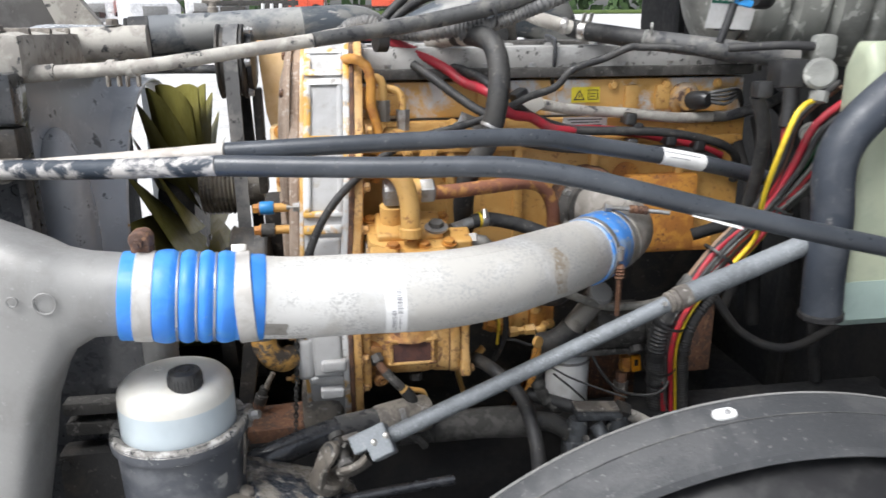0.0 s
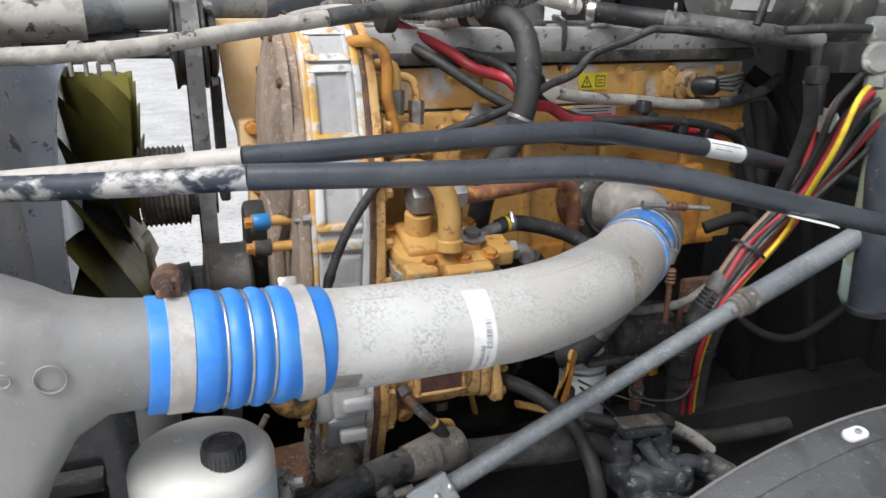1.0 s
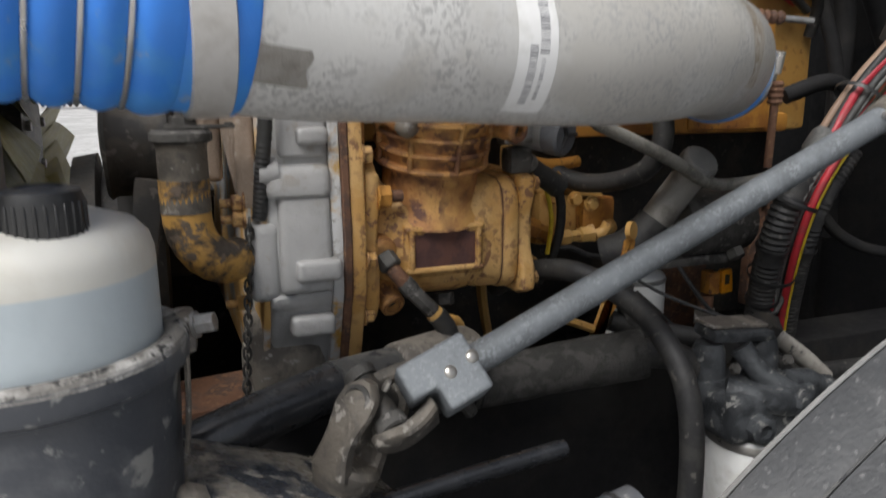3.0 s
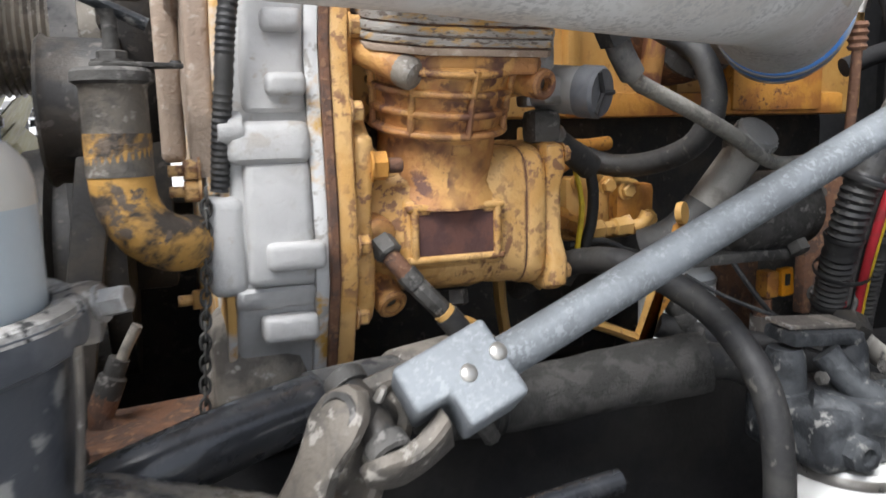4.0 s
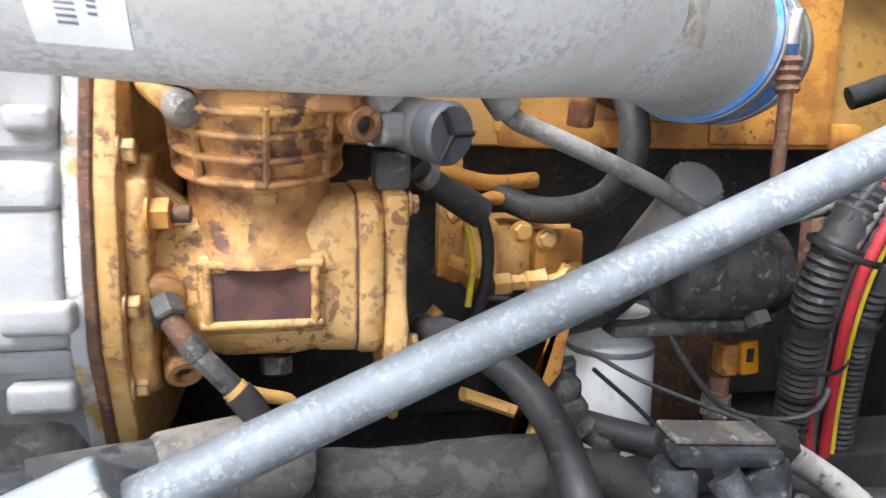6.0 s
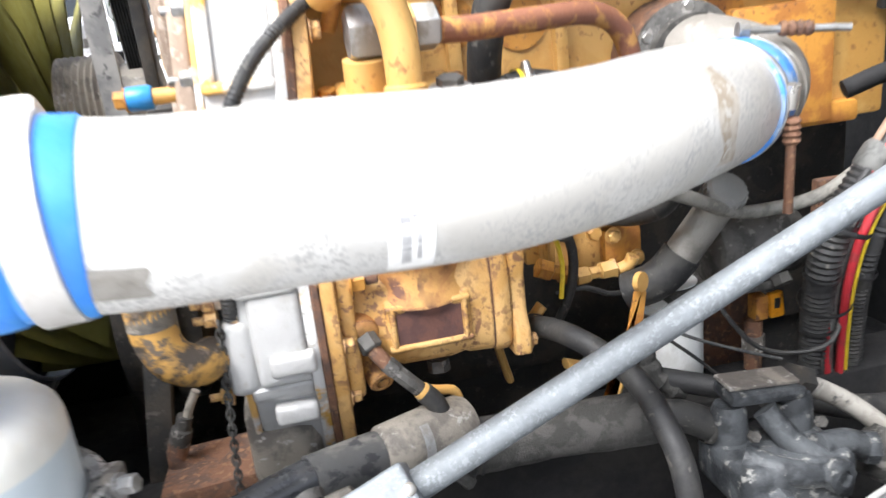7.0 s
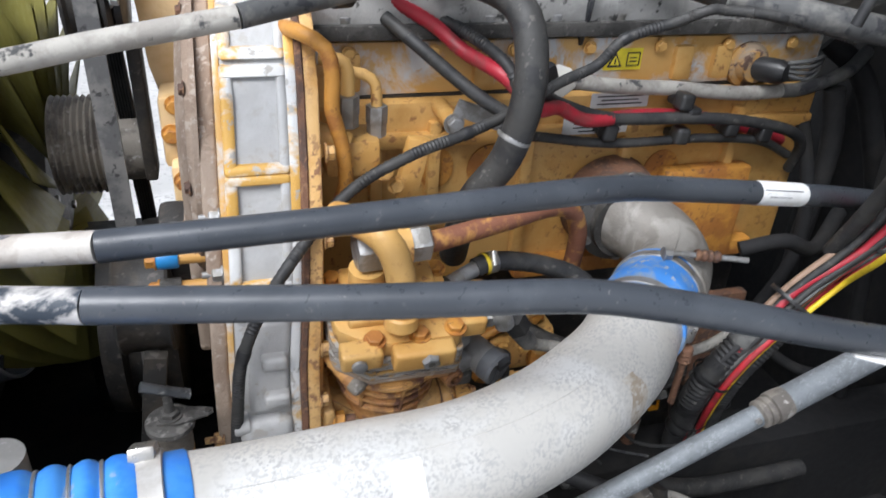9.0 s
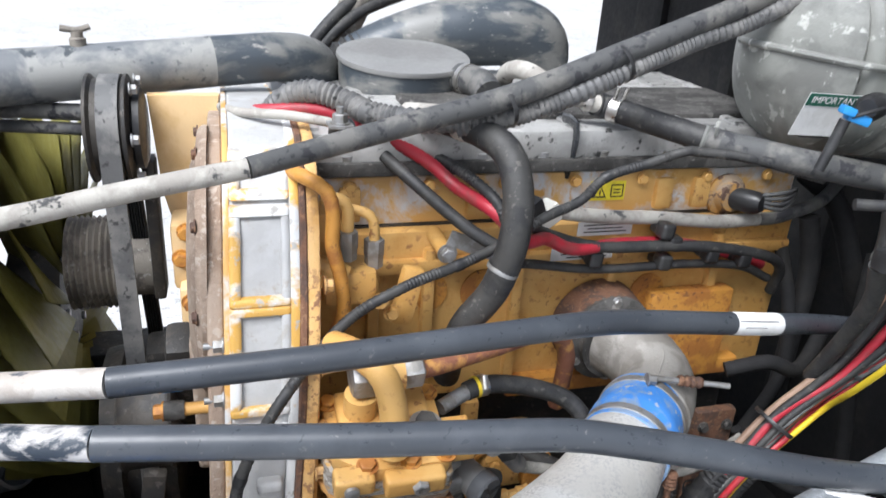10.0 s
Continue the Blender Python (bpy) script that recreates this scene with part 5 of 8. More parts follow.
# ---- hose C: air hose across the top, with its loom ----
def top_hose():
    t = thing("coolant_vent_hose", (-0.4, -0.1, 1.66), "long rubber vent hose, caked with pale dust at the front", "hose")
    part("dusty_run", tube([(-0.511, 0.03, 1.6646), (-0.3689, -0.0103, 1.6738), (-0.2241, 0.0121, 1.6935), (-0.115, 0.028, 1.7085)], 0.0108, 18), "dusthose", t, "dust-caked front length")
    part("dark_run", tube([(-0.115, 0.028, 1.7085), (0.0459, 0.0908, 1.731), (0.2069, 0.122, 1.7641), (0.3617, 0.1407, 1.8165), (0.5889, 0.1712, 1.8962), (0.74, 0.14, 1.99)], lambda s, m: 0.0115 + 0.003 * min(1, s * 3), 18), "halfdust", t)
    part("dust_end", tube([(-0.59, 0.045, 1.66), (-0.505, 0.0285, 1.665)], 0.013, 18), "dusthose", t)
    for x, y in ((-0.415, 0.003), (-0.385, -0.0055)):
        cl = part("hose_clip", lathe([(0.0118, -0.007), (0.0135, -0.006), (0.0135, 0.006), (0.0118, 0.007)], (x, y, 1.6705), (0.93, -0.3, 0.03), 18), "dusthose", t, "wire hose clip")
        part("clip_ear", box((x - 0.008, y - 0.004, 1.652), (0.004, 0.014, 0.016), 0.001), "castdust", cl)
        part("clip_ear", box((x + 0.008, y - 0.004, 1.652), (0.004, 0.014, 0.016), 0.001), "castdust", cl)
    l = thing("wiring_loom", (0.2, 0.14, 1.7), "black corrugated wiring loom tied below a hose", "cable")
    part("loom", conduit([(0.14, 0.15, 1.716), (0.187, 0.133, 1.7275), (0.268, 0.125, 1.757), (0.338, 0.133, 1.784), (0.45, 0.152, 1.824), (0.56, 0.165, 1.86), (0.72, 0.135, 1.96)], 0.0135, 0.006, 0.16), "loomgrey", l)
    for p, d in (((0.19, 0.122, 1.748), (0.9, 0.2, 0.3)), ((0.345, 0.137, 1.799), (0.9, 0.12, 0.34))):
        part("tie", lathe([(0.024, -0.003), (0.0245, 0), (0.024, 0.003)], p, d, 20, caps=False), "blackpl", l)
    part("wide_loom", conduit([(-0.083, 0.3, 1.692), (-0.056, 0.28, 1.725), (-0.02, 0.26, 1.736), (0.017, 0.24, 1.727), (0.04, 0.21, 1.72), (0.076, 0.185, 1.718), (0.11, 0.16, 1.722), (0.187, 0.135, 1.728)], 0.0165, 0.007, 0.16), "loomgrey", l, "thick dusty grey ribbed loom")


top_hose()


# ---- hoses and cables in front of the engine ----
def cables():
    h = thing("breather_hose", (0.09, 0.0, 1.5), "thick black rubber hose looping down past the head", "hose")
    part("hose", tube([(0.14, 0.2, 1.712), (0.168, 0.14, 1.712), (0.187, 0.095, 1.7), (0.194, 0.068, 1.666), (0.1905, 0.052, 1.61), (0.1758, 0.061, 1.5362), (0.1472, 0.0779, 1.4799), (0.1398, 0.1038, 1.4218), (0.1484, 0.1472, 1.3569)], 0.019, 24), "rubber", h)
    part("tie", lathe([(0.0205, -0.003), (0.021, 0), (0.0205, 0.003)], (0.1815, 0.0575, 1.562), (0.35, 0.0, 0.9), 24, caps=False), "dull_steel", h)
    part("dusty_top", tube([(0.1, 0.25, 1.705), (0.14, 0.2, 1.7122), (0.16, 0.155, 1.7126)], 0.0194, 24), "dusthose", h, "pale dusty upper end")
    r = thing("battery_cable", (0.1, 0.12, 1.6), "red ribbed battery cable running along the engine", "cable")
    part("cable", conduit([(-0.13, 0.34, 1.68), (-0.0905, 0.2852, 1.7044), (0.0032, 0.2494, 1.7097), (0.1121, 0.2148, 1.6587), (0.1536, 0.1768, 1.6284), (0.1862, 0.1183, 1.6149), (0.2235, 0.1042, 1.578), (0.2709, 0.1341, 1.566), (0.3234, 0.1498, 1.5405), (0.4101, 0.1717, 1.5353), (0.5245, 0.1903, 1.5201), (0.6361, 0.1955, 1.4905), (0.69, 0.2, 1.47)], 0.0095, 0.005, 0.08), "redbat", r)
    for name, pts, rad, m, kind in (
            ("black_cable", [(0.064, 0.22, 1.660), (0.10, 0.17, 1.633), (0.15, 0.125, 1.595), (0.186, 0.105, 1.574), (0.21, 0.1, 1.56)], 0.0085, "rubber", 0),
            ("black_cable", [(0.24, 0.13, 1.59), (0.285, 0.155, 1.562), (0.363, 0.16, 1.538), (0.488, 0.16, 1.532), (0.572, 0.16, 1.524), (0.665, 0.165, 1.502), (0.71, 0.18, 1.47), (0.72, 0.2, 1.42)], 0.0085, "rubber", 0),
            ("black_cable", [(0.2, 0.09, 1.548), (0.256, 0.165, 1.516), (0.377, 0.17, 1.497), (0.525, 0.17, 1.496), (0.623, 0.17, 1.486), (0.69, 0.18, 1.455)], 0.0068, "rubber", 0)):
        c = thing("engine_cable", pts[0], "black sheathed cable clipped along the engine side", "cable", "engine cables")
        part("sheath", tube(pts, rad, 14), m, c)
    for pts, rad, m, lab in (
            ([(-0.158, -0.024, 1.225), (-0.152, -0.036, 1.295), (-0.14, -0.036, 1.372), (-0.097, -0.02, 1.4512), (-0.0168, 0.04, 1.5126), (0.0577, 0.0605, 1.545), (0.1323, 0.0814, 1.5603), (0.1953, 0.1002, 1.5771), (0.2573, 0.1182, 1.6031), (0.3132, 0.1331, 1.6193), (0.3476, 0.1348, 1.6507), (0.4048, 0.1283, 1.6705), (0.445, 0.1159, 1.6889), (0.4675, 0.1111, 1.6895), (0.5297, 0.0873, 1.6866), (0.6246, 0.0563, 1.6656)], 0.0072, "rubber", "grey corrugated loom crossing the engine diagonally"),
            ([(0.06, 0.36, 1.67), (0.1, 0.3, 1.66), (0.151, 0.2, 1.651), (0.186, 0.125, 1.631), (0.2, 0.1, 1.60), (0.21, 0.11, 1.57)], 0.008, "rubber", "black corrugated loom beside a red cable")):
        c = thing("corrugated_loom", pts[0], lab, "cable", "corrugated looms")
        part("loom", conduit(pts, rad, 0.0045), m, c)
        for i in range(2, len(pts) - 1, 4):
            part("tape_band", lathe([(rad * 1.03, -0.006), (rad * 1.08, -0.005), (rad * 1.08, 0.005), (rad * 1.03, 0.006)], pts[i], Vector(pts[i + 1]) - Vector(pts[i - 1]), 14, caps=False), "blackpl", c)
    c = thing("tan_harness", (0.38, 0.2, 1.56), "dusty tan wrapped harness along the cylinder head", "cable")
    part("wrap", tube([(0.30, 0.185, 1.585), (0.379, 0.192, 1.571), (0.477, 0.196, 1.563), (0.584, 0.198, 1.551), (0.66, 0.2, 1.551)], 0.0105, 16), "dusthose", c)
    # rear end of the harness coloured darker to stand for shade
    part("shaded_end", tube([(0.66, 0.2, 1.551), (0.7, 0.2, 1.553), (0.779, 0.21, 1.571), (0.85, 0.25, 1.59)], 0.0105, 16), "halfdust", c)
    part("connector", box((0.275, 0.165, 1.585), (0.05, 0.028, 0.03), 0.005, (0, -25, 20)), "white_pl", c, "pale connector body")
    part("connector_boot", box((0.255, 0.16, 1.6), (0.03, 0.03, 0.03), 0.006, (0, -25, 20)), "blackpl", c)
    for x, z in ((0.475, 1.555), (0.49, 1.535), (0.365, 1.517), (0.56, 1.512), (0.62, 1.5), (0.48, 1.505)):
        k = thing("cable_clip", (x, 0.15, z), "black cable clip on the engine side", "clip", "cable clips")
        part("clip", box((x, 0.166, z), (0.022, 0.024, 0.024), 0.006, (0, 6, 0), 3), "blackpl", k)
        part("foot", box((x, 0.18, z - 0.004), (0.018, 0.03, 0.012), 0.003), "blackpl", k)


cables()


# ---- fuel lines by the gear housing ----
def fuel_lines():
    t = thing("fuel_lines", (-0.02, 0.08, 1.5), "yellow painted fuel tubes with grey nuts", "fuel line")
    part("wrapped_tube", tube([(-0.075, 0.12, 1.665), (-0.058, 0.075, 1.669), (-0.037, 0.06, 1.658), (-0.03, 0.058, 1.631), (-0.031, 0.058, 1.591), (-0.022, 0.06, 1.557), (-0.017, 0.06, 1.506), (-0.03, 0.07, 1.46)], 0.0085, 14), "yellow_worn", t)
    part("tube", tube([(-0.037, 0.1, 1.635), (-0.018, 0.092, 1.636), (-0.009, 0.09, 1.625), (-0.009, 0.088, 1.595)], 0.0075, 12), "yellow", t)
    part("tube", tube([(-0.012, 0.11, 1.618), (0.012, 0.104, 1.615), (0.024, 0.1, 1.605), (0.026, 0.1, 1.58)], 0.0065, 12), "yellow", t)
    for x, y, z in ((-0.009, 0.086, 1.598), (0.026, 0.1, 1.58)):
        part("nut", lathe([(0.0125, 0), (0.0125, 0.02), (0.0115, 0.022), (0.0115, 0.036)], (x, y, z), (0, 0, -1), 6), "dull_steel", t, "grey hex union nut")
    part("manifold", box((-0.005, 0.105, 1.525), (0.065, 0.06, 0.045), 0.01), "yellow", t)
    part("manifold", box((-0.025, 0.115, 1.6), (0.04, 0.05, 0.04), 0.01), "yellow", t)
    part("cross_tube", lathe([(0.014, 0), (0.014, 0.05), (0.012, 0.055)], (-0.06, 0.09, 1.56), (1, -0.3, -0.3), 16), "yellow", t)
    for x, y, z in ((-0.045, 0.068, 1.545), (0.03, 0.07, 1.51), (0.045, 0.075, 1.49)):
        part("bolt", hexbolt((x, y, z), (0, -1, 0.2), 0.014, 0.01), "yellow", t)
    part("bracket", box((0.07, 0.1, 1.5), (0.03, 0.02, 0.08), 0.008, (0, 12, 0)), "yellow", t)
    t.location += Vector((0.006, 0.012, 0.008))
    e = thing("discharge_elbow", (0.0, -0.05, 1.40), "yellow painted discharge elbow on the compressor head", "pipe")
    part("bend", tube([(-0.03, 0.02, 1.50), (-0.018, -0.005, 1.507), (0.0, -0.03, 1.507), (0.016, -0.048, 1.492), (0.025, -0.056, 1.455), (0.026, -0.056, 1.405)], 0.016, 20), "yellow", e)
    part("collar", lathe([(0.019, 0), (0.019, 0.014), (0.017, 0.016)], (0.026, -0.056, 1.402), (0, 0, 1), 20), "yellow", e)
    n = thing("union_fitting", (0.01, -0.02, 1.45), "large grey hex union on the compressor outlet", "fitting")
    part("nut", lathe([(0.024, 0), (0.027, 0.004), (0.027, 0.03), (0.024, 0.034)], (-0.012, 0.01, 1.462), (1, 0.05, 0), 6), "dull_steel", n)
    part("body", lathe([(0.02, 0.03), (0.022, 0.04), (0.022, 0.06)], (-0.012, 0.005, 1.462), (1, 0.05, 0), 20), "yellow", n)
    part("end_nut", lathe([(0.02, 0.058), (0.022, 0.061), (0.022, 0.082), (0.018, 0.085)], (-0.012, 0.005, 1.462), (1, 0.1, 0), 6), "dull_steel", n)
    part("stub", tube([(0.0, 0.005, 1.44), (0.0, 0.01, 1.41)], 0.02, 18), "yellow", n)
    r = thing("oil_drain_pipe", (0.2, 0.05, 1.4), "red-brown pipe with flaking yellow paint", "pipe")
    part("pipe", tube([(0.065, 0.015, 1.458), (0.1, 0.026, 1.456), (0.178, 0.05, 1.457), (0.249, 0.075, 1.457), (0.288, 0.09, 1.440), (0.308, 0.1, 1.40), (0.315, 0.115, 1.34), (0.316, 0.125, 1.3)], 0.0125, 18), "rustred", r)
    k = thing("coolant_hose", (0.1, 0.0, 1.4), "black rubber coolant hose with a worm-drive clamp", "hose")
    part("hose", tube([(0.145, 0.05, 1.394), (0.17, 0.056, 1.397), (0.205, 0.062, 1.39), (0.2488, 0.0645, 1.3767), (0.295, 0.0615, 1.356), (0.3155, 0.04, 1.335), (0.3235, 0.025, 1.29), (0.3126, 0.0349, 1.2489), (0.2969, 0.0793, 1.2269), (0.2685, 0.1269, 1.2224), (0.235, 0.155, 1.24)], 0.0125, 18), "rubber", k)
    part("stub", tube([(0.105, 0.03, 1.388), (0.15, 0.051, 1.395)], 0.01, 14), "dull_steel", k)
    cl = part("clamp_band", lathe([(0.0135, -0.006), (0.0142, -0.005), (0.0142, 0.005), (0.0135, 0.006)], (0.168, 0.0555, 1.397), (1, 0.2, 0.0), 20, caps=False), "steel", k)
    part("paint_mark", lathe([(0.0145, -0.002), (0.0145, 0.003)], (0.158, 0.0535, 1.3965), (1, 0.25, 0.05), 20, caps=False), "wyellow", k)
    part("worm", lathe([(0.005, -0.009), (0.005, 0.009)], (0.168, 0.046, 1.408), (0, 0.6, 0.8), 10), "steel", cl)


fuel_lines()


# ---- steering shaft ----
def notched_sleeve(at, turn):
    """A stamped sleeve whose near lower edge is cut back at the joint's end."""
    bm = bmesh.new()
    edge = ((-0.029, -0.004), (-0.008, -0.004), (-0.008, -0.024), (0.029, -0.024), (0.029, 0.024), (-0.029, 0.024))
    f = bm.faces.new([bm.verts.new((x, -0.0225, z)) for x, z in edge])
    ex = bmesh.ops.extrude_face_region(bm, geom=[f])
    bmesh.ops.translate(bm, vec=(0, 0.045, 0), verts=[v for v in ex["geom"] if isinstance(v, bmesh.types.BMVert)])
    bmesh.ops.bevel(bm, geom=bm.edges[:], offset=0.004, segments=3, affect='EDGES', profile=0.6)
    bmesh.ops.transform(bm, matrix=pose(*at, *turn), verts=bm.verts)
    return bm


def steering_shaft():
    t = thing("steering_shaft", (-0.06, -0.215, 1.14), "galvanised telescopic steering shaft with a cast universal joint", "shaft")
    a, j, e = Vector((-0.045, -0.2055, 1.1225)), Vector((0.428, -0.186, 1.3175)), Vector((0.70, -0.162, 1.408))
    part("lower_tube", tube([a, j], 0.0127, 28), "galv", t)
    part("upper_tube", tube([j, j + (e - j) * 0.05, e], lambda s, m: 0.0168, 28, straight=True), "galv", t)
    ax = (e - j).normalized()
    col = part("seal_collar", lathe([(0.0128, -0.018), (0.0165, -0.016), (0.0165, -0.012), (0.0145, -0.011), (0.0145, -0.009), (0.017, -0.008), (0.017, -0.004), (0.0155, -0.003), (0.0155, -0.001), (0.0188, 0.0), (0.0188, 0.012), (0.0175, 0.02)], j, ax, 28), "castdust", t, "dusty seal collar")
    part("rivet", lathe([(0.004, 0), (0.0035, 0.003)], j - ax * 0.024 + Vector((-0.003, -0.0105, 0.006)), (0, -1, 0.1), 12), "steel", t)
    # yoke sleeve and joint
    sx = (j - a).normalized()
    yk = part("yoke_sleeve", notched_sleeve(a - sx * 0.008 + Vector((0, -0.009, 0.003)), (-36, -math.degrees(math.asin(sx.z)), math.degrees(math.atan2(sx.y, sx.x)))), "galv", t, "stamped grey yoke sleeve")
    face = Vector((0.06, -0.8, 0.59)).normalized()
    for dx, dw in ((0.012, 0.004), (-0.008, 0.002)):
        part("pin_head", lathe([(0.0052, -0.002), (0.0052, 0.001), (0.004, 0.0022), (0.001, 0.0026)], a + sx * dx + Vector((0, -0.009, 0.003)) + face * 0.0225 + face.cross(sx) * dw, face, 16), "steel", yk)
    c = Vector((-0.101, -0.203, 1.111))

    def ear(at, along, off, length, wide, thick, name="yoke_arm"):
        """A forged arm with a rounded eye: flat, bowed outwards, joined to its hub."""
        al, of = Vector(along).normalized(), Vector(off).normalized()
        cr = al.cross(of)
        bm = bmesh.new()
        rows = []
        for i in range(13):
            s = i / 12
            w = wide * (1.15 - 0.35 * math.sin(math.pi * min(1, s * 1.3))) if s < 0.75 else wide * math.sqrt(max(0.02, 1 - ((s - 0.75) / 0.26) ** 2))
            bow = 0.006 * math.sin(math.pi * s)
            p = Vector(at) + al * length * s + of * bow
            th = thick * (1.25 - 0.3 * s)
            rows.append([bm.verts.new(p + cr * u * w / 2 + of * v * th / 2) for u, v in ((-1, -0.6), (-0.8, -1), (0.8, -1), (1, -0.6), (1, 0.6), (0.8, 1), (-0.8, 1), (-1, 0.6))])
        for p, q in zip(rows, rows[1:]):
            for k in range(8):
                bm.faces.new((p[k], p[(k + 1) % 8], q[(k + 1) % 8], q[k]))
        bm.faces.new(list(reversed(rows[0])))
        bm.faces.new(rows[-1])
        return part(name, bm, "yokecast", t)
    gx = Vector((-0.42, 0.03, -0.9)).normalized()
    ua = Vector((0.1, -0.8, -0.6))
    ua = (ua - sx * ua.dot(sx)).normalized()
    side = Vector((-0.8, -0.58, 0.2))
    side = (side - gx * side.dot(gx)).normalized()
    for s in (-1, 1):
        e1 = ear(a - sx * 0.022 + ua * s * 0.018, -sx, ua * s, 0.052, 0.028, 0.01)
        part("bearing_cup", lathe([(0.0125, 0.0), (0.0125, 0.009), (0.0095, 0.01), (0.0095, 0.008), (0.002, 0.008)], c + ua * s * 0.019, ua * s, 20), "dirtymetal", e1)
        e2 = ear(c + gx * 0.058 + side * s * 0.019, -gx, side * s, 0.074, 0.031, 0.011)
        part("bearing_cup", lathe([(0.0125, 0.0), (0.0125, 0.008), (0.0095, 0.0095), (0.0085, 0.008), (0.0085, 0.001), (0.002, 0.001)], c + side * s * 0.019, side * s, 20), "dirtymetal", e2)
    part("cross", lathe([(0.009, -0.026), (0.011, -0.008), (0.011, 0.008), (0.009, 0.026)], c, ua, 14), "darkmetal", t)
    part("cross", lathe([(0.009, -0.026), (0.011, -0.008), (0.011, 0.008), (0.009, 0.026)], c, side, 14), "darkmetal", t)
    part("lower_yoke", lathe([(0.022, 0.05), (0.026, 0.054), (0.026, 0.064), (0.021, 0.072), (0.019, 0.1), (0.015, 0.105)], c, gx, 24), "yokecast", t)
    part("pinch_bolt", hexbolt(c + gx * 0.088 + Vector((0.004, -0.017, 0)), (0.25, -1, 0.2), 0.022, 0.016), "dirtymetal", t)
    part("grease_nipple", lathe([(0.003, 0), (0.003, 0.006), (0.002, 0.009)], c + Vector((0.004, -0.01, 0.012)), (0.3, -0.5, 1), 8), "steel", t)
    g = thing("steering_gear", (-0.2, -0.23, 0.9), "dusty cast steering gearbox below the shaft", "steering gear")
    tilt = (0, 24, 12)
    part("case", box((-0.185, -0.205, 0.985), (0.2, 0.15, 0.15), 0.03, tilt, 3), "gearcase", g)
    part("side_cover", box((-0.172, -0.284, 0.985), (0.15, 0.014, 0.11), 0.006, tilt, 3), "blackpaint", g, "glossy black side cover")
    part("edge_rib", box((-0.19, -0.268, 1.06), (0.17, 0.035, 0.018), 0.007, tilt, 3), "castdust", g)
    for k in range(3):
        p = Vector((-0.24, -0.255, 1.082)) + Vector((0.075, 0.012, -0.033)) * k
        part("cap_bolt", hexbolt(p, (0.3, -0.3, 1), 0.02, 0.012), "castdust", g)
        part("cover_bolt", hexbolt(p + Vector((0.0, -0.034, -0.045)), (0.1, -1, 0.1), 0.016, 0.008), "darkmetal", g)
    part("input_boss", lathe([(0.03, 0), (0.032, 0.01), (0.03, 0.03), (0.022, 0.036)], c + gx * 0.14, -gx, 24), "yokecast", g)

steering_shaft()


# ---- radiator, shroud and fan ----
FY, FZ = 0.62, 1.29


def radiator():
    t = thing("radiator", (-0.68, 0.45, 0.75), "black framed radiator with a dusty ribbed top tank", "radiator")
    part("core", box((-0.69, 0.48, 1.2), (0.1, 0.88, 0.9), 0.004), "darkmetal", t)
    sf = part("side_frame", box((-0.665, 0.03, 1.2), (0.2, 0.05, 0.92), 0.006), "blackpaint", t)
    part("frame_lip", box((-0.57, 0.012, 1.2), (0.012, 0.03, 0.92), 0.003), "halfdust", sf)
    top = part("top_tank", box((-0.64, 0.45, 1.69), (0.2, 0.9, 0.07), 0.02), "dusthose", t, "dust-covered top tank")
    for k in range(9):
        part("tank_rib", box((-0.64, 0.06 + 0.09 * k, 1.722), (0.19, 0.012, 0.018), 0.004), "castdust", top)
    for x in (-0.71, -0.64, -0.575):
        part("tank_bolt", hexbolt((x, 0.02, 1.725), (0, 0, 1), 0.014, 0.01), "castdust", top)
    blk = part("corner_block", box((-0.635, -0.005, 1.63), (0.17, 0.06, 0.075), 0.008), "blackpaint", t)
    part("block_bolt", hexbolt((-0.585, -0.036, 1.645), (0, -1, 0), 0.018, 0.009), "castdust", blk)
    lv = part("louvre_panel", box((-0.645, -0.008, 1.565), (0.18, 0.05, 0.045), 0.005), "darkmetal", t)
    for k in range(4):
        part("louvre", box((-0.70 + 0.035 * k, -0.036, 1.568), (0.026, 0.008, 0.026), 0.003), "blackpaint", lv)
    part("slotted_rail", box((-0.645, -0.034, 1.537), (0.19, 0.012, 0.014), 0.002), "castdust", lv)
    part("ring_mark", lathe([(0.009, 0), (0.011, 0.002), (0.011, 0.003), (0.009, 0.003)], (-0.58, 0.004, 1.49), (0, -1, 0), 20, caps=False), "blackpaint", sf)
    part("outlet_neck", tube([(-0.60, 0.30, 1.70), (-0.50, 0.305, 1.703), (-0.43, 0.312, 1.705)], 0.031, 24), "dusthose", t)
    part("vent_cap", hexbolt((-0.49, 0.305, 1.735), (0, 0, 1), 0.02, 0.012), "castdust", t)
    return t


radiator()


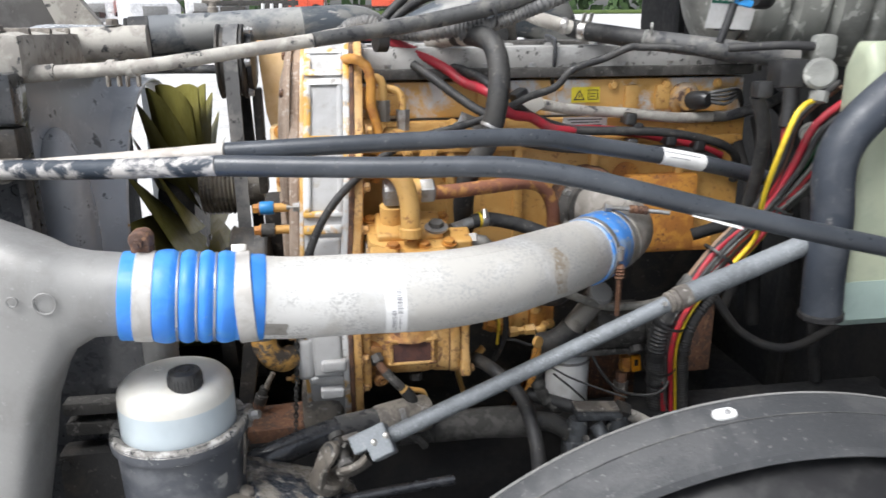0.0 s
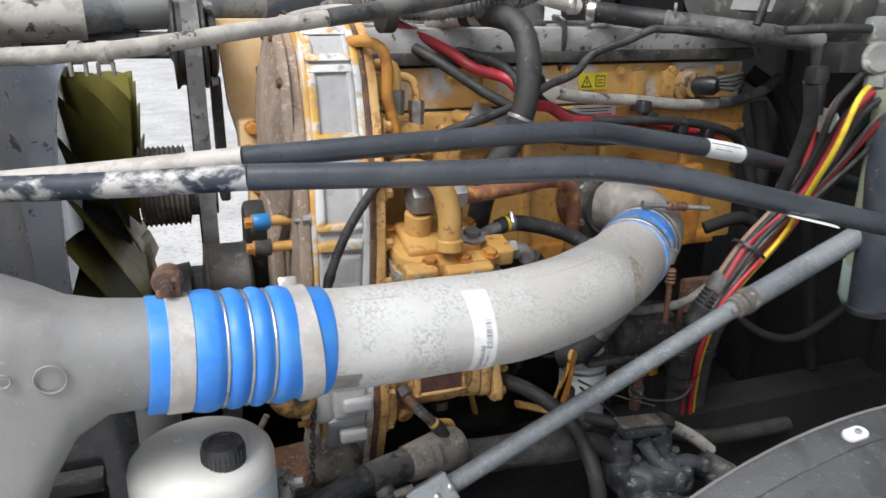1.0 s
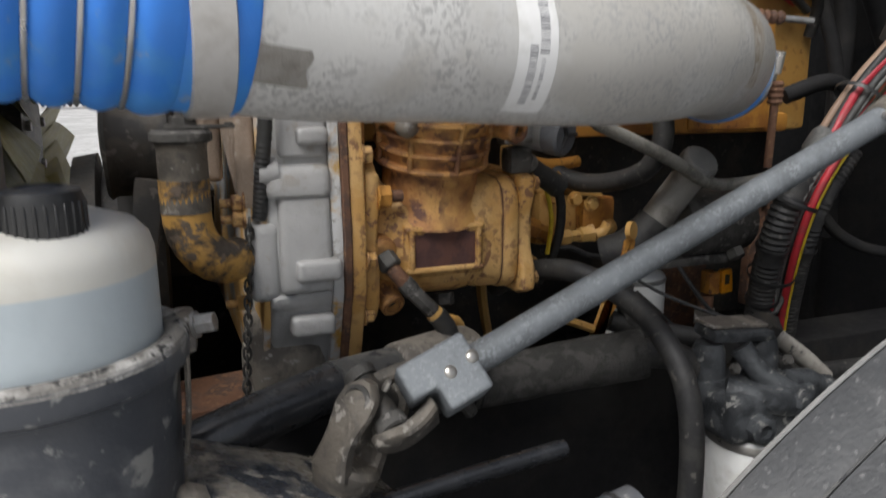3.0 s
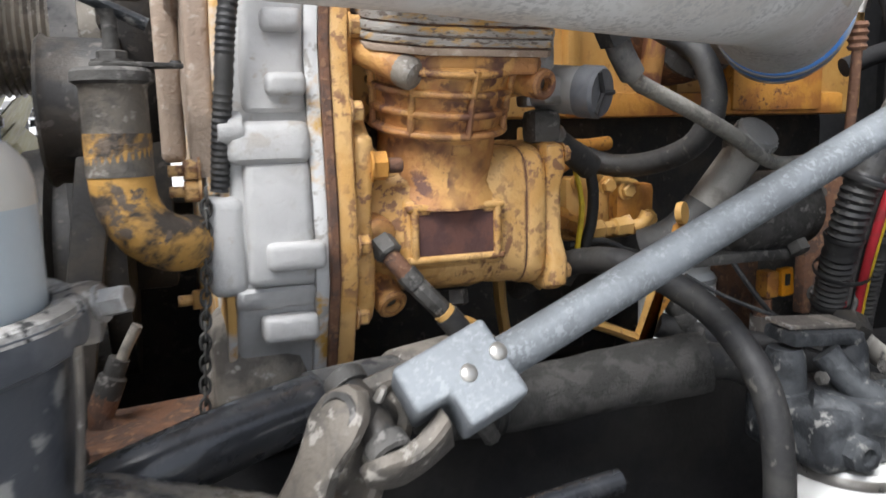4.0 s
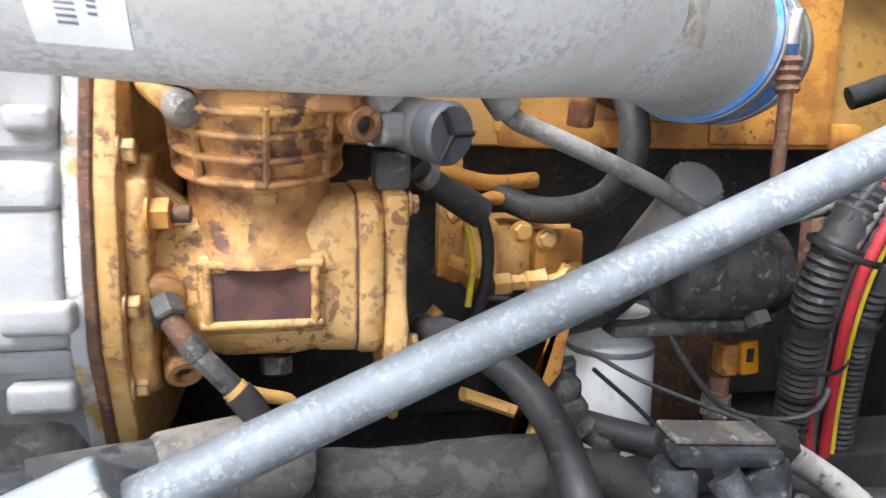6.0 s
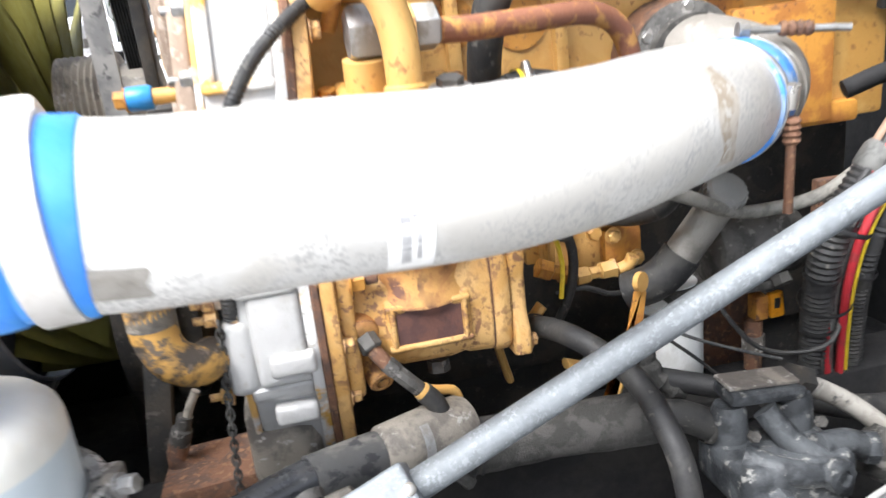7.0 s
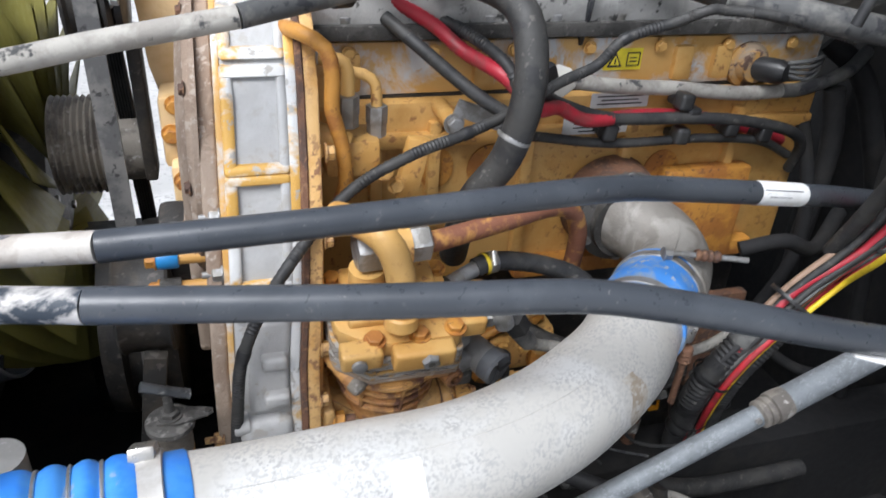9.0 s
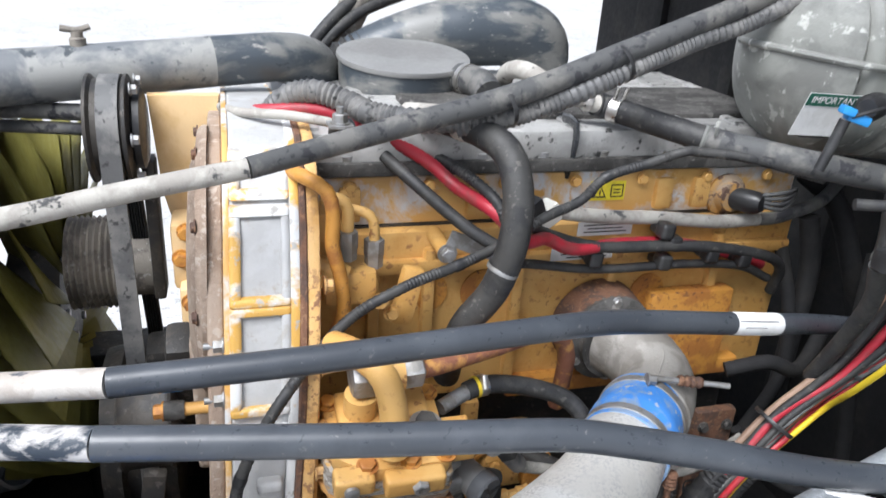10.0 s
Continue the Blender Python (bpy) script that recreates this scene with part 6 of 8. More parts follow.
def shroud():
    t = thing("fan_shroud", (-0.5, FY, 1.0), "dusty moulded fan shroud, sky sheen in its pale blue-grey colour, with a light rim", "shroud")
    n = 72
    bm = bmesh.new()
    last = None
    stations = [(-0.64, 0.0, 0.45, 6.0), (-0.62, 0.0, 0.445, 6.0), (-0.608, 0.25, 0.42, 4.5), (-0.59, 0.6, 0.38, 3.2), (-0.568, 0.9, 0.345, 2.3), (-0.545, 1.0, 0.335, 2.0), (-0.507, 1.0, 0.33, 2.0), (-0.507, 1.0, 0.325, 2.0), (-0.545, 1.0, 0.329, 2.0)]
    for x, rnd_, r, e in stations:
        ring = []
        for k in range(n):
            a = 2 * math.pi * k / n
            c, s = math.cos(a), math.sin(a)
            d = (abs(c) ** e + abs(s) ** e) ** (-1 / e)
            ring.append(bm.verts.new((x, FY + r * d * c, FZ + r * d * s)))
        if last:
            for k in range(n):
                bm.faces.new((last[k], last[(k + 1) % n], ring[(k + 1) % n], ring[k]))
        last = ring
    part("duct", bm, "shroud", t)
    # moulded bulge on the near side
    bulge = bmesh.new()
    bmesh.ops.create_icosphere(bulge, subdivisions=4, radius=1.0)
    bmesh.ops.transform(bulge, matrix=Matrix.Translation((-0.59, 0.225, 1.36)) @ Matrix.Diagonal((0.05, 0.06, 0.2, 1)), verts=bulge.verts)
    part("moulding", bulge, "shroud", t)
    edge = bmesh.new()
    rings(edge, [(-0.506, FY + 0.3275 * math.cos(k * math.pi / 40), FZ + 0.3275 * math.sin(k * math.pi / 40)) for k in range(81)], 0.0032, 6, caps=False)
    part("rim", edge, "alu", t, "pale worn rim")
    return t


shroud()


def fan():
    t = thing("cooling_fan", (-0.45, FY, FZ), "olive-yellow engine cooling fan with broad blades at rest", "fan")
    hub = part("hub", lathe([(0.05, -0.06), (0.11, -0.05), (0.115, 0.0), (0.10, 0.03), (0.05, 0.035)], (-0.45, FY, FZ), (1, 0, 0), 32), "darkmetal", t)
    for b in range(20):
        a0 = 2 * math.pi * b / 20 + 0.16
        bm = bmesh.new()
        rows = []
        nr, nc = 8, 10
        for i in range(nr + 1):
            r = 0.1 + 0.216 * i / nr
            row = []
            for j in range(nc + 1):
                s = j / nc - 0.5
                camber = 0.016 * (1 - 4 * s * s)
                wide = 0.19 * (0.8 + 0.2 * i / nr)
                row.append((-0.452 + 0.12 * s * (0.85 + 0.15 * i / nr) + camber * 0.4, r, a0 + wide * s / (0.5 * r + 0.11)))
            rows.append(row)
        for off in (0.0, 0.004):
            grid = [[bm.verts.new((x + off * 0.6, FY + r * math.cos(a - off), FZ + r * math.sin(a - off))) for x, r, a in row] for row in rows]
            for p, q in zip(grid, grid[1:]):
                for j in range(nc):
                    bm.faces.new((p[j], p[j + 1], q[j + 1], q[j]))
        part("blade", bm, "olive", t)
    for k in range(6):
        a = 2 * math.pi * k / 6
        part("hub_bolt", hexbolt((-0.42, FY + 0.075 * math.cos(a), FZ + 0.075 * math.sin(a)), (1, 0, 0), 0.014, 0.009), "dull_steel", hub)
    d = thing("fan_drive", (-0.3, FY, FZ), "dark grooved fan drive pulley", "pulley")
    prof = [(0.06, -0.05)]
    for k in range(9):
        prof += [(0.078, -0.045 + k * 0.009), (0.072, -0.0405 + k * 0.009)]
    prof += [(0.078, 0.036), (0.06, 0.04), (0.06, 0.09)]
    part("pulley", lathe(prof, (-0.345, 0.52, 1.395), (1, 0, 0), 48), "castdust", d)
    part("pulley_nose", lathe([(0.05, 0), (0.045, 0.02), (0.02, 0.024)], (-0.306, 0.52, 1.395), (1, 0, 0), 28), "darkmetal", d)
    return t


fan()


def front_drive():
    b = thing("drive_belt", (-0.27, 0.4, 1.0), "wide grey-black serpentine drive belt", "belt")
    c1, r1, c2, r2 = Vector((0.355, 1.665)), 0.066, Vector((0.445, 1.10)), 0.145
    d = (c2 - c1)
    L = d.length
    u = d / L
    n = Vector((-u.y, u.x))
    al = math.acos((r1 - r2) / L)
    pts = []
    base = math.atan2(u.y, u.x)
    for k in range(25):
        a = base + al + (2 * math.pi - 2 * al) * k / 24
        pts.append(c1 + r1 * Vector((math.cos(a), math.sin(a))))
    for k in range(25):
        a = base - al + 2 * al * k / 24
        pts.append(c2 + r2 * Vector((math.cos(a), math.sin(a))))
    bm = bmesh.new()
    prof = []
    for p in pts:
        i = len(prof)
        c = c1 if i < 25 else c2
        o = (p - c).normalized() * 0.006
        prof.append([bm.verts.new((x, *q)) for x, q in ((-0.292, p), (-0.266, p), (-0.266, p + o), (-0.292, p + o))])
    for a, c in zip(prof, prof[1:] + prof[:1]):
        for k in range(4):
            bm.faces.new((a[k], a[(k + 1) % 4], c[(k + 1) % 4], c[k]))
    part("belt", bm, "loomgrey", b)
    face = bmesh.new()
    loop = []
    for i, p in enumerate(pts):
        o = (p - (c1 if i < 25 else c2)).normalized()
        loop.append([face.verts.new((-0.291 + 0.002 * k, *(p - o * (0.0005 + 0.0025 * (k % 2))))) for k in range(13)])
    for a, c in zip(loop, loop[1:] + loop[:1]):
        for k in range(12):
            face.faces.new((a[k], a[k + 1], c[k + 1], c[k]))
    part("ribbed_face", face, "blackpl", b)
    a = thing("belt_driven_pump", (-0.23, 0.355, 1.59), "black belt-driven accessory with a pulley", "accessory")
    part("pulley", lathe([(0.02, -0.035), (0.03, -0.03), (0.072, -0.028), (0.072, -0.024), (0.066, -0.02), (0.066, 0.014), (0.072, 0.018), (0.072, 0.022), (0.03, 0.03)], (-0.28, 0.355, 1.665), (1, 0, 0), 40), "darkmetal", a)
    part("clutch", lathe([(0.05, 0), (0.055, 0.004), (0.055, 0.012), (0.045, 0.016)], (-0.255, 0.355, 1.665), (1, 0, 0), 32), "blackpl", a)
    for k in range(6):
        an = 2 * math.pi * k / 6
        part("bolt", hexbolt((-0.253, 0.355 + 0.06 * math.cos(an), 1.665 + 0.068 * math.sin(an)), (1, 0, 0), 0.012, 0.01), "dull_steel", a)
    part("bracket", box((-0.245, 0.40, 1.5), (0.018, 0.05, 0.22), 0.006), "darkmetal", a)
    for z, r in ((1.672, 0.012), (1.648, 0.009)):
        s = thing("air_line", (-0.42, 0.42, z), "dark dusty tube running forward to the radiator", "pipe", "air lines")
        part("tube", tube([(-0.58, 0.46, z - 0.006), (-0.45, 0.44, z), (-0.3, 0.41, z)], r, 14), "halfdust", s)
    m = thing("front_crossmember", (-0.25, 0.62, 0.75), "grimy black steel crossmember under the engine front", "crossmember")
    part("beam", box((-0.27, 0.64, 0.96), (0.34, 0.06, 0.42), 0.012), "darkmetal", m)
    part("flange", box((-0.27, 0.63, 1.172), (0.35, 0.09, 0.012), 0.003), "darkmetal", m)
    part("stay", box((-0.235, 0.46, 1.17), (0.1, 0.08, 0.2), 0.012), "darkmetal", m)
    k = thing("crank_pulley", (-0.27, 0.42, 1.04), "dark heavy crankshaft damper pulley", "pulley")
    part("damper", lathe([(0.05, -0.075), (0.09, -0.07), (0.15, -0.06), (0.155, -0.03), (0.13, -0.025), (0.13, 0.02), (0.14, 0.025), (0.14, 0.05), (0.05, 0.055)], (-0.29, 0.445, 1.10), (1, 0, 0), 56), "darkmetal", k)
    lo = thing("idler_pulley", (-0.25, 0.2, 1.22), "dark idler pulley beside the gear housing", "pulley")
    part("drum", lathe([(0.02, -0.045), (0.068, -0.04), (0.072, -0.036), (0.068, -0.03), (0.068, 0.02), (0.072, 0.026), (0.07, 0.03), (0.02, 0.035)], (-0.255, 0.215, 1.29), (1, 0, 0), 40), "darkmetal", lo)
    part("arm", box((-0.21, 0.24, 1.34), (0.04, 0.06, 0.16), 0.012, (18, 0, 0)), "darkmetal", lo)
    p = thing("mounting_plate", (-0.19, 0.4, 1.5), "faded tan painted steel mounting plate", "bracket")
    bm = prism([(1.705, -0.238), (1.705, -0.142), (1.64, -0.15), (1.56, -0.168), (1.50, -0.185), (1.49, -0.212), (1.56, -0.228)], "y", 0.38, 0.40, 0.004)
    part("plate", bm, "tan", p)
    part("block", box((-0.202, 0.34, 1.49), (0.032, 0.07, 0.1), 0.008), "tan", p)
    part("block", box((-0.195, 0.31, 1.405), (0.03, 0.07, 0.1), 0.008), "tan", p)
    for x, y, z in ((-0.196, 0.305, 1.53), (-0.205, 0.305, 1.49), (-0.195, 0.275, 1.435)):
        part("bolt", hexbolt((x, y, z), (0, -1, 0), 0.018, 0.014), "yellow_worn", p)
    for z in (1.425, 1.385):
        s = thing("spacer_bolt", (-0.2, 0.08, z), "yellow bolt with a blue spacer on the gear housing", "bolt", "spacer bolts")
        part("bolt", hexbolt((-0.225, 0.09, z), (-1, 0, 0), 0.016, 0.012), "yellow_worn", s)
        part("spacer", lathe([(0.011, 0), (0.012, 0.002), (0.012, 0.022), (0.011, 0.024)], (-0.225, 0.09, z), (1, 0, 0), 16), "bluecon" if z > 1.4 else "dirtymetal", s)
        part("stud", lathe([(0.008, 0.02), (0.008, 0.055)], (-0.225, 0.09, z), (1, 0, 0), 12), "yellow", s)
    q = thing("radiator_pipe", (-0.2, 0.35, 1.66), "black coolant pipe dulled by pale dust, with a valve on top", "pipe")
    part("pipe", tube([(-0.13, 0.375, 1.7245), (-0.1, 0.381, 1.726), (-0.03, 0.396, 1.729), (0.01, 0.42, 1.722), (0.035, 0.46, 1.70), (0.04, 0.50, 1.65)], 0.0375, 32), "darkpipe", q)
    part("dusty_run", tube([(-0.44, 0.311, 1.705), (-0.41, 0.318, 1.708), (-0.3, 0.339, 1.714), (-0.13, 0.375, 1.7245)], 0.0376, 32), "dustpipe", q, "front length under pale dust")
    part("hose_joint", lathe([(0.037, -0.02), (0.039, -0.018), (0.039, 0.018), (0.037, 0.02)], (-0.445, 0.31, 1.7045), (1, 0.15, 0.04), 32), "rubber", q)
    v = part("valve", lathe([(0.011, 0), (0.011, 0.014), (0.008, 0.016), (0.008, 0.024)], (-0.305, 0.338, 1.746), (0, 0, 1), 14), "castdust", q, "small dusty bleed valve")
    part("valve_lever", tube([(-0.325, 0.334, 1.774), (-0.305, 0.338, 1.771), (-0.288, 0.342, 1.776)], 0.0045, 8), "castdust", v)
    q.location += Vector((-0.02, 0.1, 0.01))
    return b


front_drive()


# ---- low on the front of the engine ----
def front_low():
    e = thing("coolant_elbow", (-0.2, -0.01, 1.15), "dark cast coolant elbow with flaking yellow paint and a drain valve", "elbow")
    part("neck", lathe([(0.0212, 0), (0.0207, 0.02), (0.0207, 0.056), (0.022, 0.06)], (-0.2235, -0.01, 1.247), (0.0, 0, 1), 28), "yokecast", e, "grimy brown upright neck")
    part("bend", tube([(-0.2235, -0.01, 1.275), (-0.2235, -0.01, 1.25), (-0.221, -0.01, 1.228), (-0.211, -0.01, 1.21), (-0.196, -0.004, 1.2), (-0.188, 0.006, 1.198), (-0.182, 0.018, 1.197)], lambda s, m: 0.0211 - 0.0015 * s, 28), "flaky", e)
    part("flange", lathe([(0.022, 0), (0.0255, 0.002), (0.0255, 0.008), (0.023, 0.0105), (0.006, 0.011)], (-0.2235, -0.01, 1.306), (0, 0, 1), 32), "dirtymetal", e, "grey flat cap")
    lv = part("lever", prism([(-0.215, -0.024), (-0.185, -0.016), (-0.179, -0.012), (-0.179, -0.006), (-0.185, -0.003), (-0.215, 0.004), (-0.236, -0.002), (-0.236, -0.02)], "z", 1.3172, 1.3202, 0.001), "dirtymetal", e)
    part("rivet", lathe([(0.004, 0), (0.0035, 0.002)], (-0.184, -0.0095, 1.32), (0, 0, 1), 12), "darkmetal", lv)
    part("nut", hexbolt((-0.2225, -0.01, 1.32), (0, 0, 1), 0.017, 0.008), "dirtymetal", e)
    part("stem", lathe([(0.005, 0), (0.005, 0.022), (0.008, 0.026)], (-0.2225, -0.01, 1.327), (0, 0, 1), 14), "dirtymetal", e)
    part("handle", tube([(-0.246, -0.012, 1.366), (-0.2225, -0.01, 1.355), (-0.2, -0.008, 1.345)], 0.0072, 12, squash=0.6), "headcast", e, "dull grey T handle")
    e.location += Vector((0.002, -0.036, -0.008))
    ch = thing("safety_chain", (-0.18, 0.0, 1.05), "small grimy chain hanging beside the gear housing", "chain")
    n = 22
    for k in range(n):
        z = 1.222 - k * 0.0081
        x = -0.168 - 0.0006 * k
        link = bmesh.new()
        flip = k % 2
        pts = []
        for j in range(15):
            a = 2 * math.pi * j / 14
            s, c = math.sin(a) * 0.0066, math.cos(a) * 0.0034
            pts.append((x + (c if flip else 0), -0.034 + (0 if flip else c), z + s))
        rings(link, pts, 0.0013, 6, caps=False)
        part("link", link, "dirtymetal", ch)
    pc = thing("drain_cock", (-0.24, 0.1, 1.03), "dull grey drain cock with a tall handle", "valve")
    part("handle", tube([(-0.226, 0.1, 1.103), (-0.236, 0.1, 1.085), (-0.243, 0.1, 1.07)], 0.005, 10), "castdust", pc)
    part("body", lathe([(0.009, 0), (0.009, 0.015), (0.012, 0.017), (0.012, 0.035)], (-0.243, 0.1, 1.075), (-0.4, 0, -1), 14), "dirtymetal", pc)
    part("elbow", tube([(-0.255, 0.1, 1.045), (-0.262, 0.1, 1.02), (-0.24, 0.1, 1.005)], 0.012, 12), "rust", pc)
    sh = thing("support_bracket", (-0.18, 0.1, 0.98), "rust-brown steel bracket under the gear housing", "bracket")
    part("plate", box((-0.19, 0.09, 1.005), (0.17, 0.1, 0.03), 0.006, (0, -3, 0)), "rust", sh)
    part("lug", box((-0.155, 0.07, 1.045), (0.035, 0.04, 0.06), 0.01), "castdust", sh)
    po = thing("support_post", (-0.29, 0.15, 0.75), "grimy black upright post beside the pulley", "post")
    part("post", box((-0.29, 0.15, 1.0), (0.03, 0.02, 0.5), 0.004, (0, 9, 0)), "darkmetal", po)
    dn = thing("lower_hose", (-0.1, -0.1, 1.06), "black rubber hose running along the chassis", "hose")
    part("hose", tube([(-0.45, -0.09, 0.975), (-0.36, -0.115, 1.01), (-0.29, -0.125, 1.036), (-0.21, -0.128, 1.067), (-0.11, -0.085, 1.077), (-0.02, -0.05, 1.07)], 0.0215, 24), "blackpaint", dn)
    part("dusty_sleeve", tube([(-0.11, -0.085, 1.077), (-0.06, -0.064, 1.074), (-0.02, -0.05, 1.07)], 0.0235, 24), "halfdust", dn, "dust-greyed hose end")
    part("joint", lathe([(0.024, -0.034), (0.0275, -0.03), (0.03, 0.0), (0.0325, 0.03), (0.0328, 0.062), (0.03, 0.068)], (-0.012, -0.047, 1.07), (1, 0.4, -0.1), 28), "castdust", dn, "dusty clamped joint")
    part("joint_clamp", lathe([(0.03, -0.005), (0.031, 0.005)], (-0.005, -0.045, 1.069), (1, 0.4, -0.1), 28), "dull_steel", dn)
    fo = thing("padded_hose", (0.15, -0.08, 1.02), "thick black hose in a frayed felt cover", "hose")
    part("cover", tube([(-0.005, -0.028, 1.04), (0.05, -0.012, 1.03), (0.11, -0.014, 1.028), (0.155, -0.03, 1.038), (0.2, -0.055, 1.05), (0.24, -0.07, 1.057)], lambda s, m: 0.0305 - 0.004 * s + 0.0009 * math.sin(9 * s) + 0.0004 * math.sin(41 * s), 28, 0.006), "foam", fo)
    part("bare_end", tube([(0.235, -0.07, 1.057), (0.265, -0.078, 1.056), (0.295, -0.085, 1.04), (0.32, -0.09, 1.02)], 0.0165, 20), "rubber", fo, "bare grimy hose end")
    part("end_band", lathe([(0.017, -0.006), (0.0185, -0.004), (0.0185, 0.004), (0.017, 0.006)], (0.293, -0.0845, 1.041), (0.9, 0, -0.4), 22, caps=False), "dirtymetal", fo)
    part("loose_end", tube([(0.255, 0.0, 1.115), (0.262, -0.006, 1.09), (0.272, -0.012, 1.066), (0.29, -0.018, 1.052), (0.302, -0.02, 1.046)], lambda s, m: 0.0135 - 0.004 * s + 0.0016 * math.sin(31 * s), 14, 0.005), "foam", fo, "torn felt hanging by the filter")
    for k, x in enumerate((0.052, 0.062, 0.2)):
        part("crease", lathe([(0.0298 - 0.004 * (k == 2), -0.002), (0.0312 - 0.004 * (k == 2), 0), (0.0298 - 0.004 * (k == 2), 0.002)], (x, -0.013 if k < 2 else -0.055, 1.03 if k < 2 else 1.05), (1, 0.06 - 0.08 * k, 0.05 * k), 24, caps=False), "rubber", fo)
    part("fray", tube([(0.0, -0.055, 1.045), (0.03, -0.05, 1.03), (0.045, -0.046, 1.01)], 0.008, 8), "foam", fo)
    ar = thing("drain_hose", (0.2, -0.09, 0.95), "dull black drain hose arching down past the shaft", "hose")
    part("hose_clip", lathe([(0.0128, -0.005), (0.014, -0.004), (0.014, 0.004), (0.0128, 0.005)], (0.15, 0.03, 1.135), (0.2, -0.9, 0.25), 24, caps=False), "dirtymetal", ar)
    part("hose", tube([(0.14, 0.1, 1.1), (0.15, 0.03, 1.135), (0.1675, -0.045, 1.149), (0.2, -0.0952, 1.1274), (0.2105, -0.14, 1.1), (0.2162, -0.1743, 1.0525), (0.2165, -0.186, 0.96), (0.21, -0.18, 0.8)], 0.0118, 22), "rubber", ar)


front_low()


# ---- low on the side: fuel pump, filters, lines ----
def side_low():
    f = thing("fuel_pump", (0.22, 0.09, 1.12), "yellow fuel transfer pump with brass-yellow fittings", "pump")
    part("body", box((0.235, 0.11, 1.175), (0.11, 0.09, 0.07), 0.014), "yellow", f)
    part("cover", box((0.265, 0.055, 1.18), (0.05, 0.02, 0.05), 0.007), "yellow_worn", f)
    part("flange", box((0.19, 0.06, 1.185), (0.03, 0.03, 0.06), 0.007), "yellow", f)
    for x, z in ((0.25, 1.198), (0.28, 1.165), (0.19, 1.21), (0.225, 1.205)):
        part("bolt", hexbolt((x, 0.043, z), (0, -1, 0), 0.014, 0.009), "yellow", f)
    part("fitting", lathe([(0.013, 0), (0.013, 0.016), (0.01, 0.018), (0.01, 0.03), (0.0125, 0.032), (0.0125, 0.045)], (0.148, 0.03, 1.178), (0.9, 0, -0.4), 6), "yellow_worn", f)
    part("fitting", lathe([(0.011, 0), (0.011, 0.015), (0.008, 0.018), (0.008, 0.03), (0.011, 0.032), (0.011, 0.046), (0.013, 0.05)], (0.195, 0.03, 1.158), (1, 0, 0.06), 6), "yellow", f)
    part("elbow", tube([(0.25, 0.03, 1.158), (0.262, 0.028, 1.162), (0.268, 0.026, 1.174)], 0.008, 12), "yellow", f)
    part("upper_tube", tube([(0.16, 0.06, 1.215), (0.2, 0.06, 1.235), (0.24, 0.07, 1.225), (0.27, 0.09, 1.22)], 0.0065, 12), "yellow_worn", f)
    part("upper_tube", tube([(0.15, 0.07, 1.26), (0.2, 0.07, 1.248), (0.25, 0.08, 1.25)], 0.008, 12), "yellow_worn", f)
    part("stay", box((0.175, 0.13, 1.21), (0.025, 0.02, 0.12), 0.004), "yellow", f)
    part("yellow_lead", tube([(0.16, 0.0, 1.225), (0.168, 0.0, 1.19), (0.166, 0.005, 1.145)], 0.003, 8), "wyellow", f)
    part("lead", tube([(0.165, 0.02, 1.145), (0.2, 0.01, 1.15), (0.225, 0.01, 1.138), (0.26, 0.02, 1.13)], 0.0035, 8), "rubber", f)
    f.location += Vector((0.035, 0.075, -0.004))
    for pts in ([(0.119, 0.10, 1.13), (0.127, 0.11, 1.08), (0.14, 0.12, 1.03)], [(0.14, 0.06, 1.11), (0.17, 0.06, 1.145)], [(0.276, 0.045, 1.10), (0.262, 0.045, 1.06), (0.249, 0.05, 1.02)], [(0.19, 0.05, 1.072), (0.225, 0.05, 1.058), (0.255, 0.05, 1.045)]):
        s = thing("yellow_strut", pts[0], "yellow painted steel strut under the pump", "strut", "yellow struts")
        part("bar", tube(pts, 0.011, 8, squash=0.5), "yellow", s)
    bo = thing("booted_lead", (0.2, 0.07, 1.12), "black sensor lead in a rubber boot", "cable")
    part("boot", tube([(0.15, 0.049, 1.263), (0.172, 0.056, 1.246), (0.192, 0.064, 1.235), (0.2078, 0.0691, 1.2249)], lambda s, m: 0.0095 + 0.004 * min(1, s * 1.4), 16), "rubber", bo)
    part("clip", lathe([(0.0105, -0.005), (0.0115, 0), (0.0105, 0.005)], (0.157, 0.051, 1.2575), (0.75, 0.25, -0.6), 16), "dull_steel", bo)
    part("lead", tube([(0.206, 0.069, 1.227), (0.2155, 0.074, 1.2), (0.217, 0.08, 1.165), (0.2098, 0.0876, 1.131), (0.2, 0.1, 1.1)], 0.0058, 12), "rubber", bo)
    sp = thing("support_strap", (0.24, -0.01, 1.06), "yellow painted steel strap with an eye at its top", "strap")
    part("bar", prism([(1.055, 0.21), (1.055, 0.222), (1.12, 0.237), (1.172, 0.248), (1.178, 0.258), (1.17, 0.2615), (1.11, 0.252)], "y", -0.016, -0.012, 0.001), "yellow_worn", sp)
    part("eye", lathe([(0.004, -0.003), (0.0105, -0.003), (0.0105, 0.003), (0.004, 0.003)], (0.2545, -0.0165, 1.1835), (0.6, -1, 0.1), 20), "yellow", sp)
    g = thing("air_governor", (0.13, -0.02, 1.27), "grey governor cylinder with a black ribbed end cap", "governor")
    GA = Vector((0.5, -0.85, -0.12)).normalized()
    GC = Vector((0.159, -0.029, 1.293)) - GA * 0.059
    part("body", lathe([(0.018, -0.005), (0.021, 0.0), (0.021, 0.042)], GC, GA, 28), "castgrey", g)
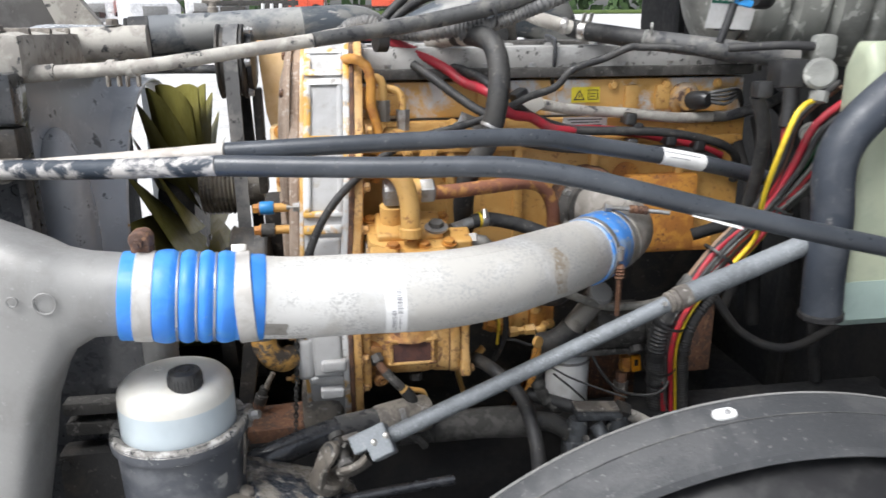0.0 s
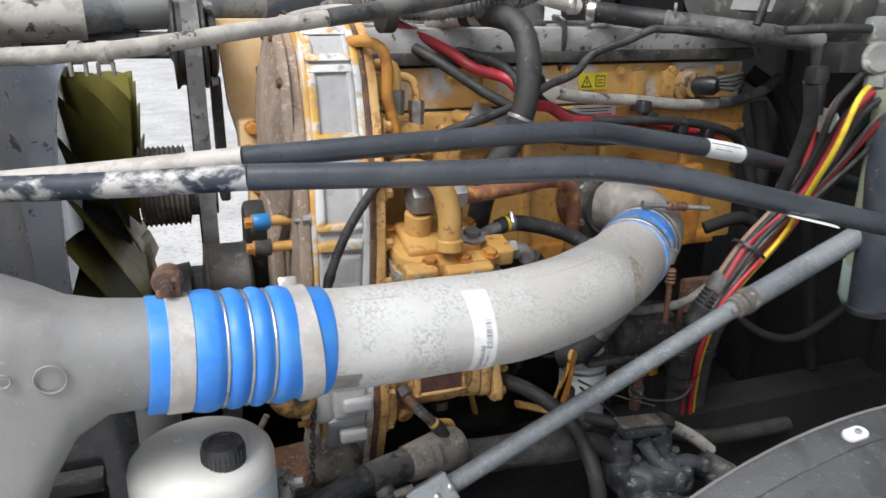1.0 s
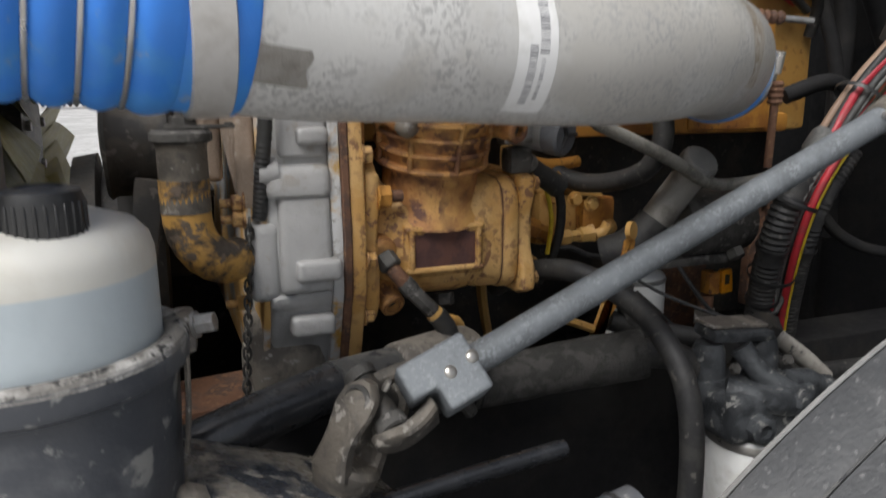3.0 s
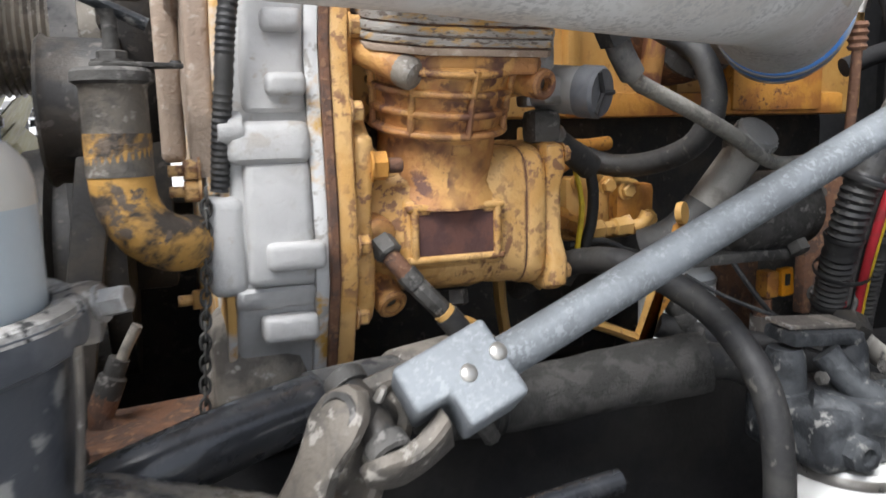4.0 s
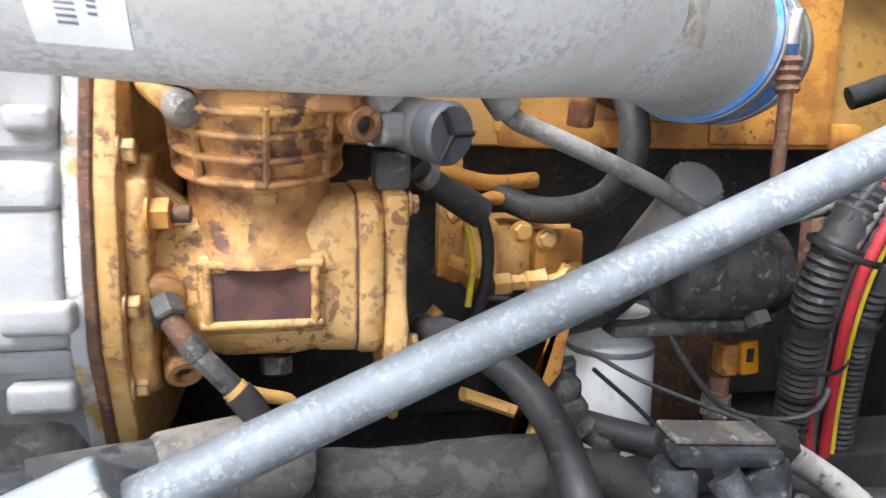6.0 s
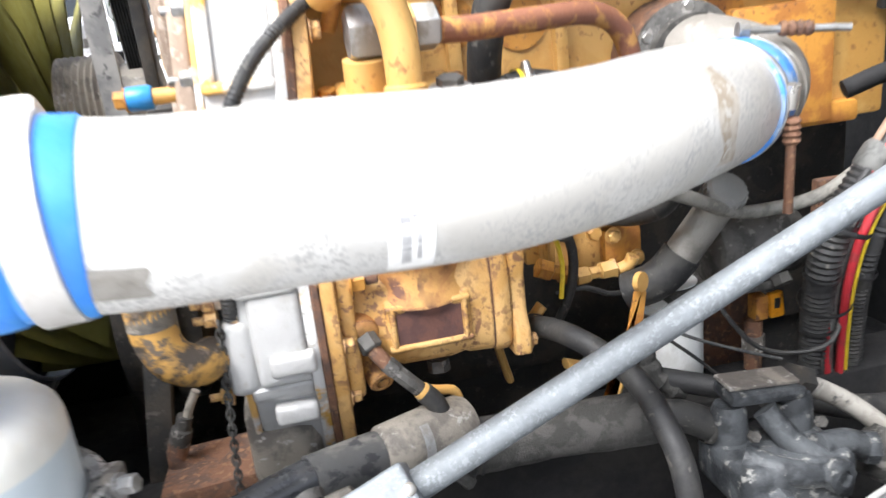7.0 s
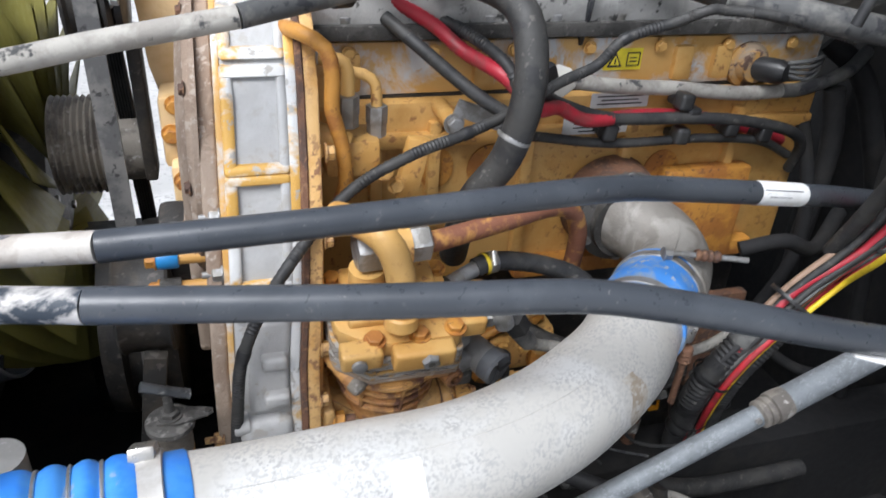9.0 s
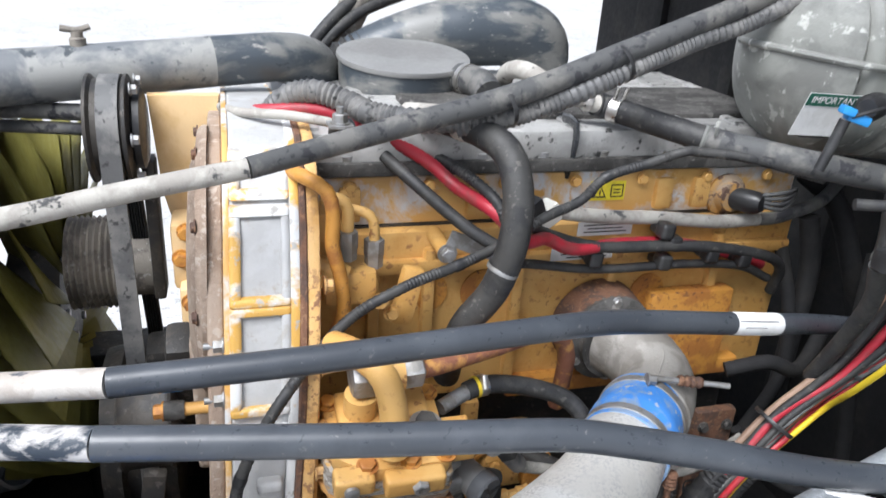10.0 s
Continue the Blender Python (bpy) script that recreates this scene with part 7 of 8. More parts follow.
    cap = part("cap", lathe([(0.0225, 0.04), (0.0225, 0.056), (0.02, 0.059), (0.004, 0.058)], GC, GA, 28), "cup", g, "black plastic end cap")
    ax = GA
    cc = GC + ax * 0.059
    for k in range(3):
        a = radians(20 + 120 * k)
        u = ax.orthogonal().normalized()
        w = ax.cross(u)
        part("rib", tube([cc, cc + (u * math.cos(a) + w * math.sin(a)) * 0.02], 0.0025, 6), "blackpl", cap)
    part("bracket", box((0.116, 0.012, 1.318), (0.028, 0.022, 0.07), 0.004), "dull_steel", g)
    part("port_block", box((0.121, 0.0, 1.296), (0.03, 0.03, 0.024), 0.006, (0, 0, 15), 3), "dull_steel", g)
    part("elbow", box((0.122, 0.012, 1.266), (0.028, 0.028, 0.03), 0.008), "dirtymetal", g)
    b = thing("braided_hose", (0.2, 0.0, 1.25), "dusty grey braided hose with a crimped end", "hose")
    part("hose", tube([(0.195, -0.006, 1.322), (0.21, -0.003, 1.306), (0.225, 0.0, 1.299), (0.27, 0.0046, 1.2815), (0.33, 0.01, 1.2557), (0.38, 0.0216, 1.232), (0.43, 0.034, 1.2214), (0.5, 0.023, 1.2329), (0.58, 0.0305, 1.271)], 0.0078, 16), "braid", b)
    part("ferrule", tube([(0.182, -0.01, 1.345), (0.19, -0.008, 1.33), (0.206, -0.004, 1.31)], 0.0115, 16), "halfdust", b)
    part("nut", lathe([(0.017, 0), (0.017, 0.024)], (0.174, -0.012, 1.36), (0.5, 0.1, -0.8), 6), "rubber", b)
    o = thing("oil_filler", (0.38, 0.05, 1.12), "grey oil filler tube with a dull ribbed cap", "filler tube")
    ax = Vector((0.05, -0.7, 0.7)).normalized()
    top = Vector((0.384, 0.026, 1.257))
    part("cap", lathe([(0.0215, -0.018), (0.0228, -0.016), (0.0228, -0.004), (0.02, 0.0), (0.004, 0.001)], top, ax, 32), "castgrey", o)
    for k in range(20):
        a = 2 * math.pi * k / 20
        u = ax.orthogonal().normalized()
        w = ax.cross(u)
        p = top - ax * 0.01 + (u * math.cos(a) + w * math.sin(a)) * 0.0228
        part("cap_rib", tube([p - ax * 0.006, p + ax * 0.006], 0.0018, 5), "castgrey", o)
    part("collar", lathe([(0.0225, -0.034), (0.0245, -0.03), (0.0245, -0.02), (0.0215, -0.018)], top, ax, 28), "dirtymetal", o)
    part("tube", tube([(0.38, 0.04, 1.238), (0.36, 0.05, 1.205), (0.34, 0.06, 1.172)], 0.0205, 24), "elbow", o)
    part("rubber_elbow", tube([(0.344, 0.058, 1.178), (0.33, 0.064, 1.158), (0.312, 0.072, 1.142), (0.29, 0.09, 1.13)], 0.0235, 24), "rubber", o, "black rubber joining elbow")
    d = thing("oil_cooler", (0.42, 0.08, 1.1), "dark dusty cast oil cooler housing on the engine side", "oil cooler")
    part("body", lathe([(0.03, -0.062), (0.042, -0.058), (0.046, -0.05), (0.046, 0.03), (0.042, 0.034), (0.042, 0.05), (0.034, 0.056)], (0.45, 0.085, 1.165), (1, 0, 0), 32), "dirtymetal", d)
    part("plate", box((0.4, 0.1, 1.118), (0.14, 0.09, 0.012), 0.004), "dirtymetal", d)
    part("drain_boss", lathe([(0.012, 0), (0.012, 0.012), (0.008, 0.014)], (0.47, 0.055, 1.13), (0.1, -0.6, -0.8), 6), "dirtymetal", d)
    for k in range(4):
        part("cap_bolt", hexbolt((0.502, 0.085 + 0.03 * math.cos(0.8 + 1.57 * k), 1.165 + 0.03 * math.sin(0.8 + 1.57 * k)), (1, 0, 0), 0.01, 0.007), "darkmetal", d)
    w = thing("oil_filter", (0.368, 0.1, 0.93), "white spin-on oil filter can", "filter")
    part("can", lathe([(0.02, 0.93), (0.04, 0.935), (0.043, 0.945), (0.043, 1.092), (0.041, 1.096), (0.036, 1.1), (0.036, 1.125)], (0.353, 0.112, 0), (0, 0, 1), 36), "filter", w)
    part("seam", lathe([(0.0433, 1.087), (0.0442, 1.09), (0.0433, 1.093)], (0.353, 0.112, 0), (0, 0, 1), 36, caps=False), "dull_steel", w)
    for z, wd in ((1.0, 0.018), (0.988, 0.014)):
        part("print_bar", flat((0.365, 0.068, z), (1, 0.15, 0), (0, 0, 1), wd, 0.005, 0.001), "ink", w)
    v = thing("shutoff_valve", (0.51, 0.1, 0.98), "orange lever shut-off valve on a dark pipe", "valve")
    part("lever", box((0.531, 0.093, 1.06), (0.019, 0.01, 0.034), 0.003, (0, -6, 0)), "orange_pl", v)
    part("lever_slot", box((0.53, 0.0885, 1.063), (0.008, 0.002, 0.014), 0.0006), "darkmetal", v)
    part("body", box((0.511, 0.1, 1.058), (0.018, 0.02, 0.032), 0.003), "yellow_worn", v)
    part("pipe", tube([(0.505, 0.1, 1.04), (0.505, 0.1, 0.99), (0.505, 0.1, 0.9)], 0.011, 14), "rust", v)
    part("pipe_nut", lathe([(0.015, 0), (0.015, 0.02)], (0.505, 0.1, 1.02), (0, 0, -1), 6), "castdust", v)
    v.location += Vector((-0.045, -0.01, 0.0185))
    p = thing("filter_plate", (0.47, 0.15, 0.9), "rusty brown engine side plate behind the valve", "plate")
    part("plate", box((0.46, 0.17, 1.0), (0.12, 0.02, 0.2), 0.004), "rust", p)
    for i, pts in enumerate(([(0.385, 0.06, 1.115), (0.4, 0.045, 1.085), (0.43, 0.035, 1.05), (0.475, 0.025, 1.038), (0.515, 0.015, 1.05), (0.54, 0.03, 1.085)], [(0.29, 0.02, 1.115), (0.33, 0.012, 1.092), (0.39, 0.006, 1.066), (0.4387, 0.0041, 1.0466)], [(0.3, 0.03, 1.095), (0.34, 0.025, 1.06), (0.37, 0.02, 1.03)])):
        c = thing("thin_cable", pts[0], "thin black cable strung across the filters", "cable", "thin cables")
        part("sheath", tube(pts, 0.003 if i == 0 else 0.0021, 8), "rubber" if i != 1 else "halfdust", c)
    # fuel filter with its head
    q = thing("fuel_filter", (0.385, -0.09, 0.78), "white fuel filter can under a grimy cast head", "filter")
    part("can", lathe([(0.03, 0.78), (0.052, 0.79), (0.054, 0.8), (0.054, 0.955), (0.051, 0.96)], (0.385, -0.1, 0), (0, 0, 1), 36), "filter", q)
    part("seam", lathe([(0.055, 0.948), (0.056, 0.952), (0.055, 0.957)], (0.385, -0.1, 0), (0, 0, 1), 36, caps=False), "steel", q)
    for dx, dz, wd, hg, tn in ((-0.02, 0.0, 0.004, 0.022, 20), (-0.012, 0.0, 0.004, 0.022, -20), (-0.004, 0.0, 0.004, 0.022, 20), (0.004, 0, 0.004, 0.022, -20)):
        m = flat((0, 0, 0), (1, 0, 0), (0, 0, 1), wd, hg, 0.001)
        bmesh.ops.transform(m, matrix=pose(0.365 + dx, -0.1535 - dx * 0.25, 0.915 + dz, 0, tn, -14), verts=m.verts)
        part("print_bar", m, "ink", q)
    h = part("head", box((0.38, -0.085, 0.985), (0.12, 0.1, 0.055), 0.016, segs=3), "headcast", q, "dusty cast filter head")
    part("gasket", box((0.377, -0.058, 1.067), (0.078, 0.03, 0.004), 0.001, (4, 5, 0)), "castdust", h)
    part("mount_plate", box((0.378, -0.062, 1.057), (0.084, 0.038, 0.013), 0.005, (4, 5, 0)), "headcast", h)
    for x, r in ((0.342, 0.019), (0.415, 0.02)):
        part("lobe", lathe([(r, 0.985), (r * 1.05, 1.0), (r, 1.02), (r * 0.92, 1.042), (r * 0.75, 1.05)], (x, -0.085, 0), (0, 0.02, 1), 24), "headcast", h)
        part("lobe_bolt", hexbolt((x + 0.004, -0.098, 1.03), (0, -1, 0.5), 0.011, 0.007, washer=False), "dirtymetal", h)
    part("casting_arm", tube([(0.37, -0.082, 1.046), (0.385, -0.1, 1.02), (0.41, -0.12, 1.0)], 0.0125, 14), "headcast", h)
    part("casting_arm", tube([(0.335, -0.1, 1.01), (0.37, -0.125, 1.0), (0.42, -0.125, 0.99)], 0.014, 14), "headcast", h)
    part("casting_arm", tube([(0.41, -0.11, 1.01), (0.445, -0.105, 1.005), (0.47, -0.1, 0.99)], 0.014, 14), "headcast", h)
    for x, y, z, ax, r in ((0.41, -0.132, 0.995, (0.2, -1, 0.1), 0.017), (0.35, -0.135, 0.98, (-0.1, -1, 0), 0.015), (0.47, -0.1, 0.99, (1, -0.3, -0.1), 0.017)):
        part("plug", lathe([(r, 0), (r, 0.012), (r * 0.8, 0.014), (r * 0.5, 0.014), (r * 0.5, 0.009)], (x, y, z), ax, 8), "headcast", h)
    part("outlet", tube([(0.43, -0.06, 1.05), (0.46, -0.05, 1.032), (0.498, -0.05, 1.006), (0.53, -0.055, 0.978)], 0.011, 16), "dusthose", q, "dusty tan outlet tube")
    part("outlet_nut", lathe([(0.017, 0), (0.017, 0.02)], (0.415, -0.06, 1.06), (0.9, 0.1, -0.4), 6), "darkmetal", q)
    part("large_plug", lathe([(0.028, 0), (0.028, 0.05), (0.022, 0.055), (0.018, 0.07)], (0.50, -0.07, 0.965), (0.9, -0.5, -0.5), 20), "dirtymetal", q)
    q.location += Vector((-0.034, -0.03, 0.019))
    for pts, r in (([(0.40, -0.02, 1.02), (0.46, -0.02, 1.0), (0.56, -0.01, 0.965), (0.75, 0.0, 0.95)], 0.015), ([(0.24, 0.0, 1.075), (0.28, -0.01, 1.062), (0.32, -0.03, 1.055), (0.35, -0.05, 1.05)], 0.0125)):
        c = thing("fuel_hose", pts[0], "grimy black hose at the filter head", "hose", "fuel hoses")
        part("hose", tube(pts, r, 18), "rubber", c)
    s = thing("shock_absorber", (0.02, -0.27, 0.95), "black painted tubular shock absorber", "shock absorber")
    part("body", tube([(-0.2, -0.275, 0.985), (0.0, -0.27, 1.025), (0.09, -0.265, 1.04)], 0.0225, 28), "cup", s)
    part("end_ring", lathe([(0.0226, -0.003), (0.024, 0), (0.0226, 0.003)], (0.072, -0.266, 1.037), (0.95, 0.05, 0.2), 28), "blackpl", s)
    s.location += Vector((0.006, 0, -0.032))
    r = thing("tie_bar", (0.0, -0.2, 1.0), "glossy black tie bar low in the chassis", "bar")
    part("bar", tube([(-0.16, -0.2, 1.015), (0.0, -0.19, 1.026), (0.075, -0.185, 1.03)], 0.008, 12), "blackpaint", r)


side_low()


# ---- right: wire bundle, tanks, connectors ----
def wire_bundle():
    base = [(0.546, 0.07, 0.88), (0.534, 0.058, 0.98), (0.52, 0.04, 1.06), (0.5, 0.013, 1.14), (0.508, -0.005, 1.21), (0.551, -0.014, 1.285), (0.603, -0.014, 1.352), (0.664, -0.03, 1.42), (0.702, -0.05, 1.495), (0.73, -0.062, 1.555), (0.82, -0.04, 1.6)]
    rnd = random.Random(11)
    kinds = [("redbat", 0.0065), ("red", 0.007), ("rubber", 0.006), ("rubber", 0.005), ("wgreen", 0.0065), ("wbrown", 0.0055), ("wdust", 0.0035), ("wgreen", 0.005), ("rubber", 0.006), ("rubber", 0.006), ("rubber", 0.005), ("rubber", 0.0055), ("wgreen", 0.004), ("wdust", 0.0045), ("rubber", 0.0045), ("wdust", 0.004)]
    offs = [(-0.02, -0.014), (0.004, -0.022), (0.02, -0.006), (-0.006, 0.01), (0.022, 0.014), (-0.026, 0.006), (-0.004, -0.028), (0.034, 0.0), (0.0, 0.0), (0.028, -0.018), (-0.014, -0.024), (-0.034, -0.004), (0.012, 0.02), (0.042, 0.012), (0.038, -0.012), (0.014, -0.03)]
    cols = {"red": "red", "rubber": "black", "wgreen": "dark green", "wbrown": "tan", "wyellow": "yellow", "redbat": "dark red", "wdust": "dusty grey"}
    for (m, r), (ox, oy) in zip(kinds, offs):
        pts = []
        for k, p in enumerate(base):
            f = (0.5, 0.5, 0.5, 0.5, 0.5, 0.6, 0.75, 0.9, 1.25, 1.7, 2.0)[k]
            pts.append((p[0] + ox * f + rnd.uniform(-0.004, 0.004), p[1] + oy * 0.8 * f + rnd.uniform(-0.004, 0.004), p[2] - ox * 0.9 * max(0, f - 0.7) + ox * 0.3 * min(f, 0.7)))
        w = thing("wire", pts[0], cols[m] + " wire in a tied bundle by the firewall", "wire", "wire bundle")
        part("insulation", tube(pts, r, 12, 0.02), m, w)
    w = thing("wire", (0.66, -0.005, 1.39), "red wire rising from a tied bundle", "wire", "wire bundle")
    part("insulation", tube([(0.6, -0.02, 1.3), (0.655, -0.02, 1.385), (0.68, -0.02, 1.47), (0.69, -0.01, 1.57)], 0.007, 12), "red", w)
    part("boot", tube([(0.688, -0.012, 1.555), (0.694, -0.006, 1.6), (0.69, 0.0, 1.66)], 0.013, 12), "blackpl", w)
    for z, c, d in ((1.33, (0.586, -0.014, 1.33), (0.6, 0.0, 0.8)), (1.43, (0.677, -0.03, 1.42), (0.4, -0.2, 0.9)), (1.2, (0.506, -0.003, 1.2), (0.3, -0.2, 1)), (1.1, (0.51, 0.026, 1.1), (-0.2, -0.35, 1))):
        t = thing("cable_tie", c, "black cable tie round the wire bundle", "cable tie", "cable ties")
        part("strap", lathe([(0.03, -0.003), (0.031, 0), (0.03, 0.003)], c, d, 20, caps=False), "blackpl", t)
    lo = thing("bundle_sleeve", (0.58, 0.09, 0.9), "black corrugated sleeve along the wire bundle", "cable")
    SL = [(0.541, 0.075, 0.9), (0.529, 0.062, 0.98), (0.513, 0.042, 1.06), (0.494, 0.012, 1.14), (0.499, -0.004, 1.205), (0.536, -0.01, 1.27)]
    part("sleeve", conduit(SL, 0.0195, 0.0075), "rubber", lo)
    for i in (2, 3, 4):
        part("tie", lathe([(0.0205, -0.003), (0.0215, 0), (0.0205, 0.003)], SL[i], Vector(SL[i + 1]) - Vector(SL[i - 1]), 20, caps=False), "blackpl", lo)
    part("end_tape", lathe([(0.019, -0.012), (0.0205, -0.008), (0.0195, 0.014), (0.016, 0.02)], SL[5], Vector(SL[5]) - Vector(SL[4]), 20, caps=False), "wdust", lo, "dusty tape at the sleeve's end")
    for m, lab, o, r in (("red", "red wire tied along a corrugated sleeve", (0.02, -0.021, 0.004), 0.005), ("wyellow", "yellow wire tied along a corrugated sleeve", (0.03, -0.018, 0.0), 0.0032)):
        w = thing("wire", SL[0], lab, "wire", "wire bundle")
        part("insulation", tube([Vector(p) + Vector(o) for p in SL] + [(0.63 + o[0] * 0.5, -0.03, 1.35), (0.68, -0.05, 1.43)], r, 12), m, w)
    d = thing("bundle_sleeve", (0.6, 0.06, 0.9), "black corrugated sleeve beside the wire bundle", "cable")
    part("sleeve", conduit([Vector(p) + Vector((0.05, -0.004, -0.006)) for p in SL], 0.0135, 0.0065), "rubber", d)
    part("tie", lathe([(0.0155, -0.003), (0.0165, 0), (0.0155, 0.003)], Vector(SL[3]) + Vector((0.05, -0.004, -0.006)), (-0.1, -0.2, 1), 20, caps=False), "blackpl", d)
    y = thing("wire", (0.68, 0.0, 1.38), "bright yellow wire arching from a connector", "wire", "wire bundle")
    part("insulation", tube([(0.64, -0.155, 1.618), (0.604, -0.168, 1.6), (0.585, -0.16, 1.53), (0.6, -0.11, 1.45), (0.635, -0.045, 1.37), (0.6, -0.03, 1.31)], 0.0042, 12), "wyellow", y)


wire_bundle()


def connectors():
    t = thing("bulkhead_connector", (0.64, -0.14, 1.6), "round dusty grey connector with a black latch", "connector")
    part("shell", lathe([(0.02, 0), (0.0235, 0.003), (0.0235, 0.024), (0.019, 0.029)], (0.645, -0.14, 1.653), (-0.4, -1, 0.1), 28), "grey_pl", t)
    part("nut", lathe([(0.014, 0), (0.014, 0.016)], (0.643, -0.155, 1.628), (-0.2, -0.2, -1), 8), "grey_pl", t)
    part("latch", box((0.605, -0.13, 1.655), (0.05, 0.04, 0.042), 0.006), "blackpl", t)
    part("latch", box((0.57, -0.12, 1.63), (0.026, 0.026, 0.026), 0.006), "blackpl", t)
    part("upper_elbow", box((0.65, -0.14, 1.692), (0.03, 0.03, 0.04), 0.009), "grey_pl", t)
    part("upper_tube", tube([(0.64, -0.14, 1.694), (0.59, -0.13, 1.696), (0.52, -0.1, 1.692)], 0.0065, 12), "rubber", t)
    part("harness", tube([(0.57, -0.11, 1.62), (0.6, -0.09, 1.56), (0.62, -0.05, 1.48), (0.63, -0.01, 1.4)], 0.011, 12), "rubber", t)
    w = thing("washer_bottle", (0.79, -0.11, 1.235), "pale green translucent fluid bottle", "bottle")
    part("bottle", prism([(-0.15, 1.245), (-0.14, 1.235), (-0.08, 1.235), (-0.07, 1.25), (-0.07, 1.66), (-0.09, 1.7), (-0.13, 1.7), (-0.15, 1.66)], "x", 0.735, 0.86, 0.02, 3), "green_pl", w)
    part("fluid_shell", prism([(-0.152, 1.247), (-0.14, 1.233), (-0.08, 1.233), (-0.068, 1.25), (-0.068, 1.315), (-0.152, 1.315)], "x", 0.733, 0.862, 0.02, 3), "wash_pl", w, "lower wall tinted by the fluid")
    s = thing("air_duct", (0.67, -0.19, 1.27), "bent blue-black plastic air duct with scuffs", "duct")
    part("duct", tube([(0.78, -0.19, 1.66), (0.726, -0.19, 1.617), (0.684, -0.19, 1.575), (0.664, -0.19, 1.536), (0.662, -0.19, 1.491), (0.669, -0.19, 1.44), (0.67, -0.19, 1.387), (0.67, -0.19, 1.343), (0.674, -0.19, 1.274)], 0.031, 24), "ductblue", s)
    part("end_lip", lathe([(0.031, -0.006), (0.034, -0.004), (0.034, 0.004), (0.031, 0.006)], (0.6738, -0.19, 1.278), (-0.06, 0, 1), 28), "blackpl", s)
    c = thing("coolant_tank", (0.8, 0.3, 1.64), "dusty grey ribbed plastic coolant tank with a moulded seam", "tank")
    bm = bmesh.new()
    n = 44
    last = None
    xs = np.linspace(0.708, 1.163, 60)
    for i, x in enumerate(xs):
        s = (x - 0.708) / 0.455
        e = min(1.0, (s / 0.2)) 
        r = 0.04 + 0.115 * math.sin(min(1, e) * math.pi / 2)
        r *= 1 - 0.12 * max(0.0, math.cos(2 * math.pi * (x - 0.708) / 0.09)) ** 6 * (1 if s > 0.1 else 0)
        ring = []
        for k in range(n):
            a = 2 * math.pi * k / n
            cs, sn = math.cos(a), math.sin(a)
            ring.append(bm.verts.new((x, 0.335 + r * 0.95 * math.copysign(abs(cs) ** 0.8, cs), 1.80 + r * 1.0 * math.copysign(abs(sn) ** 0.8, sn) - 0.05 * s)))
        if last:
            for k in range(n):
                bm.faces.new((last[k], last[(k + 1) % n], ring[(k + 1) % n], ring[k]))
        else:
            bm.faces.new(list(reversed(ring)))
        last = ring
    bm.faces.new(last)
    part("shell", bm, "grey_pl", c)
    seam = bmesh.new()
    path = []
    for i in range(40):
        s = i / 39
        r = 0.04 + 0.115 * math.sin(min(1, s / 0.2) * math.pi / 2)
        path.append((0.708 + 0.455 * s, 0.335 - r * 0.97, 1.80 - 0.05 * s + 0.006))
    path = [(0.705, 0.335 + 0.04, 1.806), (0.701, 0.335, 1.806)] + path
    rings(seam, path, 0.006, 8)
    part("seam", seam, "grey_pl", c)
    la = part("label", flat((0.745, 0.193, 1.722), (0.97, -0.0, -0.05), (0.05, -0.3, 0.95), 0.1, 0.072), "white", c, "white notice label with a green heading")
    hd = part("heading_strip", flat((0.7467, 0.1845, 1.746), (0.97, -0.0, -0.05), (0.05, -0.3, 0.95), 0.1, 0.02, 0.0006), "greenink", la)
    cu = bpy.data.curves.new("notice", 'FONT')
    cu.body, cu.size, cu.extrude, cu.align_x, cu.align_y = "IMPORTANT", 0.0155, 0.0002, 'CENTER', 'CENTER'
    tx = new("heading_text", cu)
    dg = bpy.context.evaluated_depsgraph_get()
    me = bpy.data.meshes.new_from_object(tx.evaluated_get(dg))
    bpy.data.objects.remove(tx)
    bpy.data.curves.remove(cu)
    tb = bmesh.new()
    tb.from_mesh(me)
    bpy.data.meshes.remove(me)
    u, v = Vector((0.97, 0, -0.05)).normalized(), Vector((0.05, -0.3, 0.95)).normalized()
    m3 = Matrix((u, v, u.cross(v))).transposed().to_4x4()
    bmesh.ops.transform(tb, matrix=Matrix.Translation(Vector((0.7467, 0.183, 1.7455))) @ m3, verts=tb.verts)
    part("heading_text", tb, "white", la, smooth=False)
    for k in range(4):
        part("print_bar", flat((0.735 + 0.006 * (k % 2), 0.1915 + 0.0048 * k, 1.727 - 0.0135 * k), (0.97, 0, -0.05), (0.05, -0.3, 0.95), 0.06 - 0.012 * (k % 2), 0.005, 0.0005), "ink", la)
    b = thing("level_sensor", (0.74, 0.13, 1.68), "black sensor plug with a bright blue connector", "sensor")
    part("plug", lathe([(0.018, 0), (0.02, 0.004), (0.02, 0.04), (0.014, 0.05)], (0.80, 0.16, 1.745), (-1, -0.6, 0.0), 20), "blackpl", b)
    part("connector", box((0.725, 0.115, 1.737), (0.034, 0.02, 0.014), 0.004, (0, 15, -20)), "bluecon", b, "bright blue plastic connector")
    part("connector", box((0.705, 0.115, 1.748), (0.02, 0.018, 0.012), 0.003, (0, 15, -20)), "bluecon", b)
    part("lead", tube([(0.705, 0.115, 1.735), (0.695, 0.115, 1.70), (0.683, 0.115, 1.662)], 0.008, 12), "blackpl", b)
    part("wire", tube([(0.71, 0.11, 1.74), (0.74, 0.1, 1.752), (0.78, 0.12, 1.75)], 0.003, 8), "rubber", b)

    # the tank and its sensor hang close to the near side of the bay
    eye, k = Vector((-0.171, -0.662, 1.905)), 0.852
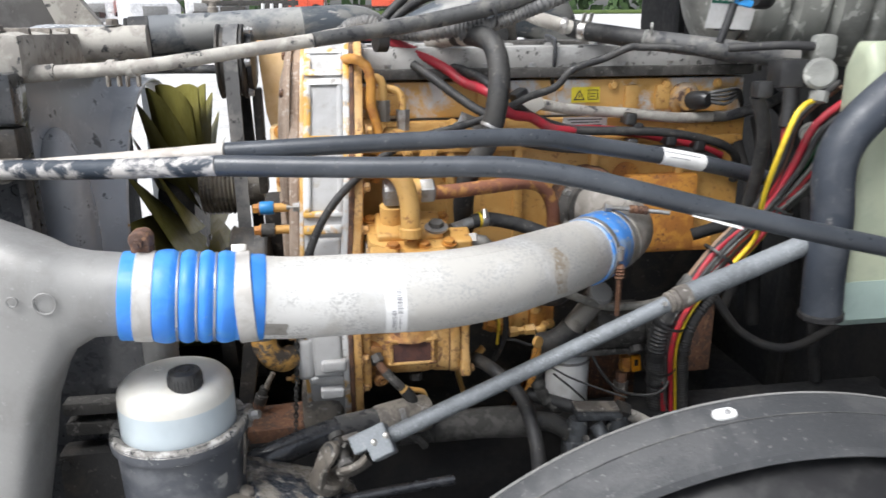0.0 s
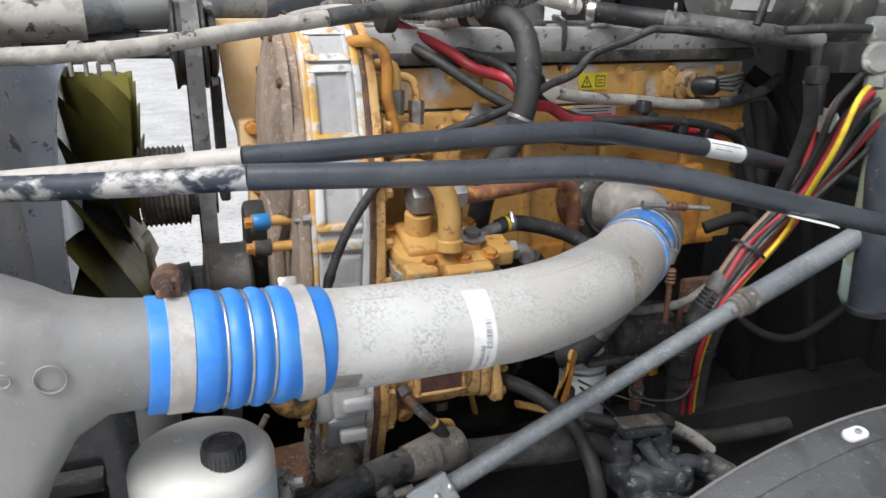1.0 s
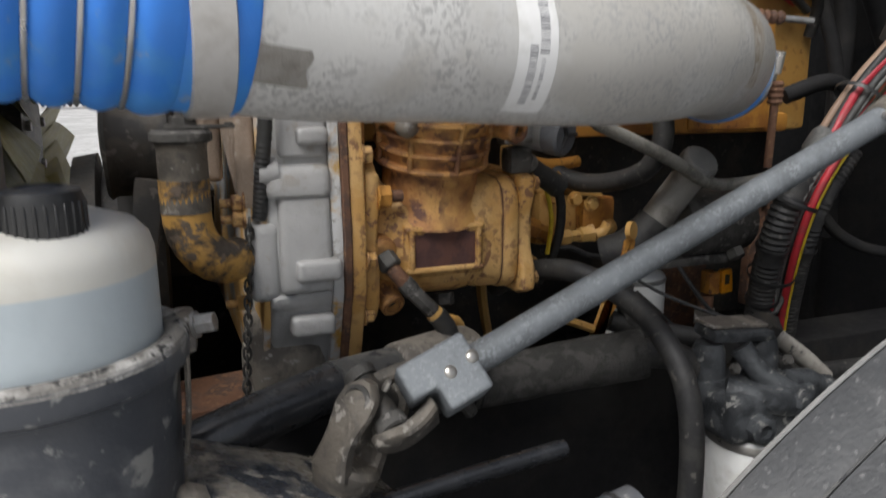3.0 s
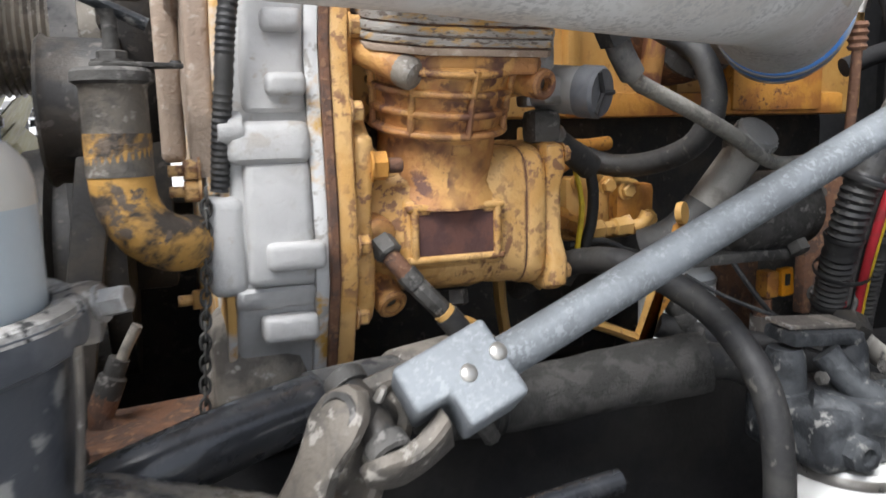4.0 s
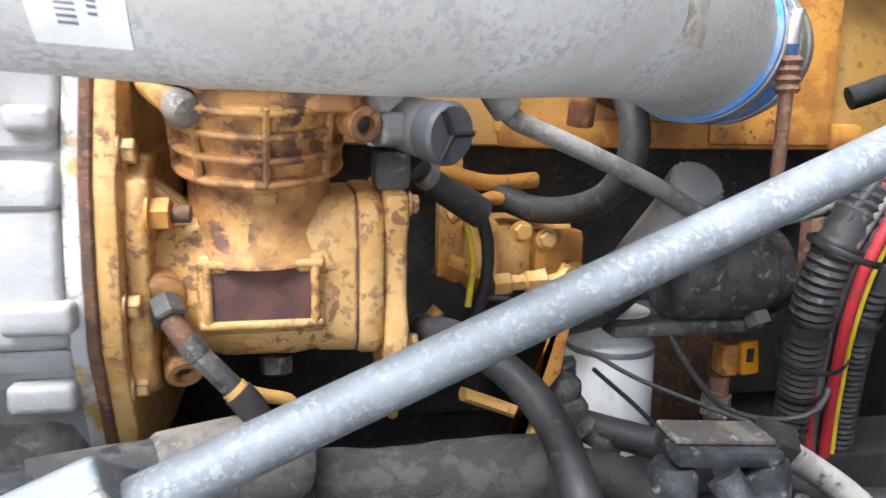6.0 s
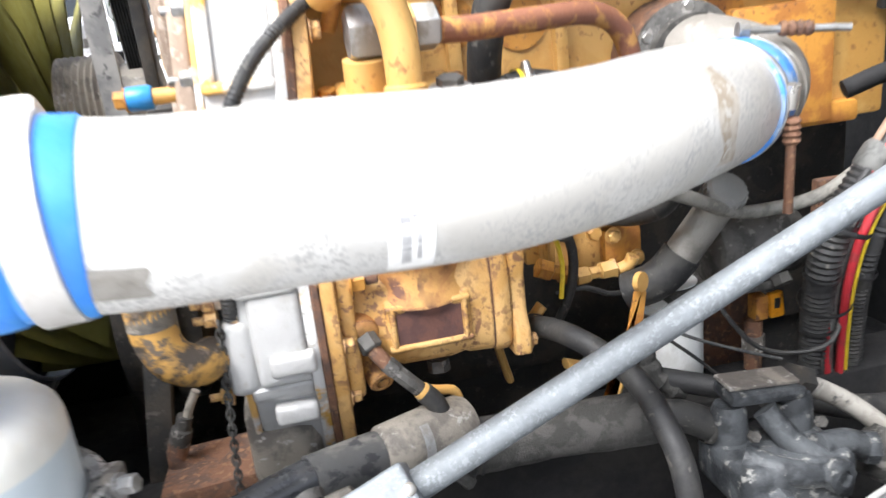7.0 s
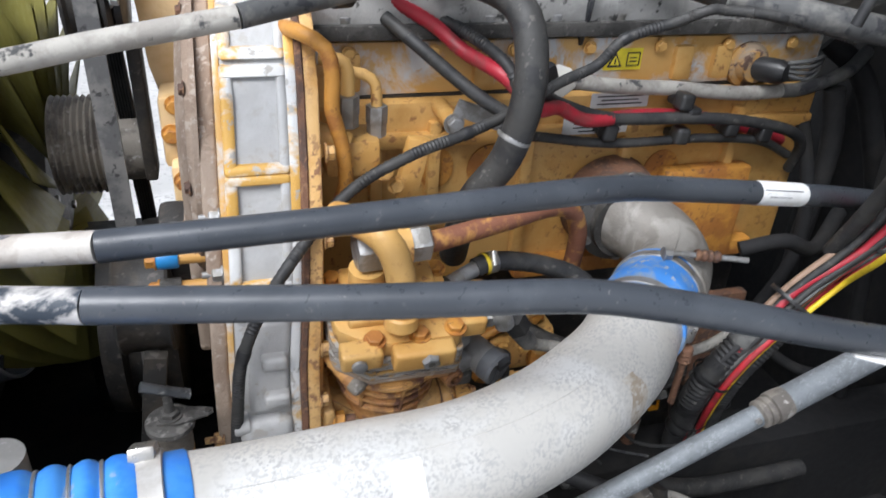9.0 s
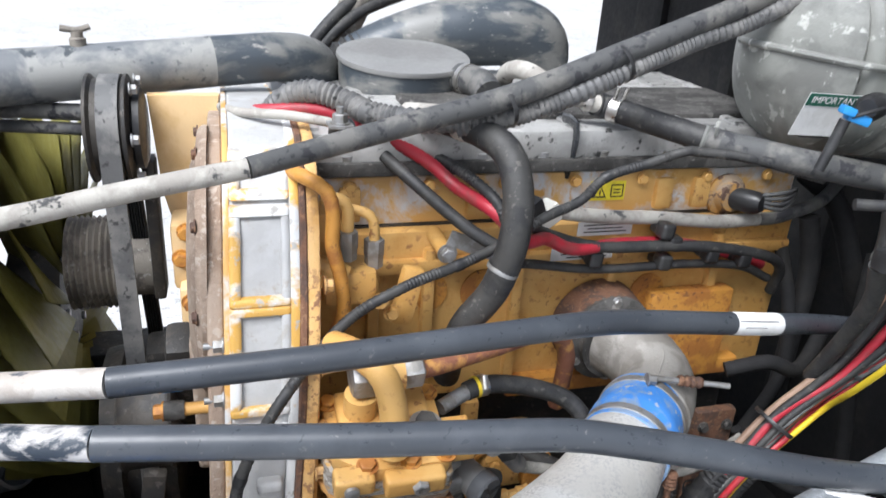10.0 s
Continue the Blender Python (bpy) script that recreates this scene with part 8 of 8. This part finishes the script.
    for ob in (c, b):
        ob.location = eye + (ob.location - eye) * k
        ob.scale = (k, k, k)


connectors()


# ---- beyond the engine: heater pipe, intake ----
def far_side():
    h = thing("heater_hose", (0.45, 0.33, 1.66), "black heater hose clipped to a tan pipe", "hose")
    part("hose", tube([(0.372, 0.24, 1.7245), (0.39, 0.236, 1.72), (0.435, 0.185, 1.711), (0.482, 0.13, 1.702)], 0.0175, 24), "rubber", h)
    part("pipe", tube([(0.3, 0.42, 1.69), (0.282, 0.37, 1.74), (0.288, 0.31, 1.757), (0.32, 0.26, 1.74), (0.385, 0.237, 1.721)], 0.0135, 20), "dusthose", h, "dusty tan metal pipe")
    part("dusty_run", tube([(0.482, 0.13, 1.702), (0.54, 0.095, 1.694), (0.61, 0.06, 1.684), (0.72, 0.03, 1.668)], 0.0178, 24), "halfdust", h, "dust-greyed rear run")
    cl = part("spring_clamp", lathe([(0.0183, -0.008), (0.0193, -0.007), (0.0193, 0.007), (0.0183, 0.008)], (0.398, 0.227, 1.718), (0.65, -0.75, -0.13), 24, caps=False), "steel", h)
    for dx in (-0.007, 0.007):
        part("clamp_ear", box((0.4 + dx, 0.222, 1.742), (0.003, 0.012, 0.018), 0.001, (0, 15, -45)), "steel", cl)
    part("joint_clamp", lathe([(0.0145, -0.006), (0.0165, 0), (0.0145, 0.006)], (0.36, 0.243, 1.728), (0.9, -0.3, -0.25), 22, caps=False), "steel", h)
    part("tie", lathe([(0.0188, -0.003), (0.0205, 0), (0.0188, 0.003)], (0.482, 0.13, 1.701), (0.75, -0.6, -0.13), 20, caps=False), "grey_pl", h)
    part("tie_tail", box((0.482, 0.108, 1.722), (0.004, 0.004, 0.02), 0.001), "grey_pl", h)
    a = thing("air_separator", (0.155, 0.5, 1.62), "dusty dark round canister with a grey flat lid", "canister")
    part("body", lathe([(0.1, -0.1), (0.108, -0.03), (0.108, 0.0)], (0.155, 0.52, 1.715), (0, -0.1, 1), 40), "darkpipe", a)
    part("lid", lathe([(0.111, 0.0), (0.112, 0.003), (0.111, 0.008), (0.1, 0.01), (0.02, 0.011)], (0.155, 0.52, 1.715), (0, -0.1, 1), 44), "castgrey", a, "dusty grey metal lid")
    part("outlet", tube([(0.23, 0.44, 1.70), (0.25, 0.40, 1.70), (0.255, 0.36, 1.69)], 0.024, 18), "halfdust", a)
    part("outlet_clamp", lathe([(0.025, -0.006), (0.0265, 0.006)], (0.238, 0.425, 1.70), (0.3, -0.9, 0), 20), "steel", a)
    a.location.z += 0.02
    t = thing("intake_duct", (0.3, 0.7, 1.6), "smooth dark intake duct with a dusty sheen", "duct")
    part("duct", tube([(0.06, 0.66, 1.66), (0.075, 0.66, 1.70), (0.132, 0.66, 1.728), (0.22, 0.66, 1.752), (0.32, 0.66, 1.765), (0.40, 0.66, 1.765), (0.45, 0.67, 1.74), (0.46, 0.69, 1.68), (0.45, 0.72, 1.58)], lambda s, m: 0.03 + 0.035 * min(1, s * 2.2), 32), "darkpipe", t)
    part("bellows", conduit([(0.06, 0.66, 1.69), (0.085, 0.66, 1.708), (0.115, 0.66, 1.722)], 0.042, 0.012, 0.14, 24), "rubber", t)
    for k, (pts, r, m) in enumerate((([(0.0, 0.72, 1.69), (0.045, 0.72, 1.75), (0.1, 0.74, 1.80), (0.2, 0.78, 1.86), (0.4, 0.8, 1.9)], 0.012, "rubber"), ([(0.02, 0.72, 1.68), (0.06, 0.72, 1.74), (0.13, 0.74, 1.79), (0.25, 0.78, 1.83)], 0.012, "rubber"), ([(0.06, 0.76, 1.70), (0.11, 0.76, 1.79), (0.15, 0.78, 1.90)], 0.03, "castdust"))):
        c = thing("far_hose", pts[0], ("black rubber hose curving over the far side", "black rubber hose curving over the far side", "pale dusty exhaust pipe beyond the engine")[k], "hose", "far hoses")
        part("hose", tube(pts, r, 18), m, c)
    x = thing("turbocharger", (0.3, 0.78, 1.5), "rusty cast turbocharger beyond the engine", "turbocharger")
    part("housing", lathe([(0.05, -0.06), (0.11, -0.05), (0.12, 0), (0.11, 0.05), (0.05, 0.06)], (0.3, 0.8, 1.56), (1, 0.2, 0), 36), "rust", x)
    pc = thing("hose_clamp_block", (-0.01, 0.13, 1.70), "rubber lined P-clamp with a bolt and nut", "clamp")
    part("loop", lathe([(0.016, -0.012), (0.02, -0.01), (0.02, 0.01), (0.016, 0.012)], (0.0, 0.16, 1.705), (1, 0.3, 0), 20), "rubber", pc)
    part("bolt", hexbolt((-0.005, 0.15, 1.722), (0, 0, 1), 0.016, 0.012, stud=0.008), "dull_steel", pc)
    part("tongue", box((-0.005, 0.15, 1.72), (0.03, 0.03, 0.004), 0.001), "dull_steel", pc)
    tb = thing("vent_tube", (-0.1, 0.2, 1.69), "dusty grey tube lying over the gear housing", "tube")
    part("tube", tube([(-0.14, 0.33, 1.70), (-0.115, 0.24, 1.714), (-0.06, 0.19, 1.722), (0.0, 0.17, 1.715)], 0.006, 12), "dusthose", tb)
    for k, (pts, r) in enumerate((([(0.76, 0.2, 1.55), (0.78, 0.19, 1.45), (0.77, 0.18, 1.3), (0.8, 0.2, 1.1)], 0.016), ([(0.72, 0.2, 1.5), (0.74, 0.17, 1.4), (0.75, 0.16, 1.28), (0.72, 0.18, 1.15)], 0.011), ([(0.86, 0.15, 1.5), (0.84, 0.12, 1.38), (0.86, 0.1, 1.2), (0.9, 0.1, 1.0)], 0.012), ([(0.6, 0.12, 1.33), (0.66, 0.1, 1.35), (0.72, 0.1, 1.33), (0.8, 0.15, 1.36)], 0.012), ([(0.8, 0.28, 1.6), (0.85, 0.24, 1.55), (0.9, 0.22, 1.44), (0.95, 0.2, 1.3)], 0.018), ([(0.66, 0.13, 1.2), (0.72, 0.1, 1.12), (0.8, 0.06, 1.1), (0.92, 0.05, 1.16)], 0.009))):
        c = thing("firewall_hose", pts[0], "black hose by the firewall, surrounding shade put into its colour", "hose", "firewall hoses")
        # near-black material instead of rubber, standing for the shade here
        part("hose", tube(pts, r, 14), "firewall", c)
    fw = thing("round_plug", (0.78, 0.02, 1.50), "grey round plug on a bracket", "plug")
    part("plug", lathe([(0.018, 0), (0.022, 0.004), (0.022, 0.03)], (0.80, 0.08, 1.53), (-0.5, -1, 0), 20), "grey_pl", fw)
    sc = thing("starter_cover", (0.62, 0.2, 1.1), "rusty brown bolted plate low on the engine", "plate")
    part("plate", box((0.66, 0.19, 1.1), (0.08, 0.02, 0.2), 0.006), "rust", sc)
    for x, z in ((0.636, 1.17), (0.684, 1.17), (0.636, 1.03)):
        part("bolt", hexbolt((x, 0.18, z), (0, -1, 0), 0.014, 0.009), "dirtymetal", sc)


far_side()


def open_hood():
    t = thing("open_hood", (-0.9, 0.8, 1.5), "grey fibreglass hood tipped forward, seen from inside", "hood")
    part("inner_panel", prism([(1.68, -1.6), (2.5, -1.6), (2.5, -1.02), (1.80, -0.766), (1.69, -0.72)], "y", 0.8, 0.83, 0.01), "hood", t)
    part("side_panel", prism([(1.70, -0.725), (1.81, -0.77), (2.5, -1.03), (2.5, -0.95), (1.80, -0.68), (1.73, -0.63)], "y", 0.76, 0.8, 0.008), "dusthose", t, "dusty paler side flange")
    part("nose_panel", box((-1.25, 0.3, 1.5), (0.04, 1.4, 1.2), 0.02, (0, -20, 0)), "hood", t)


open_hood()
